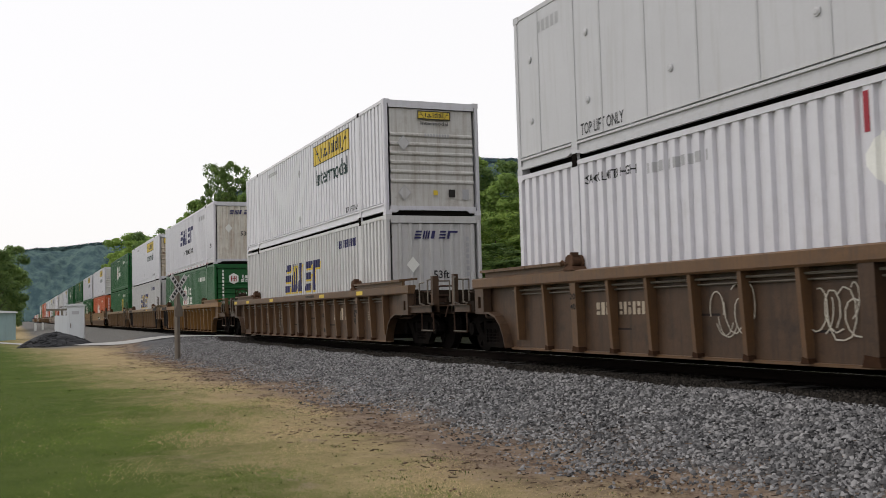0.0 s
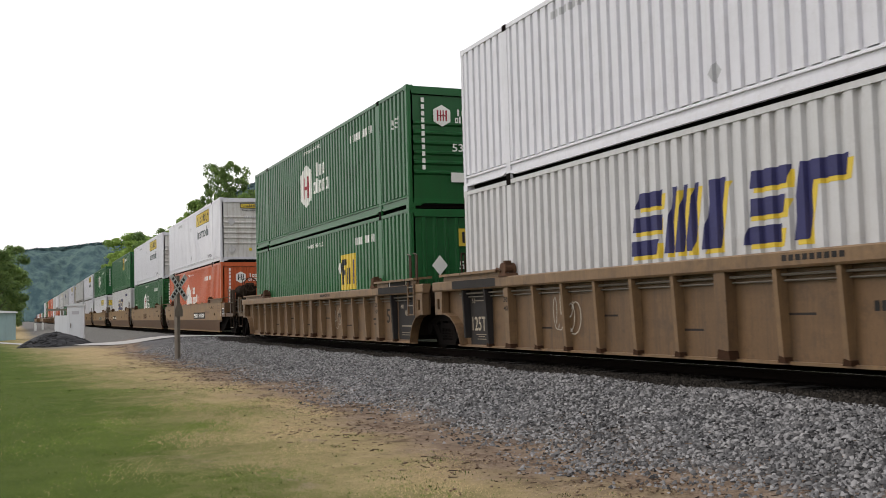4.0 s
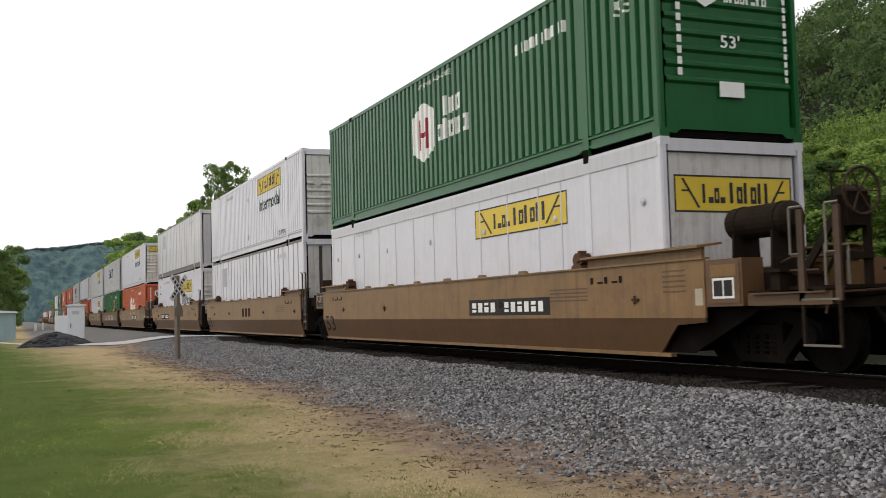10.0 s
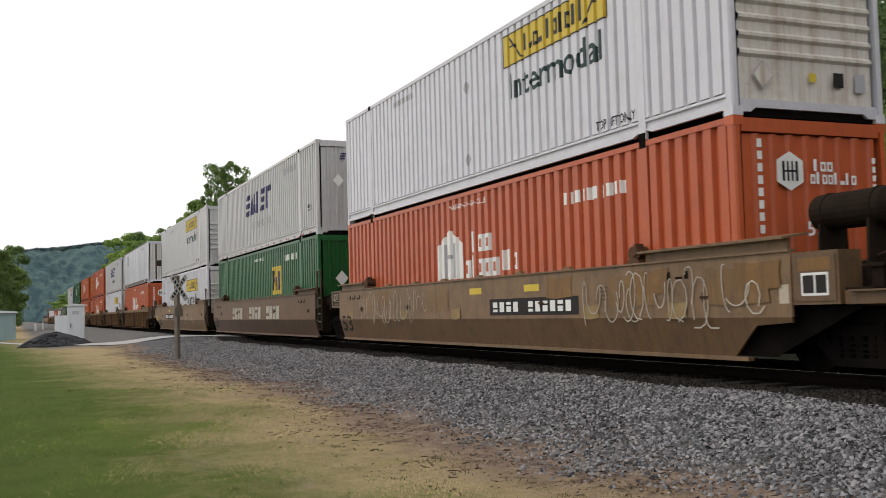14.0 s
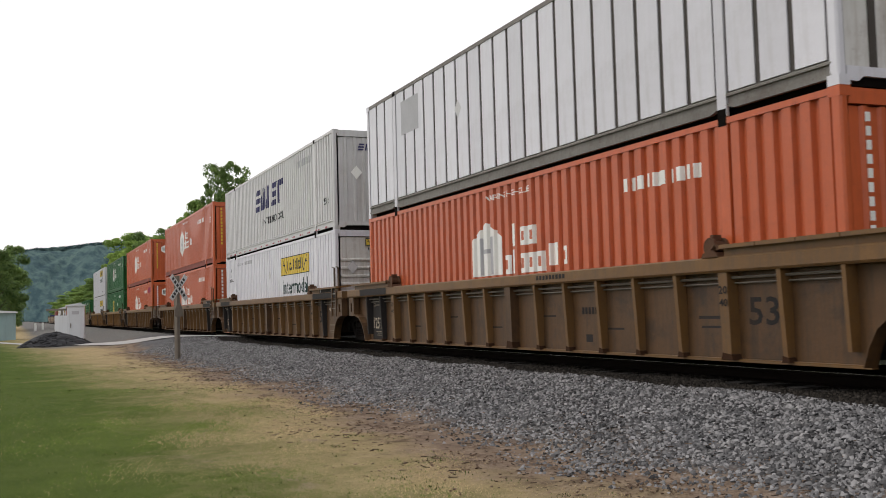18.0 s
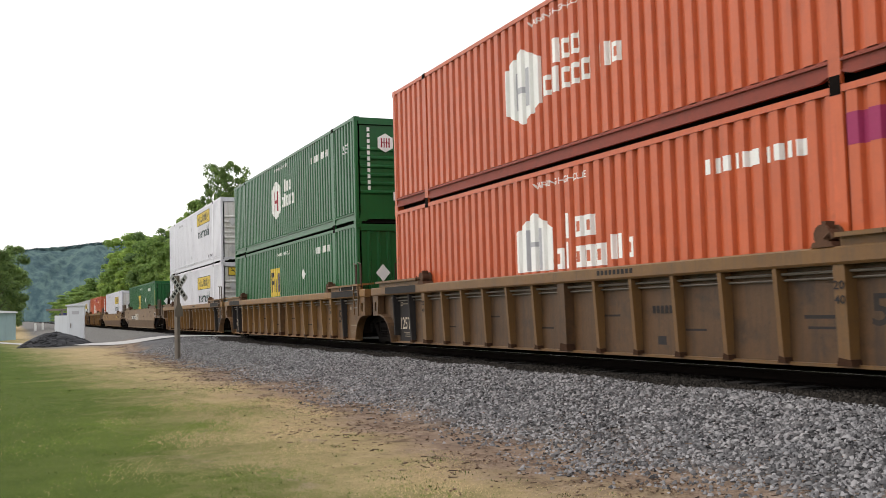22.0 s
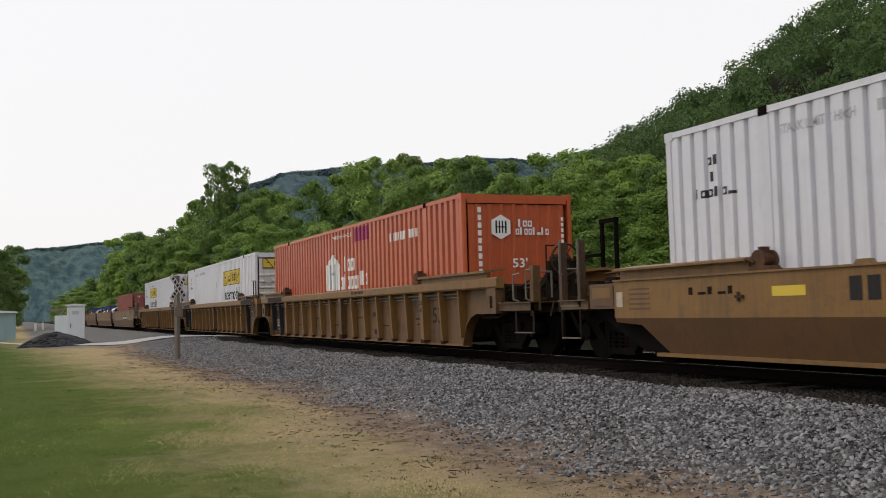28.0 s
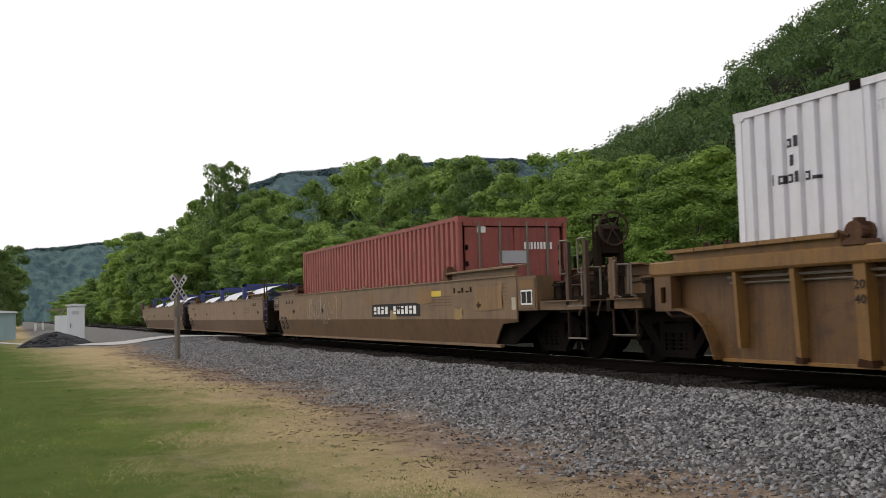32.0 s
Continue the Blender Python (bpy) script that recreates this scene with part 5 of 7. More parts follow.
def ends_common(car, s, joint, body, brake, tall):
    """What stands beyond the well at the end on side s (+1 leading, -1 trailing)."""
    key = (s, joint, body.name)
    dim = {OCHRE: OCHRELOW, DRAB: DRABLOW, BROWN: BROWNLOW, DUSTY: DUSTLOW}.get(body, TANLOW)
    if joint == "c":
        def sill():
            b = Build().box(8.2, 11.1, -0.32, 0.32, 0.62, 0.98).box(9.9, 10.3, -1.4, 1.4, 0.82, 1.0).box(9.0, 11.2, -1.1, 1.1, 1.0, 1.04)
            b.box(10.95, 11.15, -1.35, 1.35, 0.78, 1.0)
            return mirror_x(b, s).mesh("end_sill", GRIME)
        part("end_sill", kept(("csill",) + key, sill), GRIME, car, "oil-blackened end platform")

        def coupler():
            b = Build().box(11.0, 11.45, -0.1, 0.1, 0.74, 0.94).prism([(11.4, -0.16), (11.75, -0.2), (11.75, -0.02), (11.6, 0.02), (11.62, 0.2), (11.4, 0.16)], "z", 0.68, 1.0)
            b.rod([(11.2, -0.3, 0.8), (11.35, -0.35, 0.5), (11.6, -0.3, 0.42)], 0.03)
            b.rod([(11.1, 0.2, 0.95), (11.2, -1.3, 0.9)], 0.02)
            return mirror_x(b, s).mesh("coupler", STEEL)
        part("coupler", kept(("coupler", s), coupler), STEEL, car, "dark knuckle coupler")

        for y in (-1.42, 1.42):
            if tall:
                end_ladder(car, s, *((10.88, 11.44) if s > 0 else (10.32, 10.90)), y, 1.92, BROWNLOW)
            else:
                corner_step(car, s, *((10.62, 11.28) if s > 0 else (10.22, 10.84)), y, dim)
        beam = kept(("stepbeam",) + key, lambda: mirror_x(Build().box(10.05 if s < 0 else 9.95, 10.9 if s < 0 else 11.34, -1.44, -1.34, 0.82, 0.97).box(10.05, 10.9 if s < 0 else 11.3, -1.5, -0.9, 0.955, 0.975), s).mesh("step_beam", dim))
        part("step_beam", beam, dim, car, "grimy step beam")
        clutter(car, s)
        if brake == "tank":
            def tank():
                z = 1.93 if tall else 1.45
                b = Build().tube((8.80, -0.6, z), (9.86, -0.6, z), 0.22, 20)
                b.tube((8.70, -0.6, z), (8.80, -0.6, z), 0.12, 20, 0.22).tube((9.86, -0.6, z), (9.96, -0.6, z), 0.22, 20, 0.12)
                for x in (8.95, 9.7):
                    b.tube((x, -0.6, z), (x + 0.05, -0.6, z), 0.232, 20)
                    b.prism([(-0.85, 1.02), (-0.36, 1.02), (-0.40, z - 0.15), (-0.82, z - 0.15)], "x", x, x + 0.04)
                return mirror_x(b, s).mesh("air_tank", GRIME)
            part("air_tank", kept(("tank", s, tall), tank), GRIME, car, "dark cylindrical air tank")

        if brake:
            def stand():
                b = Build()
                t = 2.1 if tall else 1.7
                b.box(10.82, 10.9, -0.86, -0.78, 1.0, t).box(10.82, 10.9, -0.42, -0.34, 1.0, t)
                b.box(10.80, 10.92, -0.86, -0.34, 1.35, 1.43)
                b.prism([(10.70, t - 0.42), (10.94, t - 0.36), (10.96, t + 0.05), (10.86, t + 0.12), (10.72, t + 0.08)], "y", -0.76, -0.44)
                b.prism([(10.05, 1.02), (10.16, 1.02), (10.84, t - 0.3), (10.84, t - 0.12)], "y", -0.84, -0.80)
                b.rod([(10.8, -0.38, t - 0.05), (10.1, -0.38, 1.1)], 0.025).rod([(10.86, -0.9, 1.0), (10.86, -0.9, t + 0.28), (10.86, -0.72, t + 0.28)], 0.016, 5)
                return mirror_x(b, s).mesh("brake_stand", GRIME)
            part("brake_stand", kept(("stand", s, tall), stand), GRIME, car, "rusty brake stand")

            def wheel():
                b = Build()
                n = 18
                hub = 2.14 if tall else 1.72
                ring = [(11.02, -0.6 + 0.28 * math.cos(2 * math.pi * i / n), hub + 0.28 * math.sin(2 * math.pi * i / n)) for i in range(n + 1)]
                b.rod(ring, 0.02, 5)
                for i in range(0, n, 3):
                    b.tube((10.98, -0.6, hub), ring[i], 0.013, 4)
                return mirror_x(b, s).mesh("brake_wheel", RUST)
            part("brake_wheel", kept(("bwheel", s, tall), wheel), RUST, car, "round hand-brake wheel")
    else:
        def deck():
            b = Build().box(8.2, 9.5 if s > 0 else 9.3, -0.45, 0.45, 0.72, 1.1)
            b.box(8.2, 8.95, -1.15, 1.15, 1.1, 1.3)
            b.box(8.85, 9.0, -1.2, 1.2, 0.95, 1.42)
            return mirror_x(b, s).mesh("end_sill", GRIME)
        part("end_sill", kept(("asill",) + key, deck), GRIME, car, "grimy end platform")
        if s > 0:
            for y in (-1.44, 1.44):
                ladder(car, s, 8.50, 8.86, y + math.copysign(0.0 if tall else 0.10, y), 0.36 if tall else 0.76, 1.52, 5 if tall else 4, RUST if tall else dim)
                o = math.copysign(0.02, y)
                for k, x in enumerate((8.40, 8.78)):
                    stake = kept(("stake", y, k), lambda: Build().box(x, x + 0.12, min(y, y + o), max(y, y + o), 1.50, 2.12).mesh("stake", RUST))
                    st = part("stake", stake, RUST, car, "flat upright guide stake")
                    cap = kept(("stake_cap", y, k), lambda: Build().rod([(x, y + o, 2.12), (x + 0.06, y + 4 * o, 2.15), (x + 0.13, y + o, 2.12)], 0.012, 5).mesh("grab_iron", GALV))
                    part("grab_iron", cap, GALV, st, "bright bent rod on the stake")
            hoses = kept("hoses", lambda: Build().rod([(8.9, -0.5, 1.3), (9.3, -0.6, 1.0), (9.7, -0.55, 1.05), (10.1, -0.5, 1.3)], 0.03).rod([(8.9, -0.3, 1.2), (9.5, -0.35, 0.9), (10.1, -0.3, 1.25)], 0.025).mesh("air_hoses", STEEL))
            part("air_hose", hoses, STEEL, car, "black air hoses")
        else:
            for k, y in enumerate((-0.9, 0.5)):
                iron = kept(("irons", k), lambda: Build().rod([(-9.0, y, 1.4), (-9.0, y, 2.05), (-8.95, y - 0.1, 2.05), (-8.95, y - 0.1, 1.45)], 0.02).mesh("grab_iron", RUST))
                part("grab_iron", iron, RUST, car, "upright grab iron")


def floor_and_bulkheads(car, body):
    b = kept(("floor", body.name), lambda: Build().box(-8.25, 8.25, -1.29, 1.29, 0.2, 0.35).mesh("well_floor", STEEL))
    part("well_floor", b, STEEL, car)
    bulk = kept(("bulk", body.name), lambda: Build().box(8.2, 8.32, -1.29, 1.29, 0.3, 1.36).mesh("bulkhead", GRIME))
    part("bulkhead", bulk, GRIME, car)
    part("bulkhead", bulk, GRIME, car, turn=(0, 0, 180))


def lock_shape(x, z, y):
    """A container lock: base shoe, drum between two cheeks, a stub lever."""
    b = Build().prism([(x - 0.17, z), (x + 0.17, z), (x + 0.13, z + 0.06), (x - 0.13, z + 0.06)], "y", y, y + 0.26)
    b.tube((x, y + 0.02, z + 0.14), (x, y + 0.22, z + 0.14), 0.075, 12)
    for c in (y + 0.01, y + 0.2):
        b.tube((x, c, z + 0.13), (x, c + 0.035, z + 0.13), 0.125, 12)
    b.box(x - 0.03, x + 0.03, y + 0.05, y + 0.18, z + 0.2, z + 0.29)
    b.rod([(x + 0.05, y, z + 0.1), (x + 0.17, y - 0.02, z + 0.16), (x + 0.2, y - 0.02, z + 0.08)], 0.018, 5)
    return b


def plates(y_poly, x0, x1, n):
    """A strip along x in n lengths with narrow gaps."""
    b = Build()
    w = (x1 - x0) / n
    for i in range(n):
        b.prism(y_poly, "x", x0 + i * w + 0.008, x0 + (i + 1) * w - 0.008)
    return b


def ribbed_car(front, rear, grade):
    """A well car with upright side ribs under a top chord; grade: its paint and markings."""
    # the recessed sheets take a darker, more stained copy of the body paint
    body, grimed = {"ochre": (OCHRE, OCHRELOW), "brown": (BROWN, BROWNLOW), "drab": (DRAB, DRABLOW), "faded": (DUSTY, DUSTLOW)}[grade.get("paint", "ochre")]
    car = thing("well_car", "ribbed ochre steel well car, grimy and rust-stained" if body is OCHRE else "ribbed drab ochre steel well car, dusty and stained" if body is DRAB else "ribbed dusty pale brown steel well car" if body is DUSTY else "ribbed brown steel well car, grimy and rust-stained", "rail car", (0, 0, 0), "well cars of the train")
    ENDS = {(1, "c"): 9.95, (-1, "c"): 9.62, (1, "a"): 9.25, (-1, "a"): 9.25}       # by the car's own end

    def half(s, joint):
        """The side sheet's end beyond the ribs: an arch over the truck."""
        e = ENDS[(s, joint)]
        arc = [(8.42, 0.14), (8.5, 0.36), (8.62, 0.55), (8.82, 0.70), (9.08, 0.77), (e, 0.77)]
        if s < 0 and joint == "a":
            arc = [(8.02, 0.14), (8.12, 0.36), (8.27, 0.55), (8.5, 0.70), (8.8, 0.77), (e, 0.77)]
        return arc, e
    for side in (0, 1):
        f, r = (front, rear) if side == 0 else (rear, front)
        key = (f, r, side, body.name)
        turned = 1 if side == 0 else -1
        far_f, far_r = ENDS[(turned, f)], ENDS[(-turned, r)]

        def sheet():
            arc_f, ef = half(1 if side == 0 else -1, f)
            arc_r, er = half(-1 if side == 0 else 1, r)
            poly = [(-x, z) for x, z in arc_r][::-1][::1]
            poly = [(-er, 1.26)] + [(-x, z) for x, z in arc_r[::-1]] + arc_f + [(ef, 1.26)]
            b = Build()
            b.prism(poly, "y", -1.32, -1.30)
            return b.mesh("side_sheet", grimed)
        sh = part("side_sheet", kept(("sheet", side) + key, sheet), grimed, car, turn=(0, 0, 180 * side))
        for k, j in ((1, f), (-1, r)):
            def lip_make():
                arc = half(k if side == 0 else -k, j)[0]
                poly = arc + [(x + 0.0, z + 0.035) for x, z in arc[::-1]]
                return mirror_x(Build().prism(poly, "y", -1.5, -1.30), k).mesh("arch_lip", grimed)
            part("arch_lip", kept(("arch", k, j, side, body.name), lip_make), grimed, sh)
        chord = kept(("chord",) + key, lambda: Build().prism([(-1.5, 1.25), (-1.37, 1.25), (-1.33, 1.40), (-1.33, 1.45), (-1.5, 1.45), (-1.52, 1.43), (-1.52, 1.28)], "x", -far_r - 0.1, far_f + 0.1).mesh("top_chord", body))
        part("top_chord", chord, body, car, turn=(0, 0, 180 * side))
        sill = kept(("bsill", body.name), lambda: Build().box(-8.4, 8.4, -1.37, -1.28, 0.12, 0.16).mesh("bottom_sill", body))
        part("bottom_sill", sill, body, car, turn=(0, 0, 180 * side))
        def rib_make(w0, w1, deep, foot, tone):
            up = Build().prism([(-1.31, foot), (-1.31, 1.25), (-1.49, 1.25), (-deep, foot)], "x", -w0, w0)
            lug = Build().prism([(-w1, 0.145), (w1, 0.145), (w1 * 0.8, foot - 0.005), (-w1 * 0.7, foot + 0.02)], "y", -deep - 0.004, -1.31)
            return two_tone("rib", up, tone, lug, FOOT)
        rib = kept(("rib", body.name), lambda: rib_make(0.036, 0.066, 1.43, 0.21, body))
        fat = kept(("fat_rib", body.name), lambda: rib_make(0.085, 0.115, 1.465, 0.22, body))
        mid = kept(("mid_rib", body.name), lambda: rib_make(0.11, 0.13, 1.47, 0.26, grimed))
        dark = kept("dark_rib", lambda: rib_make(0.036, 0.062, 1.43, 0.2, PLATE))
        if side == 1:                      # the side away from the camera: its row of ribs in one piece
            row = Build()
            for k in range(-7, 8):
                row.prism([(-1.31, 0.2), (-1.31, 1.25), (-1.49, 1.25), (-1.43, 0.2)], "x", k * 1.025 - 0.036, k * 1.025 + 0.036)
            tagged(part("rib_row", kept(("rib_row", body.name), lambda: row.mesh("rib_row", body)), body, car, turn=(0, 0, 180)), kind="stuff")
        for k in range(-8, 9) if side == 0 else ():
            x = 0.11 + k * 1.01
            if abs(k) == 8:
                if (f if k > 0 else r) == "c":
                    part("rib", kept(("arch_rib", body.name), lambda: Build().prism([(-1.31, 0.3), (-1.31, 1.25), (-1.49, 1.25), (-1.45, 0.3)], "x", -0.03, 0.03).mesh("rib", body)), body, car, at=(x, 0, 0))
                continue
            if k == -7 and r == "a":
                x = -6.87
                part("rib", kept("dark_arch_rib", lambda: Build().prism([(-1.31, 0.3), (-1.31, 1.25), (-1.49, 1.25), (-1.45, 0.3)], "x", -0.03, 0.03).mesh("rib", PLATE)), PLATE, car, "rib painted over dark grey", at=(-7.88, 0, 0))
            painted = (k == 7 and f == "a") or (k == -7 and r == "a")
            part("rib", dark if painted else fat if abs(k) == 6 else mid if k == 0 else rib, body, car, "rib painted over dark grey" if painted else "wide rust-stained middle rib" if k == 0 else "", at=(x, 0, 0))
        pipe = kept("train_pipe", lambda: Build().tube((-8.2, -1.40, 1.18), (8.2, -1.40, 1.18), 0.018, 6).tube((-8.2, -1.36, 1.11), (8.2, -1.36, 1.11), 0.014, 5).mesh("train_pipe", GALV))
        part("train_pipe", pipe, GALV, car, "pipe along the side", turn=(0, 0, 180 * side))
        for s, j in ((1, f), (-1, r)):
            end = ENDS[(s * turned, j)]
            cap = kept(("cap", s, j, side, body.name), lambda: mirror_x(plates([(-1.56, 1.545), (-1.1, 1.58), (-1.1, 1.63), (-1.56, 1.595)], 6.2, end - 0.35, 5).box(6.2, end - 0.4, -1.47, -1.40, 1.45, 1.57), s).mesh("guide_plate", body))
            part("guide_plate", cap, body, car, turn=(0, 0, 180 * side))
            lock = kept(("lock", s), lambda: mirror_x(lock_shape(5.98, 1.45, -1.53), s).mesh("corner_lock", IRON))
            part("corner_lock", lock, IRON, car, "rusty corner lock", turn=(0, 0, 180 * side))
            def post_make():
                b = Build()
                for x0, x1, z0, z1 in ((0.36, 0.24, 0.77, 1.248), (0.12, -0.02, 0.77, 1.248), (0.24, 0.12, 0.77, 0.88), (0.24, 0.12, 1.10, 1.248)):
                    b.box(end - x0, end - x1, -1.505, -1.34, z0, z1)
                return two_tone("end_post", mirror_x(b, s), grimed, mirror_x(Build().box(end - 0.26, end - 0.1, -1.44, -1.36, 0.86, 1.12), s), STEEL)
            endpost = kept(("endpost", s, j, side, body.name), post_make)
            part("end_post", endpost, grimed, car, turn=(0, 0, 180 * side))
    floor_and_bulkheads(car, body)
    flat = ("side", [], lambda x: 0.0, -1.32)
    if grade.get("plate", True):
        mark("dark_panel", [rect(7.30, 8.36, 0.2, 1.24)] if front == "a" else [rect(2.55, 2.75, 0.3, 0.42)], PLATE, car, flat, "dark stencil panel")
        marks("number_bar", bars(2.45, 3.05, 0.74, 0.85, 6, 0.7), PLATE, car, flat, "dark reporting-number bar", proud=0.007)
        marks("number_bar", bars(1.3, 2.3, 1.33, 1.40, 9, 0.7), PLATE, car, ("side", [], lambda x: 0.0, -1.52), "small dark bars of writing on the chord")
    if rear == "a":
        mark("dark_panel", [rect(-7.86, -6.88, 0.17, 1.24)], PLATE, car, flat, "dark stencil panel")
        mark("word", fit_text("125T", -7.77, -7.14, 0.44, 0.72), WORN, car, flat, "white weight lettering", proud=0.008)
        mark("word", fit_text("53", -7.76, -7.62, 0.98, 1.08), FAINT, car, flat, "pale stencilled figures", proud=0.008)
        mark("stencil_bars", [rect(-7.6, -7.2, 1.02, 1.04), rect(-7.6, -7.1, 0.36, 0.375), rect(-7.5, -7.2, 0.32, 0.335), rect(-7.55, -7.15, 0.27, 0.285)], FAINT, car, flat, "fine pale stencilled lines", proud=0.008)
        mark("chord_panel", [rect(-8.3, -6.3, 1.28, 1.44)], PLATE, car, ("side", [], lambda x: 0.0, -1.52), "dark band on the chord")
    if front == "a":
        mark("chord_panel", [rect(6.4, 8.9, 1.28, 1.44)], PLATE, car, ("side", [], lambda x: 0.0, -1.52), "dark band on the chord")
        mark("stencil_bars", [rect(7.5, 8.25, 0.30, 0.315), rect(7.5, 8.0, 0.35, 0.365), rect(7.52, 8.28, 0.50, 0.53)], FAINT, car, flat, "fine white stencilled lines", proud=0.008)
        mark("word", fit_text("48", 7.46, 7.64, 0.92, 1.02), WORN, car, flat, "white stencilled figures", proud=0.008)
        mark("round_stencil", [[(7.8 + 0.07 * math.cos(a * 0.785), 0.82 + 0.07 * math.sin(a * 0.785)) for a in range(8)]], FAINT, car, flat, "faded round stencil", proud=0.008)
        guide = ("side", [], lambda x: 0.0, -1.47)
        mark("guide_band", [rect(7.0, 8.5, 1.455, 1.56)], PLATE, car, guide, "dark band on the guide plate")
        marks("guide_tick", [rect(7.1, 7.14, 1.455, 1.56), rect(8.2, 8.24, 1.455, 1.56)], CREAM, car, guide, "white tick", proud=0.008)
    fx = grade.get("figures_at", 6.45)
    mark("word", fit_text("53", fx, fx + 0.54, 0.58, 0.93), PLATE, car, flat, "dark stencilled figures")
    fatwall = ("side", [], lambda x: 0.0, -1.49)
    for sx in (-1, 1):
        mark("word", fit_text("20", sx * 6.06 + 0.03, sx * 6.06 + 0.19, 0.98, 1.08), PLATE, car, fatwall, "small dark stencilled figures")
        mark("word", fit_text("40", sx * 6.06 + 0.03, sx * 6.06 + 0.19, 0.82, 0.92), PLATE, car, fatwall, "small dark stencilled figures", proud=0.0)
    if fx < 6:
        mark("stencil_bars", [rect(6.6, 7.05, 0.66 + i * 0.06, 0.69 + i * 0.06) for i in range(4)], FAINT, car, flat, "pale stencilled lines")
    mark("stencil_bars", [rect(-5.0 + i * 2.05, -4.55 + i * 2.05, 0.50 + 0.2 * (i % 2), 0.53 + 0.2 * (i % 2)) for i in range(5)], PLATE, car, flat, "small dark stencilled lines")
    if grade.get("pale_logo"):
        mark("logo_bar", blocks(3.64, 5.02, 0.66, 0.98, "|o|o", 0.4), WORN, car, flat, "worn pale logo blocks")
    for k, x in enumerate(grade.get("repaint", ())):
        e = [(x, 0.30), (x + 0.6, 0.27), (x + 0.66, 0.36), (x + 0.63, 0.84), (x + 0.52, 0.92), (x + 0.12, 0.90), (x + 0.02, 0.80 - 0.1 * (k % 2))]
        mark("paint_edge", [[(x + 0.33 + (a - x - 0.33) * 1.09, 0.6 + (b - 0.6) * 1.06) for a, b in e]], FAINT, car, flat, "pale chipped edge of a patch", proud=0.003)
        mark("paint_patch", [e], DULL, car, flat, "dark brown repainted patch", proud=0.006)
    if "white_number" in grade:
        nx = grade["white_number"]
        marks("number_bar", bars(nx, nx + 0.42, 0.73, 0.92, 3, 0.7, 0, 0.03) + bars(nx + 0.65, nx + 1.36, 0.73, 0.92, 6, 0.62, 0, 0.03), WORN, car, flat, "pale reporting-number bar", proud=0.006)
    mark("stencil_bars", [rect(5.45, 6.05, 0.66, 0.70), rect(5.5, 5.95, 0.54, 0.57)], PLATE, car, flat, "small dark stencilled lines")
    for x in grade.get("yellow", ()):
        mark("yellow_patch", [rect(x, x + 0.5, 1.3, 1.4)], YELLOW, car, ("side", [], lambda x: 0.0, -1.52), "yellow reflective patch")
    for x in grade.get("graffiti", ()):
        scrawl(car, flat, x, 0.42, 0.68, grade.get("ink", SPRAY), 0.12)
    for s, j in ((1, front), (-1, rear)):
        ends_common(car, s, j, body, "stand" if grade.get("brake") and s > 0 and j == "c" else "", False)
        if j == "c":
            truck(car, s * 9.75)
    if rear == "a":
        truck(car, -9.6)
    return car


def scrawl(car, wall, x, z0, h, ink, gap=0.26):
    """Loose sprayed strokes, each a bent line."""
    rng = random.Random(int(x * 100) + 7)
    for i in range(6):
        cx, cz = x + gap * i + rng.uniform(-0.05, 0.05), z0 + h * rng.uniform(0.35, 0.65)
        rx, rz, a0, turn = rng.uniform(0.08, 0.2), h * rng.uniform(0.25, 0.5), rng.uniform(0, 6.3), rng.uniform(2.5, 6.5)
        line = [(cx + rx * math.cos(a0 + turn * k / 9) + 0.012 * k, cz + rz * math.sin(a0 + turn * k / 9)) for k in range(10)]
        line = [(a, min(max(b, z0), z0 + h)) for a, b in line]
        polys = []
        for (a, b), (c, d) in zip(line, line[1:]):
            n = math.hypot(c - a, d - b) + 1e-6
            ox, oz = -(d - b) / n * 0.009, (c - a) / n * 0.009
            polys.append([(a - ox, b - oz), (c - ox, d - oz), (c + ox, d + oz), (a + ox, b + oz)])
        mark("graffiti_stroke", polys, ink, car, wall, "sprayed graffiti stroke", proud=0.022 + 0.0012 * i)


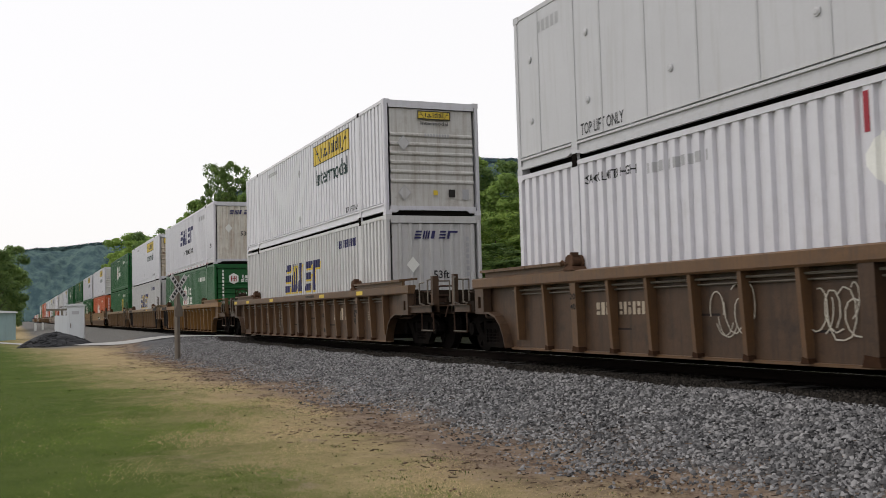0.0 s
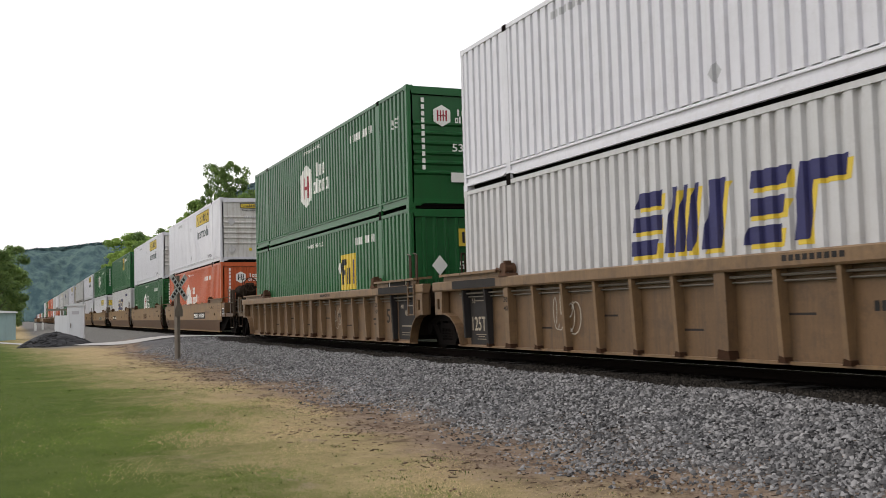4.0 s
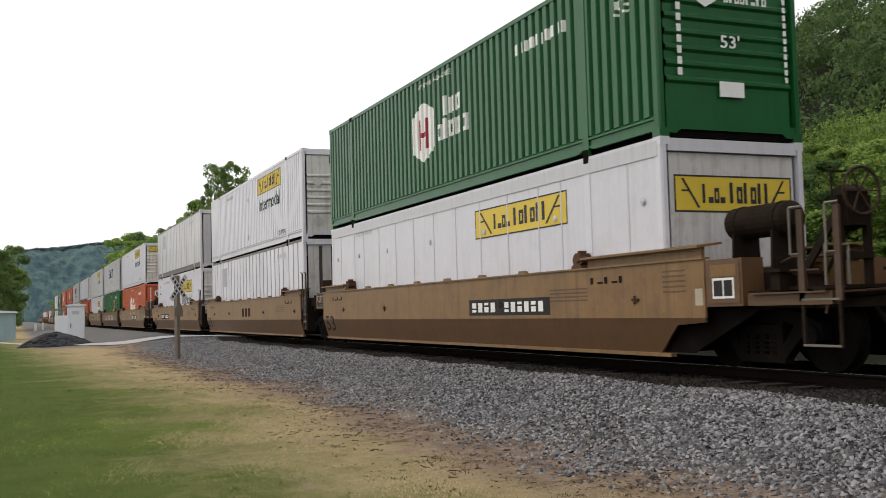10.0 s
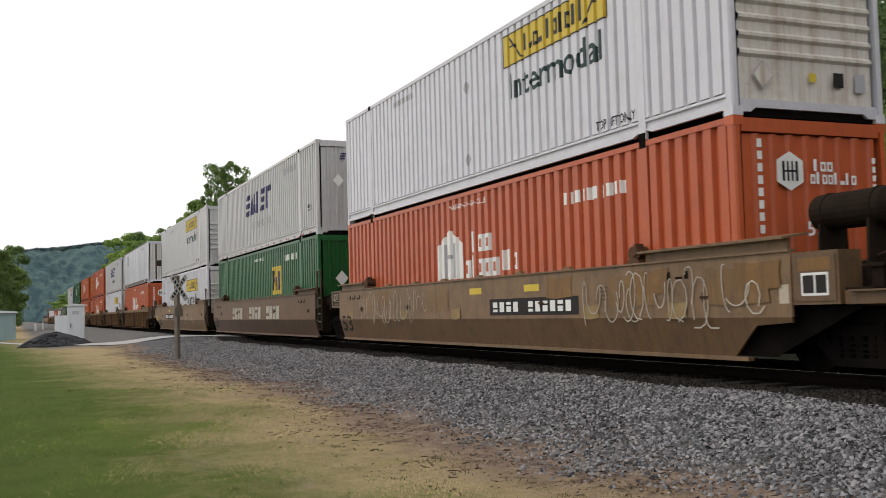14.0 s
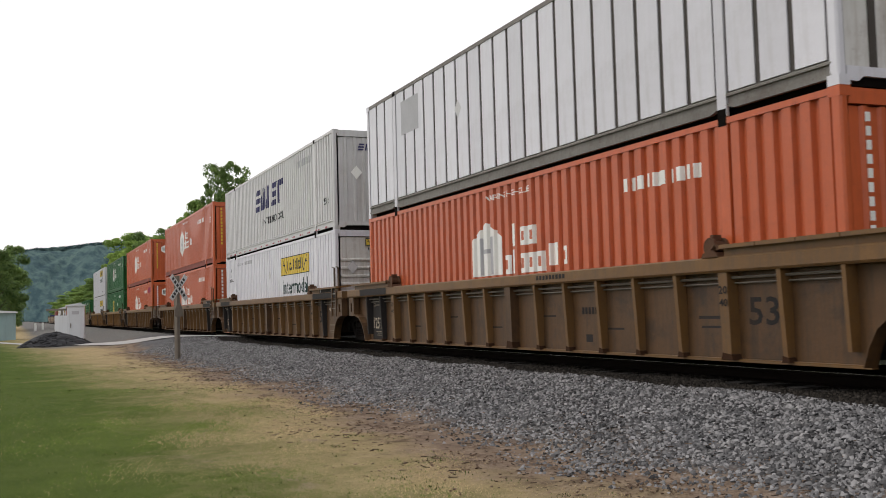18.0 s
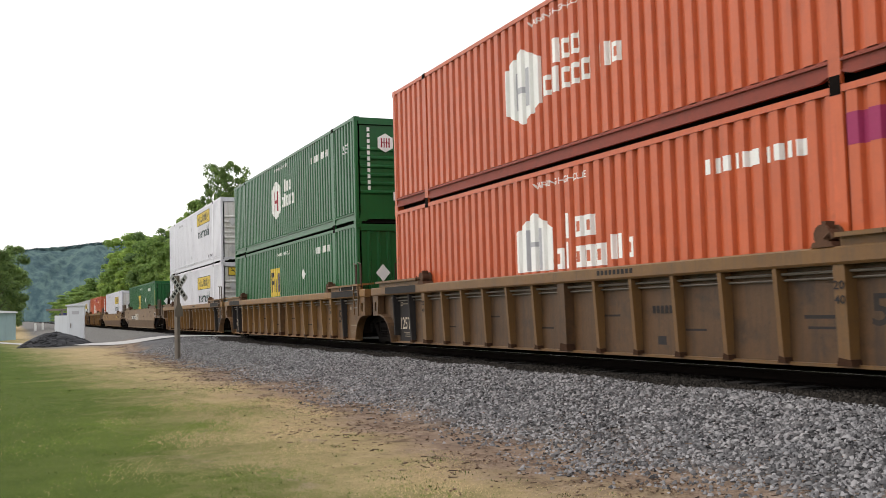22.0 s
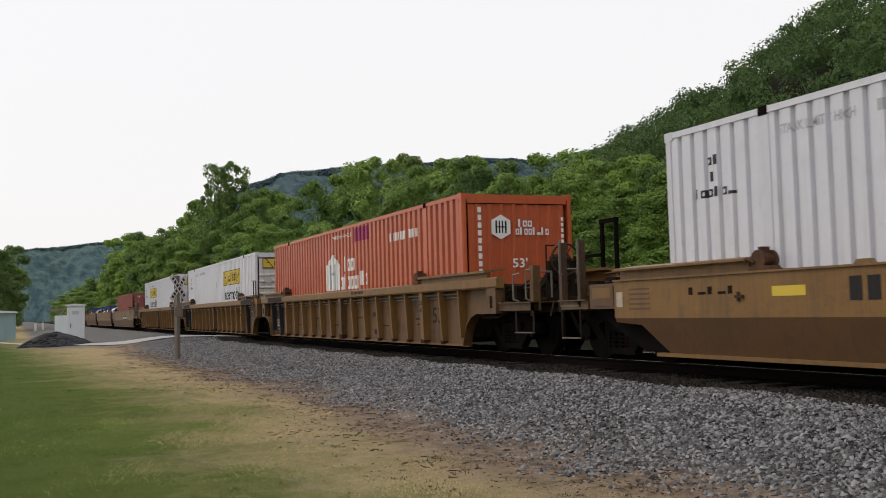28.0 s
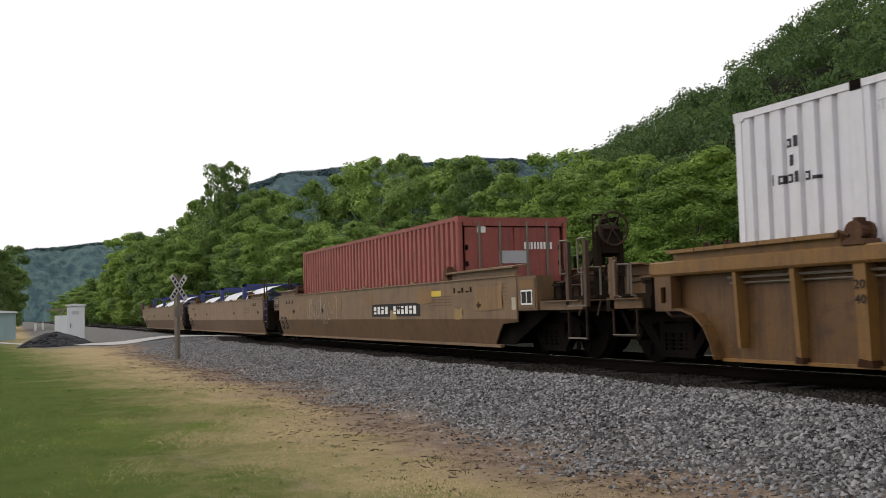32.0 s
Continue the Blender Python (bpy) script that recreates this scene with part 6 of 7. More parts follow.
def smooth_car(front, rear, grade):
    """A well car with plain side plates, folded in below; grade: its paint and markings."""
    body = {"tan": TAN, "brown": BROWN, "ochre": OCHRE, "dusty": DUSTY}[grade.get("paint", "tan")]
    # darker paints below: the downward fold's shade is worked into the tone
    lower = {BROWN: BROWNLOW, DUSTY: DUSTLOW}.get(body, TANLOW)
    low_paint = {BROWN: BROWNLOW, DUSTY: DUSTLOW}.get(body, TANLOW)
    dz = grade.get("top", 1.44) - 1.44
    words = {"tan": "smooth-sided tan steel well car with stained, shade-darkened lower sides", "brown": "smooth-sided faded brown steel well car", "ochre": "smooth-sided ochre steel well car, stained", "dusty": "smooth-sided dusty grey-brown steel well car with ochre patches"}[grade.get("paint", "tan")]
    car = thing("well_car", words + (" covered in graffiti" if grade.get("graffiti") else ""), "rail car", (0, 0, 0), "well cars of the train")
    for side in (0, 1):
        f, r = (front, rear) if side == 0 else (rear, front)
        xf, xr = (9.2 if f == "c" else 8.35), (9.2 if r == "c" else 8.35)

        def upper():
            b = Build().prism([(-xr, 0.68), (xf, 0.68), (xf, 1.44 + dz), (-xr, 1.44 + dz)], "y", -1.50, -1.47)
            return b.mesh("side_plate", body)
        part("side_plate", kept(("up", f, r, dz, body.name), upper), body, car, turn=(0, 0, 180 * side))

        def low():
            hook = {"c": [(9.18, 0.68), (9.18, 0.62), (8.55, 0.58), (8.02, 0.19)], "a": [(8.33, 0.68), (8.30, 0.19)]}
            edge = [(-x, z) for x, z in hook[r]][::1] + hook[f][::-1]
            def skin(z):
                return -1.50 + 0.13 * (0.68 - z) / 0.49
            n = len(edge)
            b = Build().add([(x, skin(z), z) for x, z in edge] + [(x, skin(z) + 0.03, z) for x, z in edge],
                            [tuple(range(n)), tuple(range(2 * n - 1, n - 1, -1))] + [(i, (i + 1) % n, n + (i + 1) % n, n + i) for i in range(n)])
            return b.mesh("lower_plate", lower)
        part("lower_plate", kept(("low", f, r, lower.name), low), lower, car, "stained inward-folded lower plate, downward shade in its colour", turn=(0, 0, 180 * side))
        sill = kept(("ssill", f, r, body.name), lambda: Build().box(-8.3, 8.3, -1.41, -1.32, 0.14, 0.19).mesh("bottom_sill", body))
        part("bottom_sill", sill, body, car, turn=(0, 0, 180 * side))
        lip = kept(("slip", f, r, dz, body.name), lambda: Build().box(-xr, xf, -1.53, -1.40, 1.44 + dz, 1.465 + dz).mesh("top_edge", body))
        part("top_edge", lip, body, car, turn=(0, 0, 180 * side))
        for s, j in ((1, f), (-1, r)):
            x1 = 9.15 if j == "c" else 8.3
            g = kept(("sguide", s, j, dz, body.name), lambda: mirror_x(Build().prism([(-1.56, 1.59 + dz), (-1.15, 1.64 + dz), (-1.15, 1.67 + dz), (-1.56, 1.62 + dz)], "x", 6.2, x1).box(6.25, x1 - 0.05, -1.45, -1.40, 1.46 + dz, 1.61 + dz), s).mesh("guide_plate", body))
            part("guide_plate", g, body, car, turn=(0, 0, 180 * side))
            k = kept(("slock", s, dz), lambda: mirror_x(lock_shape(6.02, 1.46 + dz, -1.52), s).mesh("corner_lock", IRON))
            part("corner_lock", k, IRON, car, "rusty corner lock", turn=(0, 0, 180 * side))
            if j == "c":
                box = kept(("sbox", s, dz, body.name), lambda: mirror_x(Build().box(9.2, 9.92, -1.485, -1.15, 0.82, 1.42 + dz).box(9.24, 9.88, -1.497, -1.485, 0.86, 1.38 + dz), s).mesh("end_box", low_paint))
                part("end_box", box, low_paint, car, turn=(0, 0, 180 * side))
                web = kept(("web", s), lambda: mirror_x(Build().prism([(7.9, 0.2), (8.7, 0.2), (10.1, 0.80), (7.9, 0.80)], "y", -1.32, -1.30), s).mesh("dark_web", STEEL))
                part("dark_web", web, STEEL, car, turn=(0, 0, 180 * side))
            elif s < 0:
                box = kept(("abox", body.name), lambda: Build().box(-9.35, -8.35, -1.42, -1.1, 1.0, 1.46).mesh("end_box", low_paint))
                part("end_box", box, low_paint, car, turn=(0, 0, 180 * side))
        for x in (-4.4, -2.7, -1.0, 0.7, 2.4, 4.1):
            nub = kept("nub", lambda: Build().prism([(-0.12, 0), (0.12, 0), (0.08, 0.05), (-0.08, 0.05)], "y", -1.51, -1.42).mesh("top_lug", TAN))
            part("top_lug", nub, TAN, car, at=(x, 0, 1.465 + dz) if side == 0 else (-x, 0, 1.465 + dz), turn=(0, 0, 180 * side))
    floor_and_bulkheads(car, body)
    flat = ("side", [], lambda x: 0.0, -1.50)
    px = grade.get("plate")
    if px is not None:
        mark("dark_panel", [rect(px, px + 3.25, 0.74, 1.04)], PLATE, car, flat, "dark reporting panel")
        marks("number_bar", bars(px + 0.15, px + 1.25, 0.80, 0.98, 4, 0.66, 0, 0.03) + bars(px + 1.55, px + 3.1, 0.80, 0.98, 6, 0.66, 0, 0.03), CREAM, car, flat, "white reporting-number bar", proud=0.008)
    if rear == "a":
        laid_in(mark("word", fit_text("53", -8.15, -7.3, 0.36, 0.78), PLATE, car, flat, "dark stencilled figures", proud=0.005))
        mark("dark_panel", [rect(-9.25, -8.6, 1.06, 1.42)], PLATE, car, ("side", [], lambda x: 0.0, -1.42), "dark stencil panel")
        mark("word", fit_text("125T", -9.2, -8.65, 1.2, 1.38), WORN, car, ("side", [], lambda x: 0.0, -1.42), "white weight lettering", proud=0.008)
    if front == "c":
        mark("data_plate", [rect(9.36, 9.78, 0.92, 1.18)], CREAM, car, ("side", [], lambda x: 0.0, -1.497), "framed white data plate")
        marks("data_line", [rect(9.39, 9.56, 0.95, 1.15), rect(9.59, 9.75, 0.95, 1.15)], PLATE, car, ("side", [], lambda x: 0.0, -1.497), proud=0.008)
    if grade.get("logo"):
        mx = grade.get("mark_x", 0.2)
        marks("logo_bar", bars(mx, mx + (0.75 if dz else 1.7), 0.86 if dz else 0.8, 1.12, 3, 0.7), PLATE if dz else FOOT, car, flat, "dark logo bars" if dz else "faded rust-red logo bars")
    if front == "c":
        mark("touch_up", [rect(9.32, 9.82, 1.20, 1.35)], OCHRE, car, ("side", [], lambda x: 0.0, -1.497), "ochre touch-up on the end box")
        mark("pale_plate", [rect(9.0, 9.16, 0.84, 1.06)], WORN, car, flat, "small pale plate")
    if rear == "c":
        mark("touch_up", [rect(-9.82, -9.32, 1.20 + dz, 1.36 + dz)], OCHRE, car, ("side", [], lambda x: 0.0, -1.497), "ochre touch-up on the end box")
        mark("pale_plate", [rect(-9.14, -8.98, 0.84, 1.06)], WORN, car, flat, "small pale plate")
        if not dz:
            laid_in(mark("word", fit_text("53", -8.05, -7.22, 0.36, 0.80), PLATE, car, flat, "dark stencilled figures", proud=0.005))
    for x in (-6.4, -3.1, 3.2, 7.6):
        part("side_catch", kept("side_catch", lambda: Build().box(-0.05, 0.10, -1.53, -1.5, 0.92, 0.96).box(-0.02, 0.02, -1.52, -1.5, 0.88, 1.0).mesh("side_catch", RUST)), RUST, car, "small rusty catch", at=(x, 0, 0))
    for sx in (-1, 1):
        mark("length_mark", blocks(sx * 6.9 - 0.5, sx * 6.9 + 0.5, 1.20 + dz, 1.30 + dz, "|-|-|"), GRIME, car, flat, "small dark stencilled marks")
        mark("stencil_bars", [rect(sx * 8.55 - 0.26, sx * 8.55 + 0.26, 1.02 + dz + i * 0.07, 1.045 + dz + i * 0.07) for i in range(5)], lower, car, flat, "faint stencilled lines")
    mark("stencil_bars", [rect(5.1, 6.3, 0.95 + i * 0.06, 0.975 + i * 0.06) for i in range(4)], TANLOW, car, flat, "faint stencilled lines")
    for x in grade.get("yellow", ()):
        mark("yellow_patch", [rect(x, x + 0.55, 1.15 + dz, 1.27 + dz)], YELLOW, car, flat, "yellow reflective patch")
    for x in grade.get("graffiti", ()):
        scrawl(car, flat, x, 0.55, 0.8, grade.get("ink", SPRAY))
    for k, x in enumerate(grade.get("patches", ())):
        w, a, b = 0.45 + 0.4 * ((k * 5) % 3), 0.66 + 0.17 * (k % 3), 0.24 + 0.12 * ((k * 2) % 3)
        edge = [(x, a + 0.02), (x + w * 0.4, a), (x + w, a + 0.03), (x + w - 0.03, a + b * 0.6), (x + w, a + b), (x + w * 0.5, a + b - 0.03), (x + 0.04, a + b)]
        mark("paint_patch", [edge], (MUSTARD, TAN, OCHRE)[k % 3], car, flat, "worn overpainted patch", proud=0.003 + 0.0013 * k)
    if grade.get("patches"):
        mark("yellow_patch", [rect(-9.12, -8.7, 0.72, 1.0)], YELLOW, car, flat, "yellow reflective patch", proud=0.006) if rear == "c" else None
    for x in grade.get("tags", ()):
        marks("graffiti_block", bars(x, x + 2.0, 0.7, 1.15, 4, 0.8, 0.1, 0.1), SPRAY, car, flat, "pale sprayed block letters as bars", proud=0.009)
    for s, j in ((1, front), (-1, rear)):
        ends_common(car, s, j, body, ("stand" if grade.get("bare_end") else "tank") if s > 0 and j == "c" else "", True)
        if j == "c":
            truck(car, s * 9.75)
    if rear == "a":
        truck(car, -9.6)
    return car


# ---- the train ----
SPEED = 15.87
TRAIN = []                     # (thing, x at 0 s, z)
DECK, TIER = 0.36, 3.262       # floor of the well, top of the lower container


def place(ob, x, z):
    ob.matrix_basis = pose(x, TRACK, z)
    TRAIN.append((ob, x, z))


LABELS = {"signed": "white corrugated steel container with yellow company panel", "slanted": "greyish white corrugated container with slanted navy logo",
          "badge_green": "dark green corrugated container with white gabled badge", "badge_orange": "orange corrugated container with white gabled badge",
          "square_green": "dark green corrugated container with yellow square panel", "plate": "riveted aluminium plate container, scuffed pale grey",
          "panel": "white panelled container with dark seam posts", "plate_signed": "smooth white plate container with yellow company panel",
          "plain": "plain white corrugated container with diamond placard"}


def stow(kind, tier, x, **load):
    c = container(kind, load.pop("label", LABELS[kind]) + (", stacked on another" if tier == "upper" else ", in a well car"), tier, load)
    place(c, x, TIER if tier == "upper" else DECK)
    return c


# centre of each car at 0 s, sort, leading and trailing joint (c coupled, a articulated), markings, lower and upper load
CARS = [
    (-8.08, "rib", "c", "c", dict(paint="brown", graffiti=(-2.6, -0.8), white_number=-5.5), ("plain", {}), ("plate", {})),
    (-31.34, "rib", "c", "c", dict(paint="brown", yellow=(6.3, 2.8, -3.46, -9.6, -7.3), white_number=-5.3, figures_at=5.44, graffiti=(-3.35,), pale_logo=1), ("slanted", {}), ("signed", {})),
    (-54.70, "rib", "c", "a", dict(graffiti=(3.5, -3.6), brake=1, ink=DULL), ("badge_green", {"badge_dx": 0.45}), ("slanted", {"paint": WHITE, "end": RUSTYWHITE})),
    (-73.96, "rib", "a", "a", dict(paint="faded", graffiti=(-4.4, 5.2), yellow=(3.0,)), ("slanted", {}), ("signed", {"end": RUSTEND, "wide_sign": 1})),
    (-93.22, "rib", "a", "c", dict(paint="faded", graffiti=(2.0,)), ("square_green", {"sign": (2.6, 1.13)}), ("badge_green", {})),
    (-116.60, "smooth", "c", "a", dict(plate=1.85), ("badge_orange", {}), ("signed", {})),
    (-135.84, "smooth", "a", "a", dict(logo=1, mark_x=-0.3), ("badge_green", {}), ("signed", {})),
    (-155.08, "smooth", "a", "c", dict(plate=-5.0), ("slanted", {}), ("square_green", {})),
    (-178.55, "smooth", "c", "a", dict(plate=1.85, paint="tan"), ("plate_signed", {}), ("badge_green", {})),
    (-197.80, "smooth", "a", "a", dict(logo=1, mark_x=-0.5), ("panel", {}), ("signed", {})),
    (-217.06, "smooth", "a", "c", dict(plate=-5.0), ("signed", {}), ("panel", {"faded": 1, "paint": GREYWHITE})),
    (-240.45, "smooth", "c", "a", dict(plate=1.2, paint="dusty", graffiti=(-6.5, -5.0, -3.4, 4.6, 5.8, 7.2), patches=(-7.6, -6.3, -5.2, -3.6, -2.0, 3.4, 4.6, 5.3, 6.0, 6.8, 7.6, 8.2, -0.6), yellow=(0.3, 2.6)), ("badge_orange", {}), ("signed", {"wide_sign": 1, "end": RUSTYWHITE})),
    (-259.62, "smooth", "a", "a", dict(paint="brown", tags=(-4.0, -0.8, 2.0)), ("square_green", {"sign": (2.0, 1.2)}), ("slanted", {"grey": 1})),
    (-278.75, "smooth", "a", "c", dict(plate=-4.9, paint="dusty", graffiti=(1.0, 2.4, 4.0), patches=(-8.0, -7.2, -6.2, -1.2, 0.6, 2.0, 3.1, 5.2, 6.4, 7.4), yellow=(-6.5, -3.6)), ("signed", {}), ("signed", {"paint": GREYWHITE})),
    (-302.13, "rib", "c", "a", dict(paint="drab", brake=1), ("badge_orange", {}), ("panel", {})),
    (-321.32, "rib", "a", "a", dict(plate=False, paint="drab"), ("signed", {}), ("slanted", {})),
    (-340.55, "rib", "a", "c", dict(paint="drab"), ("badge_orange", {}), ("badge_orange", {})),
    (-363.66, "rib", "c", "a", dict(paint="drab"), ("badge_orange", {"patch": (6.1, 2.2)}), ("badge_orange", {})),
    (-382.85, "rib", "a", "a", dict(plate=False), ("square_green", {}), ("badge_green", {})),
    (-402.08, "rib", "a", "c", dict(repaint=(-1.82, -0.84, 0.22, 1.22)), ("signed", {"wide_sign": 1}), ("signed", {})),
    (-425.25, "smooth", "c", "c", dict(plate=-4.5, paint="dusty", bare_end=1, tags=(-1.8,)), ("square_green", {"sign": (-1.7, 1.13), "edge": 1}), None),
    (-447.95, "smooth", "c", "c", dict(paint="ochre", top=1.22, logo=1, mark_x=-4.6, yellow=(-5.8, 5.3)), ("signed", {}), None),
    (-471.14, "rib", "c", "a", dict(brake=1), ("badge_orange", {"patch": (0.83, 2.4)}), None),
    (-490.50, "rib", "a", "a", dict(plate=False), ("signed", {"wide_sign": 1}), None),
    (-509.95, "rib", "a", "c", dict(), ("signed", {"sign": (-5.2, -1.6), "end_style": "doors", "wide_sign": 1}), None),
    (-533.00, "smooth", "c", "a", dict(plate=1.3, paint="dusty", bare_end=1, yellow=(5.2,), patches=(-7.0, -5.5, 0.6, 2.6, -2.5, 4.4, 6.4, 7.4), graffiti=(-4.6, -3.2)), ("plain", {"paint": MAROON, "long": 12.19, "high": 2.44, "end_style": "doors", "label": "maroon corrugated steel container with double doors"}), None),
    (-552.20, "smooth", "a", "a", dict(paint="dusty"), None, None),
    (-571.40, "smooth", "a", "c", dict(paint="dusty"), None, None),
]


def tarped_load(x):
    """Blue stanchions with arched white covers, standing in an otherwise empty well."""
    t = thing("covered_load", "white arched covers on dark blue frames in a well car", "freight", (0, 0, 0), "covered loads")
    for k, cx in enumerate((-4.6, 0.4, 5.2)):
        b = Build()
        n = 10
        prof = [(1.15 * math.cos(math.pi * i / n), 1.05 + (0.42 + 0.08 * k) * math.sin(math.pi * i / n)) for i in range(n + 1)]
        for i in range(n):
            (ya, za), (yb, zb) = prof[i], prof[i + 1]
            b.add([(cx - 1.4, ya, za), (cx + 1.4, ya, za), (cx + 1.4, yb, zb), (cx - 1.4, yb, zb)], [(0, 1, 2, 3)])
        part("cover", b.mesh("cover", WHITE, True), WHITE, t, "white arched cover")
        part("crate", Build().box(cx - 1.4, cx + 1.4, -1.1, 1.1, 0, 1.05), BLUE, t, "dark blue crate")
        part("stanchion", Build().box(cx - 1.75, cx - 1.6, -1.2, -1.05, 0, 1.75).box(cx - 1.75, cx - 1.6, 1.05, 1.2, 0, 1.75).box(cx - 1.75, cx - 1.6, -1.2, 1.2, 1.65, 1.75), BLUE, t, "dark blue stanchion frame")
    place(t, x, DECK)


for cx, sort, front, rear, grade, lower_load, upper_load in CARS:
    place((ribbed_car if sort == "rib" else smooth_car)(front, rear, grade), cx, 0)
    if lower_load:
        stow(lower_load[0], "lower", cx + (0.15 if lower_load[1].get("long") else 0), **lower_load[1])
    if upper_load:
        stow(upper_load[0], "upper", cx, **upper_load[1])
    if not lower_load:
        tarped_load(cx)

# ---- crossing and yard ----
def build_lane():
    ob = thing("lane", "pale concrete lane crossing the track", "road", (0, 0, 0))
    tagged(ob, kind="structure")
    ys = np.concatenate([np.linspace(-30, 3, 16), np.linspace(3.5, 8.55, 12)])
    v = []
    for y in ys:
        e = float(lane_edge(y))
        for x in np.linspace(e - 3.4, e, 6):
            v.append((x, y, float(land(x, y)) + 0.03))
    n = 6
    f = [(j * n + i, j * n + i + 1, (j + 1) * n + i + 1, (j + 1) * n + i) for j in range(len(ys) - 1) for i in range(n - 1)]
    part("lane_surface", raw_mesh("lane_surface", v, f, CONCRETE), CONCRETE, ob)
    for y, w in ((8.62, 0.24), (9.06, 0.3), (9.38, 0.3), (9.70, 0.3), (10.02, 0.3), (10.6, 0.24)):
        part("crossing_plank", Build().box(CROSSING - 6.5, CROSSING, y, y + w, -0.1, -0.012), WOOD, ob, "timber crossing plank")


def crossbuck(x, y):
    z = float(land(x, y))
    c = thing("crossbuck_sign", "weathered white railroad crossbuck on a wooden post", "crossing sign", pose(x, y, z, 0, 0, 38))
    part("post", Build().box(-0.07, 0.07, -0.07, 0.07, -0.2, 2.95), WOOD, c, "weathered wooden post")
    for k, a in ((0, 48), (1, -48)):
        blade = Build().prism([(-0.56, -0.1), (0.56, -0.1), (0.56, 0.1), (-0.56, 0.1)], "x", 0.075 + k * 0.014, 0.087 + k * 0.014)
        b = part("blade", blade, GREYWHITE, c, "weathered white crossed blade", at=(0, 0, 2.52), turn=(a, 0, 0))
        part("blade_bars", raw_mesh("blade_bars", [(0.089 + k * 0.014, p[0], p[1]) for q in bars(-0.47, 0.47, -0.055, 0.055, 7 - k) for p in q], [tuple(range(i * 4, i * 4 + 4)) for i in range(7 - k)], INK), INK, b, "dark bars of writing")
    part("tracks_plate", Build().prism([(-0.19, 1.5), (0.19, 1.5), (0.19, 1.75), (0.08, 1.98), (-0.08, 1.98), (-0.19, 1.75)], "x", 0.075, 0.085), WOOD, c, "bare back of a small plate")


def cabinet(x, y):
    z = float(land(x, y))
    c = thing("signal_cabinet", "pale grey trackside signal cabinet with overhanging lid", "cabinet", Matrix.LocRotScale((x, y, z), Euler((0, 0, -0.1)), (0.85, 0.8, 1.0)))
    part("body", Build().box(-0.75, 0.75, -0.58, 0.58, 0.0, 2.2), CABINET, c)
    part("lid", Build().prism([(-0.68, 2.2), (0.68, 2.2), (0.68, 2.27), (0, 2.34), (-0.68, 2.27)], "x", -0.85, 0.85), CABINET, c, "shallow gabled lid")
    d = part("door", Build().box(0.752, 0.78, -0.46, 0.46, 0.12, 2.08), CABINET, c)
    part("handle", Build().box(0.78, 0.83, -0.36, -0.31, 0.95, 1.2), GALV, d, "steel handle")
    part("vent", Build().box(0.78, 0.795, -0.25, 0.25, 1.72, 1.92), GHOST, d)
    part("base", Build().box(-0.85, 0.85, -0.68, 0.68, -0.2, 0.03), CONCRETE, c, "concrete base")
    return c


def small_cabinet(x, y):
    z = float(land(x, y))
    c = thing("relay_box", "small pale grey relay box on a post", "cabinet", pose(x, y, z, 0, 0, -6))
    part("body", Build().box(-0.35, 0.35, -0.4, 0.4, 0.3, 1.75), CABINET, c)
    part("leg", Build().box(-0.08, 0.08, -0.08, 0.08, -0.2, 0.3), GALV, c)
    part("mast_arm", Build().box(-0.06, 0.06, -0.9, 0.6, 2.05, 2.17).box(-0.06, 0.06, -0.06, 0.06, 1.75, 2.1), GALV, c, "steel arm on top")


def rubble_mound(x, y):
    c = thing("rubble_mound", "low mound of broken dark asphalt", "mound", (x, y, float(land(x, y)) - 0.05))
    rng = np.random.default_rng(2)
    v, f = [], []
    nr, na = 9, 28
    for i in range(nr + 1):
        for j in range(na):
            r, a = i / nr, 2 * math.pi * j / na
            h = 0.78 * (1 - r ** 1.6) ** 0.9 * (1 + 0.12 * math.sin(3 * a)) + rng.uniform(-0.05, 0.05) * (i < nr)
            v.append((1.3 * r * math.cos(a), 2.05 * r * math.sin(a) * (1 + 0.1 * math.sin(2 * a)), max(h, 0)))
    f = [(i * na + j, i * na + (j + 1) % na, (i + 1) * na + (j + 1) % na, (i + 1) * na + j) for i in range(nr) for j in range(na)]
    part("mound_body", raw_mesh("mound_body", v, f, ASPHALT), ASPHALT, c)
    n = 700
    a, r = rng.uniform(0, 2 * np.pi, n), np.sqrt(rng.random(n))
    cc = np.stack([1.33 * r * np.cos(a), 2.1 * r * np.sin(a), np.maximum(0.78 * (1 - r ** 1.6) ** 0.9, 0.02)], -1)
    lump = pieces("rubble", cc, rng.uniform(0.04, 0.1, n), ASPHALT, "broken asphalt lumps", "", OCTA, (1, 0.8, 0.6), False, 4)
    lump.parent = c


def shed(x, y):
    z = float(land(x, y))
    c = thing("shed", "low shed with pale teal siding", "shed", pose(x, y, z, 0, 0, 0))
    part("wall", Build().box(-2.2, 2.2, -5.0, 1.35, -0.1, 2.1), TEAL, c)
    for i in range(12):
        part("siding_board", kept("batten", lambda: Build().box(2.2, 2.225, -0.02, 0.02, 0, 2.08).mesh("siding_board", TEAL)), TEAL, c, at=(0, -4.9 + i * 0.55, 0))
    part("roof", Build().prism([(-5.2, 2.1), (1.5, 2.1), (1.5, 2.18), (-1.9, 2.5), (-5.2, 2.18)], "x", -2.4, 2.4), CABINET, c, "pale low-pitched roof")


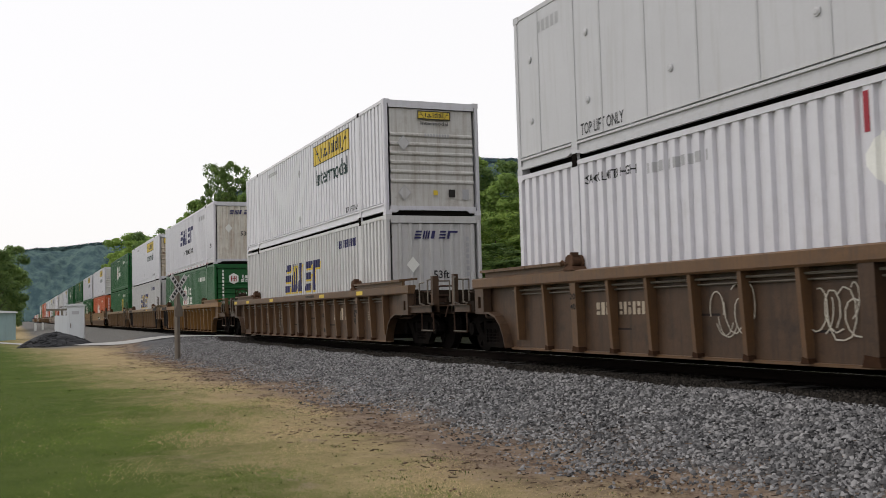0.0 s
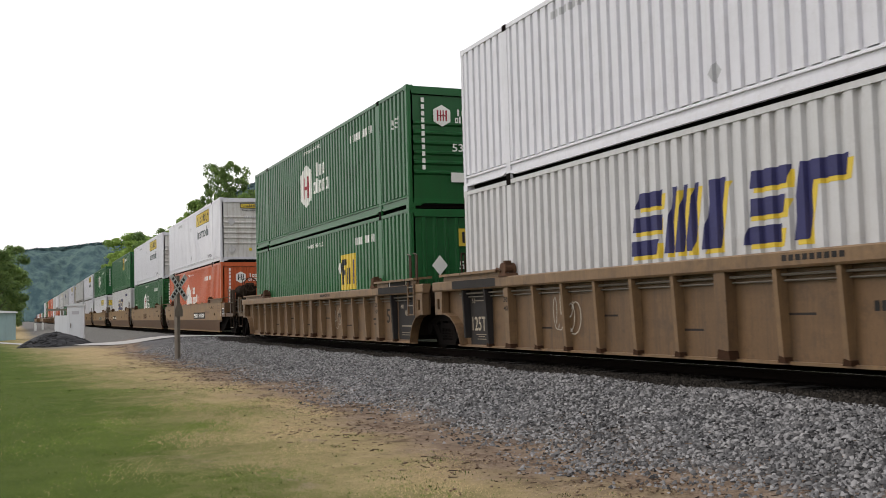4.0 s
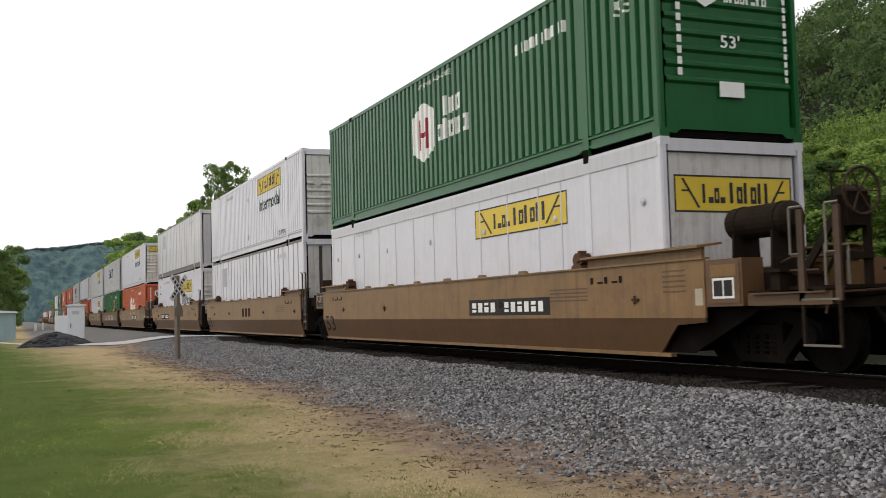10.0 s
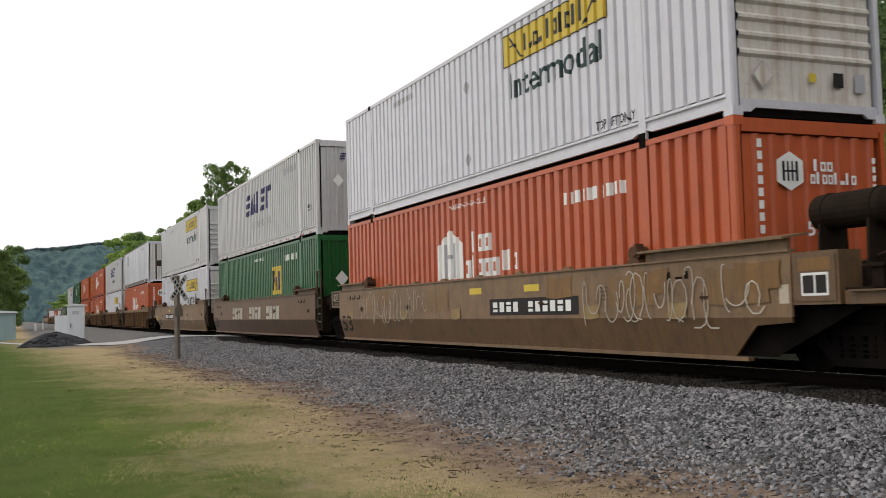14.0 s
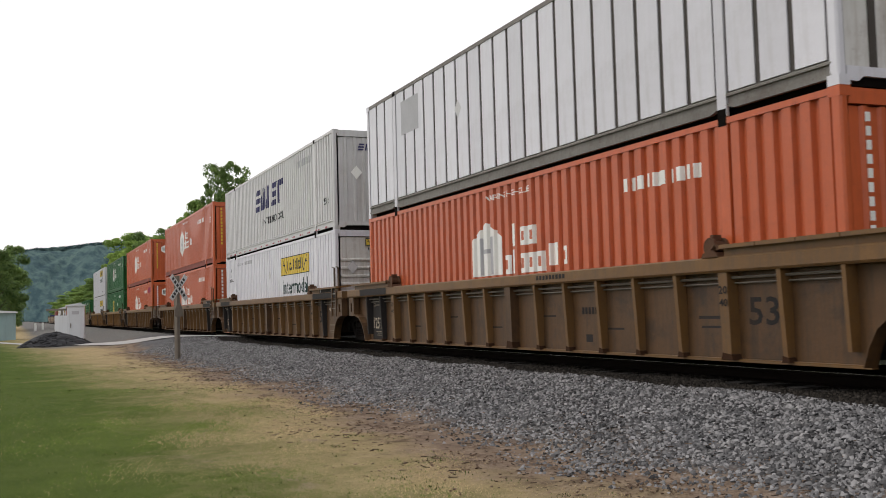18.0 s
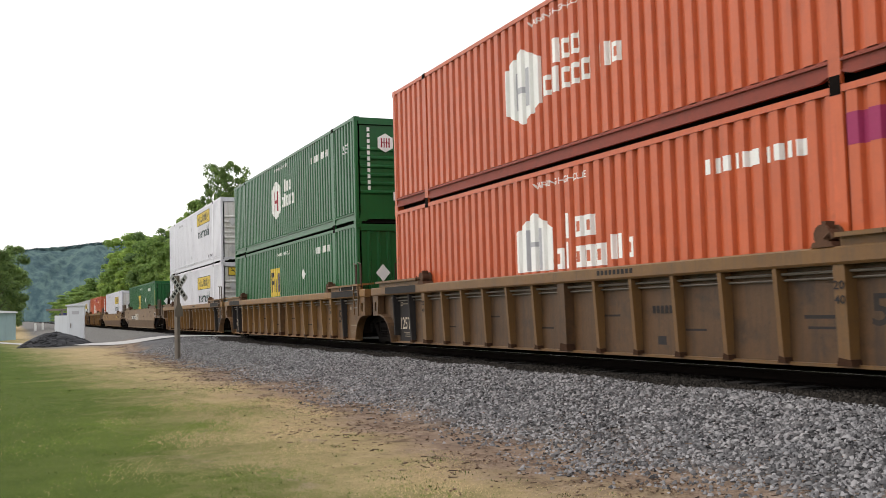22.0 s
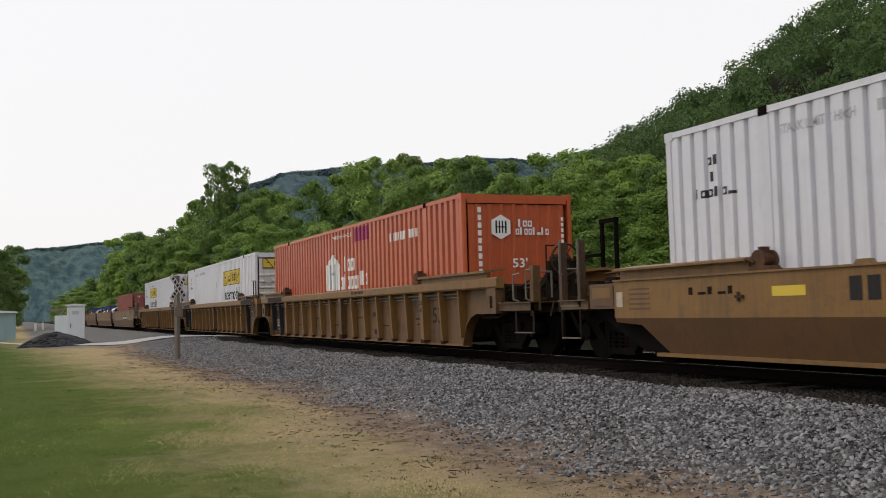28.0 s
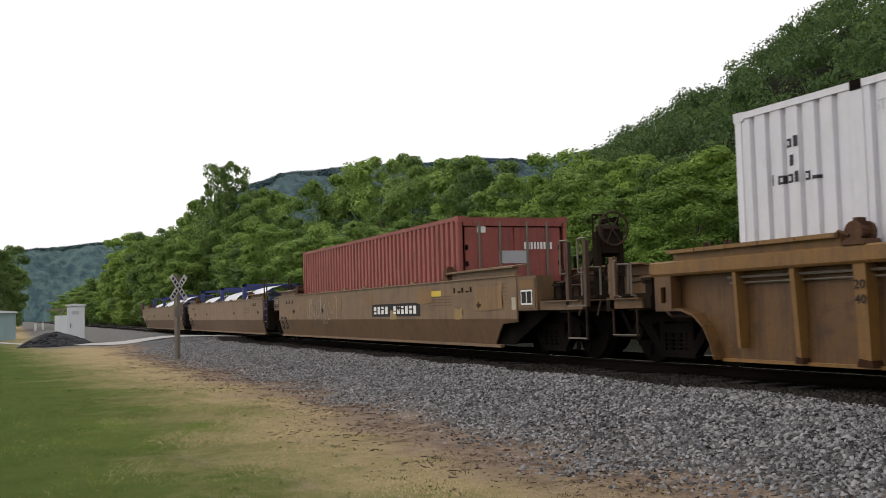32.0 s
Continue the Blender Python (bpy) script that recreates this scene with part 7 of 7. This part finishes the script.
def marker_posts():
    for k, (x, y) in enumerate(((-150, 2.5), (-150, 3.45))):
        z = float(land(x, y))
        c = thing("marker_post", "short white marker post in the gravel", "post", (x, y, z), "white marker posts")
        part("post", Build().box(-0.14, 0.14, -0.14, 0.14, -0.2, 1.0).prism([(-0.14, 1.0), (0.14, 1.0), (0, 1.1)], "x", -0.14, 0.14), CREAM, c)


def trackside_frame(x, y):
    c = thing("trackside_frame", "dark steel frame of posts and a beam beside the track", "frame", (x, y, float(land(x, y))))
    for dx in (0.0, 0.62):
        part("post", Build().box(dx - 0.04, dx + 0.04, -0.04, 0.04, -0.1, 3.35), STEEL, c)
    part("beam", Build().box(-0.06, 0.68, -0.05, 0.05, 3.35, 3.45), STEEL, c)
    part("low_beam", Build().box(-1.3, 0.0, -0.04, 0.04, 2.55, 2.63), STEEL, c)
    part("post", Build().box(-1.34, -1.26, -0.04, 0.04, -0.1, 2.63), STEEL, c)


trackside_frame(-21.0, 13.2)
build_lane()
crossbuck(-36.4, 5.25)
cabinet(-62.5, 3.25)
small_cabinet(-65.5, 2.6)
rubble_mound(-60, 2.1)
shed(-86, -1.35)
marker_posts()


# ---- trees ----
def leaf_cloud(rng, centres, radii, per, size, inner=0.15, up=0.4, loose=0.55):
    """Leaf quads on the shells of rounded lobes, with bigger ones deeper in: corners and soft normals."""
    n = len(centres) * per
    c = np.repeat(centres, per, 0)
    r = np.repeat(radii, per)
    d = rng.normal(size=(n, 3))
    d[:, 2] += 0.25
    d /= np.linalg.norm(d, axis=1)[:, None]
    deep = rng.random(n) < inner
    ripple = 1 + 0.10 * np.sin(7 * d[:, 0] + c[:, 1] * 3) * np.sin(6 * d[:, 1] + c[:, 0] * 3 + 5 * d[:, 2])
    pos = c + d * (r * np.where(deep, rng.uniform(0.35, 0.7, n), rng.uniform(0.84, 1.08, n)) * ripple)[:, None] * np.array([1, 1, 0.78])
    nrm = d + rng.normal(scale=loose, size=(n, 3))
    nrm *= np.where((nrm * d).sum(1) < 0, -1, 1)[:, None]
    nrm /= np.linalg.norm(nrm, axis=1)[:, None]
    t = np.cross(nrm, rng.normal(size=(n, 3)))
    t /= np.linalg.norm(t, axis=1)[:, None] + 1e-9
    b = np.cross(nrm, t)
    s = (size * rng.uniform(0.6, 1.35, n) * np.where(deep, 1.9, 1.0))[:, None]
    quad = np.stack([pos - t * s, pos - b * s * 0.6, pos + t * s, pos + b * s * 0.6], 1)
    soft = d * np.array([1, 1, 0.8]) + np.array([0, 0, up]) + 0.3 * nrm
    soft /= np.linalg.norm(soft, axis=1)[:, None]
    return quad, soft


def quads_mesh(name, cloud, material):
    quad, soft = cloud
    n = len(quad)
    me = bpy.data.meshes.new(name)
    me.vertices.add(4 * n)
    me.vertices.foreach_set("co", quad.reshape(-1, 3).ravel())
    me.loops.add(4 * n)
    me.loops.foreach_set("vertex_index", np.arange(4 * n, dtype=np.int32))
    me.polygons.add(n)
    me.polygons.foreach_set("loop_start", np.arange(0, 4 * n, 4, dtype=np.int32))
    me.polygons.foreach_set("use_smooth", np.ones(n, dtype=bool))
    me.update(calc_edges=True)
    me.normals_split_custom_set_from_vertices(np.repeat(soft, 4, 0))
    me.materials.append(material)
    return me


def crown_lobes(rng, high, wide, bare, lobes, ragged):
    """Rounded lobes of a broadleaf crown round the stem: full in the belly, uneven at the top."""
    cs, rs = [], []
    for k in range(lobes):
        u = (k + 0.5) / lobes
        belly = math.sqrt(max(0.0, 1 - ((u - 0.42) / 0.72) ** 2))
        a = k * 2.4 + rng.uniform(-0.4, 0.4)
        reach = wide * belly * rng.uniform(0.35, 0.72)
        rad = wide * rng.uniform(0.30, 0.46) * (0.42 + 0.58 * belly)
        if ragged and u > 0.6:
            rad *= rng.uniform(0.42, 0.7)
            reach *= 0.75 + 0.4 * rng.random()
        cs.append((math.cos(a) * reach, math.sin(a) * reach, high * (bare + (0.90 - bare) * u)))
        rs.append(rad)
        for j in range(3):                       # smaller tufts on each lobe
            d = rng.normal(size=3)
            d[2] = abs(d[2]) * 0.8
            d += np.array([math.cos(a), math.sin(a), 0.2]) * 0.8
            d /= np.linalg.norm(d)
            cs.append(tuple(np.array(cs[-1 - j]) + d * rad * 0.85 * np.array([1, 1, 0.8])))
            rs.append(rad * rng.uniform(0.38, 0.6))
    return np.array(cs), np.array(rs)


def tree_kind(seed, material, bare=0.06, ragged=False, lobes=22, per=82, leaf=0.13):
    """A template of height 10 and crown radius 2.6: (trunk mesh, crown mesh)."""
    rng = np.random.default_rng(seed)
    b = Build()
    lean = rng.uniform(-0.25, 0.25, 2)
    pts = [(lean[0] * k * k, lean[1] * k * k, (8.2 if ragged else 6.8) * k) for k in (0, 0.2, 0.45, 0.7, 1.0)]
    rad = (0.20, 0.16, 0.12, 0.075, 0.03)
    for i in range(4):
        b.tube(pts[i], pts[i + 1], rad[i], 7, rad[i + 1], False)
    for k in range(9):
        h = 0.25 + 0.07 * k
        a = k * 2.4
        p = (lean[0] * h * h, lean[1] * h * h, 6.8 * h)
        q = (p[0] + 1.5 * math.cos(a) * (1.1 - h), p[1] + 1.5 * math.sin(a) * (1.1 - h), p[2] + 1.2)
        b.tube(p, q, 0.07 * (1.2 - h), 5, 0.02, False)
    cs, rs = crown_lobes(rng, 9.6, 2.6, bare, lobes, ragged)
    return raw_mesh("trunk", b.v, b.f, BARK, True), quads_mesh("crown", leaf_cloud(rng, cs, rs, per, leaf), material)


# six kinds for the distance, haze in their leaf colour, four with finer leaves for the wood's near edge
FINE = dict(lobes=22, per=180, leaf=0.088)
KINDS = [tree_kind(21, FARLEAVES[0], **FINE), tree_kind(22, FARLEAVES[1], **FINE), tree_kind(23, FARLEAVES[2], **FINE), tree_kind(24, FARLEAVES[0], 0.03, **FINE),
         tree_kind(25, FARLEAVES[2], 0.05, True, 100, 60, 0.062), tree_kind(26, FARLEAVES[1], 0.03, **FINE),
         tree_kind(31, LEAVES[0], 0.03, False, 28, 250, 0.072), tree_kind(32, LEAVES[1], 0.03, False, 28, 250, 0.072), tree_kind(33, LEAVES[2], 0.03, False, 28, 250, 0.072)]
TREE_WORDS = ("full-crowned green broadleaf tree", "bright green broadleaf tree", "dark green broadleaf tree", "bushy green broadleaf tree",
              "tall tree with a ragged open top", "low bushy bright green tree", "leafy green broadleaf tree", "rounded bright green broadleaf tree", "shady dark green broadleaf tree")
TREES = [0]


def tree(x, y, high, wide, kind):
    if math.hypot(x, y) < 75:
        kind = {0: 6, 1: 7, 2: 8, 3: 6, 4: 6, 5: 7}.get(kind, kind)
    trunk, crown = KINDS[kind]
    z = float(land(x, y))
    TREES[0] += 1
    t = thing("tree", TREE_WORDS[kind] + " at the wood's edge", "tree", Matrix.LocRotScale((x, y, z - 0.1), Euler((0, 0, TREES[0] * 1.7)), (wide / 2.6, wide / 2.6, high / 10)), "trees behind the track")
    part("trunk", trunk, BARK, t)
    part("crown", crown, crown.materials[0], t, "leafy crown")


# x, y, height, crown radius, kind
HERO = [(-147, 28.5, 27.0, 5.6, 4), (-151, 31, 22.5, 5.0, 2), (-153, 26, 21.0, 5.0, 0), (-141, 31.5, 21.5, 4.8, 0), (-165, 26, 19.8, 5.2, 0), (-188, 24, 17.6, 5.4, 0), (-216, 24, 17.4, 6.0, 2), (-136, 32.6, 20.0, 4.8, 0), (-140, 29, 16.5, 4.6, 3),
        (-107, 25.5, 12.6, 4.2, 1), (-125, 36, 20.0, 4.8, 3), (-124, 40, 21.4, 5.4, 0), (-117, 42, 22.0, 5.6, 0), (-109, 43, 20.0, 5.4, 2), (-101, 42, 18.6, 5.0, 0), (-95, 43, 17.8, 4.8, 3),
        (-90, 43, 16.8, 4.4, 2), (-85, 43, 14.2, 4.2, 0), (-78, 45, 15.2, 4.4, 1), (-72, 45, 13.4, 3.9, 0), (-66, 46, 12.6, 3.8, 1),
        (-43.5, 33.7, 10.3, 4.2, 1), (-39, 30, 8.2, 3.4, 1), (-47, 31, 8.0, 3.4, 0), (-34, 31, 8.0, 3.4, 2), (-58, 42, 11.6, 3.8, 2)]
EDGE = [(-37, 37, 9.4, 3.8, 0), (-29, 32, 8.0, 3.4, 3), (-88, 30, 10.8, 4.2, 3), (-75, 30, 10.0, 3.9, 0), (-62, 30, 9.0, 3.6, 3), (-97, 30, 11.6, 4.4, 0), (-116, 30, 14.6, 4.6, 3),
        (-259, 24, 17.0, 6.6, 1), (-344, 24, 14.6, 7.0, 0), (-53, 34, 9.2, 3.8, 1), (-64, 38, 11.2, 3.9, 0), (-240, 25, 16.0, 6.0, 0), (-300, 24, 15.8, 6.5, 3), (-400, 24, 14.6, 8.0, 1),
        (-150, 24, 14.0, 4.5, 1), (-174, 22.5, 13.0, 4.8, 3), (-203, 22, 13.0, 5.2, 1), (-130, 27, 13.5, 4.6, 0)]
for row in HERO + EDGE:
    tree(*row)
# the belt between them, kept lower than the tall ones
belt = random.Random(9)
for i in range(34):
    bx = -20 - i * 6.6 + belt.uniform(-2, 2)
    by = belt.uniform(25, 36) - (3 if bx < -120 else 0)
    d = math.hypot(bx, by)
    tree(bx, by, d * 0.080 + belt.uniform(0, 0.022 * d), belt.uniform(3.2, 4.2) * (1 + max(0, -bx - 100) / 150), belt.choice((0, 1, 2, 3, 5)))
for i in range(16):
    tree(-232 - i * 22 + belt.uniform(-5, 5), belt.uniform(22, 28), belt.uniform(11.5, 14.5), belt.uniform(7, 9), belt.choice((0, 1, 2, 3)))
# trees on the near side of the track, far down the line
for row in ((-150, -2.2, 13.4, 4.4, 2), (-161, -6.0, 14.2, 4.8, 2), (-172, -2.6, 13.6, 4.6, 2), (-190, -5.5, 14.0, 5.0, 0), (-138, -7.5, 12.6, 4.0, 3), (-215, -3.0, 14.0, 5.0, 2), (-118, -4.8, 7.0, 3.4, 5)):
    tree(*row)


def woods():
    """The wooded hillside: rounded crowns of leaf clumps over the slope, in one mesh."""
    rng = np.random.default_rng(17)
    n = 3000
    x = -rng.uniform(-30, 420, n)
    y = 44 + 250 * rng.random(n) ** 1.25
    angle = np.degrees(np.arctan2(y, -x))
    seen = (angle < 52) & (angle > 12) & (x < 20)
    x, y = x[seen], y[seen]
    z = land(x, y)
    r = rng.uniform(2.6, 4.4, len(x))
    h = rng.uniform(4.5, 9.2, len(x))
    near = np.hypot(x, y) < 120
    for sel, m, per, leaf, nm in ((near, 9, 90, 0.165, "hillside_wood"), (~near, 7, 42, 0.28, "upper_hillside_wood")):
        k = int(sel.sum())
        d = rng.normal(size=(k, m, 3))
        d[..., 2] = np.abs(d[..., 2]) * 0.9
        d /= np.linalg.norm(d, axis=2)[..., None]
        cs = np.stack([x[sel], y[sel], z[sel] + h[sel] * 0.5], -1)[:, None] + d * (r[sel][:, None, None] * np.array([0.7, 0.7, 0.9]))
        rs = (r[sel][:, None] * rng.uniform(0.42, 0.62, (k, m))).ravel()
        me = quads_mesh(nm, leaf_cloud(rng, cs.reshape(-1, 3), rs, per, leaf, 0.06), HILLWOOD if nm == "hillside_wood" else HILLHIGH)
        tagged(new(nm, me), "dense green broadleaf wood covering a steep hillside", "woods", kind="stuff")


woods()


def far_ridge(points, depth, material, label, seed, crowns, size):
    """A distant wooded ridge: a long hill along the given crest line, and the tree crowns on its slope."""
    rng = np.random.default_rng(seed)
    pts = np.array(points, float)
    s = np.linspace(0, 1, len(pts))

    def at(t, k):
        c = np.stack([np.interp(t, s, pts[:, i]) for i in range(3)], -1)
        toward = c[:, :2] / np.hypot(c[:, 0], c[:, 1])[:, None]
        fold = 1 - (0.10 * np.sin(t * 37) + 0.03 * np.sin(t * 131 + k * 20)) * np.sin(k * math.pi)       # shallow ravines
        return np.concatenate([c[:, :2] - toward * depth * k[:, None], (c[:, 2] * (1 - k ** 1.3) * fold - 2 * k)[:, None]], 1)
    n, rows = 300, 60
    t, k = np.meshgrid(np.linspace(0, 1, n), np.linspace(0, 1, rows + 1))
    v = at(t.ravel(), k.ravel())
    v[:, 2] += rng.uniform(-0.15, 0.2, len(v)) * size * (k.ravel() > 0.02)          # uneven canopy
    f = [(j * n + i, j * n + i + 1, (j + 1) * n + i + 1, (j + 1) * n + i) for j in range(rows) for i in range(n - 1)]
    ridge = new("backdrop_ridge", raw_mesh("backdrop_ridge", v.tolist(), f, material, True))
    tagged(ridge, label, "hill", kind="structure")
    c = at(rng.random(crowns), 0.05 * rng.random(crowns) ** 2)
    c[:, 2] += size * 0.15
    wood = new("ridge_wood", quads_mesh("ridge_wood", leaf_cloud(rng, c, size * rng.uniform(0.6, 1.4, crowns), 18, size * 0.28, 0.15, 1.9, 0.15), material))
    tagged(wood, "tree crowns covering the " + label.split(" ridge")[0] + " ridge", "woods", kind="stuff")


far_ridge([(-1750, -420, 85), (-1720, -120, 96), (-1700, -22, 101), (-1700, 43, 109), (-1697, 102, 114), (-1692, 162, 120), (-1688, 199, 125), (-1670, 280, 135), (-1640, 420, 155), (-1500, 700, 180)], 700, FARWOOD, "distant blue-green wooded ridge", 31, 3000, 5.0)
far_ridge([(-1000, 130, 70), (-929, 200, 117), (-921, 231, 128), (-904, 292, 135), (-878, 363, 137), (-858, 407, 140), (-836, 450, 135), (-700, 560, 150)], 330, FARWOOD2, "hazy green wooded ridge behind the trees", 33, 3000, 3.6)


def motions():
    """The train runs by at an even speed; its wheels roll."""
    for ob, x, z in TRAIN:
        walk(ob, [(0, pose(x, TRACK, z)), (32, pose(x + SPEED * 32, TRACK, z))])
    step = SPEED / FPS / 0.455
    for s in (-1, 1):
        first = WHEELS[s][0]
        walk(first, [(i / FPS, pose(s * 0.89, 0, 0.455, 0, math.degrees(step * i), 0)) for i in range(32 * FPS + 1)])
        for w in WHEELS[s][1:]:
            w.rotation_mode = "QUATERNION"
            w.animation_data_create()
            w.animation_data.action = first.animation_data.action
            w.animation_data.action_slot = first.animation_data.action_slot


motions()
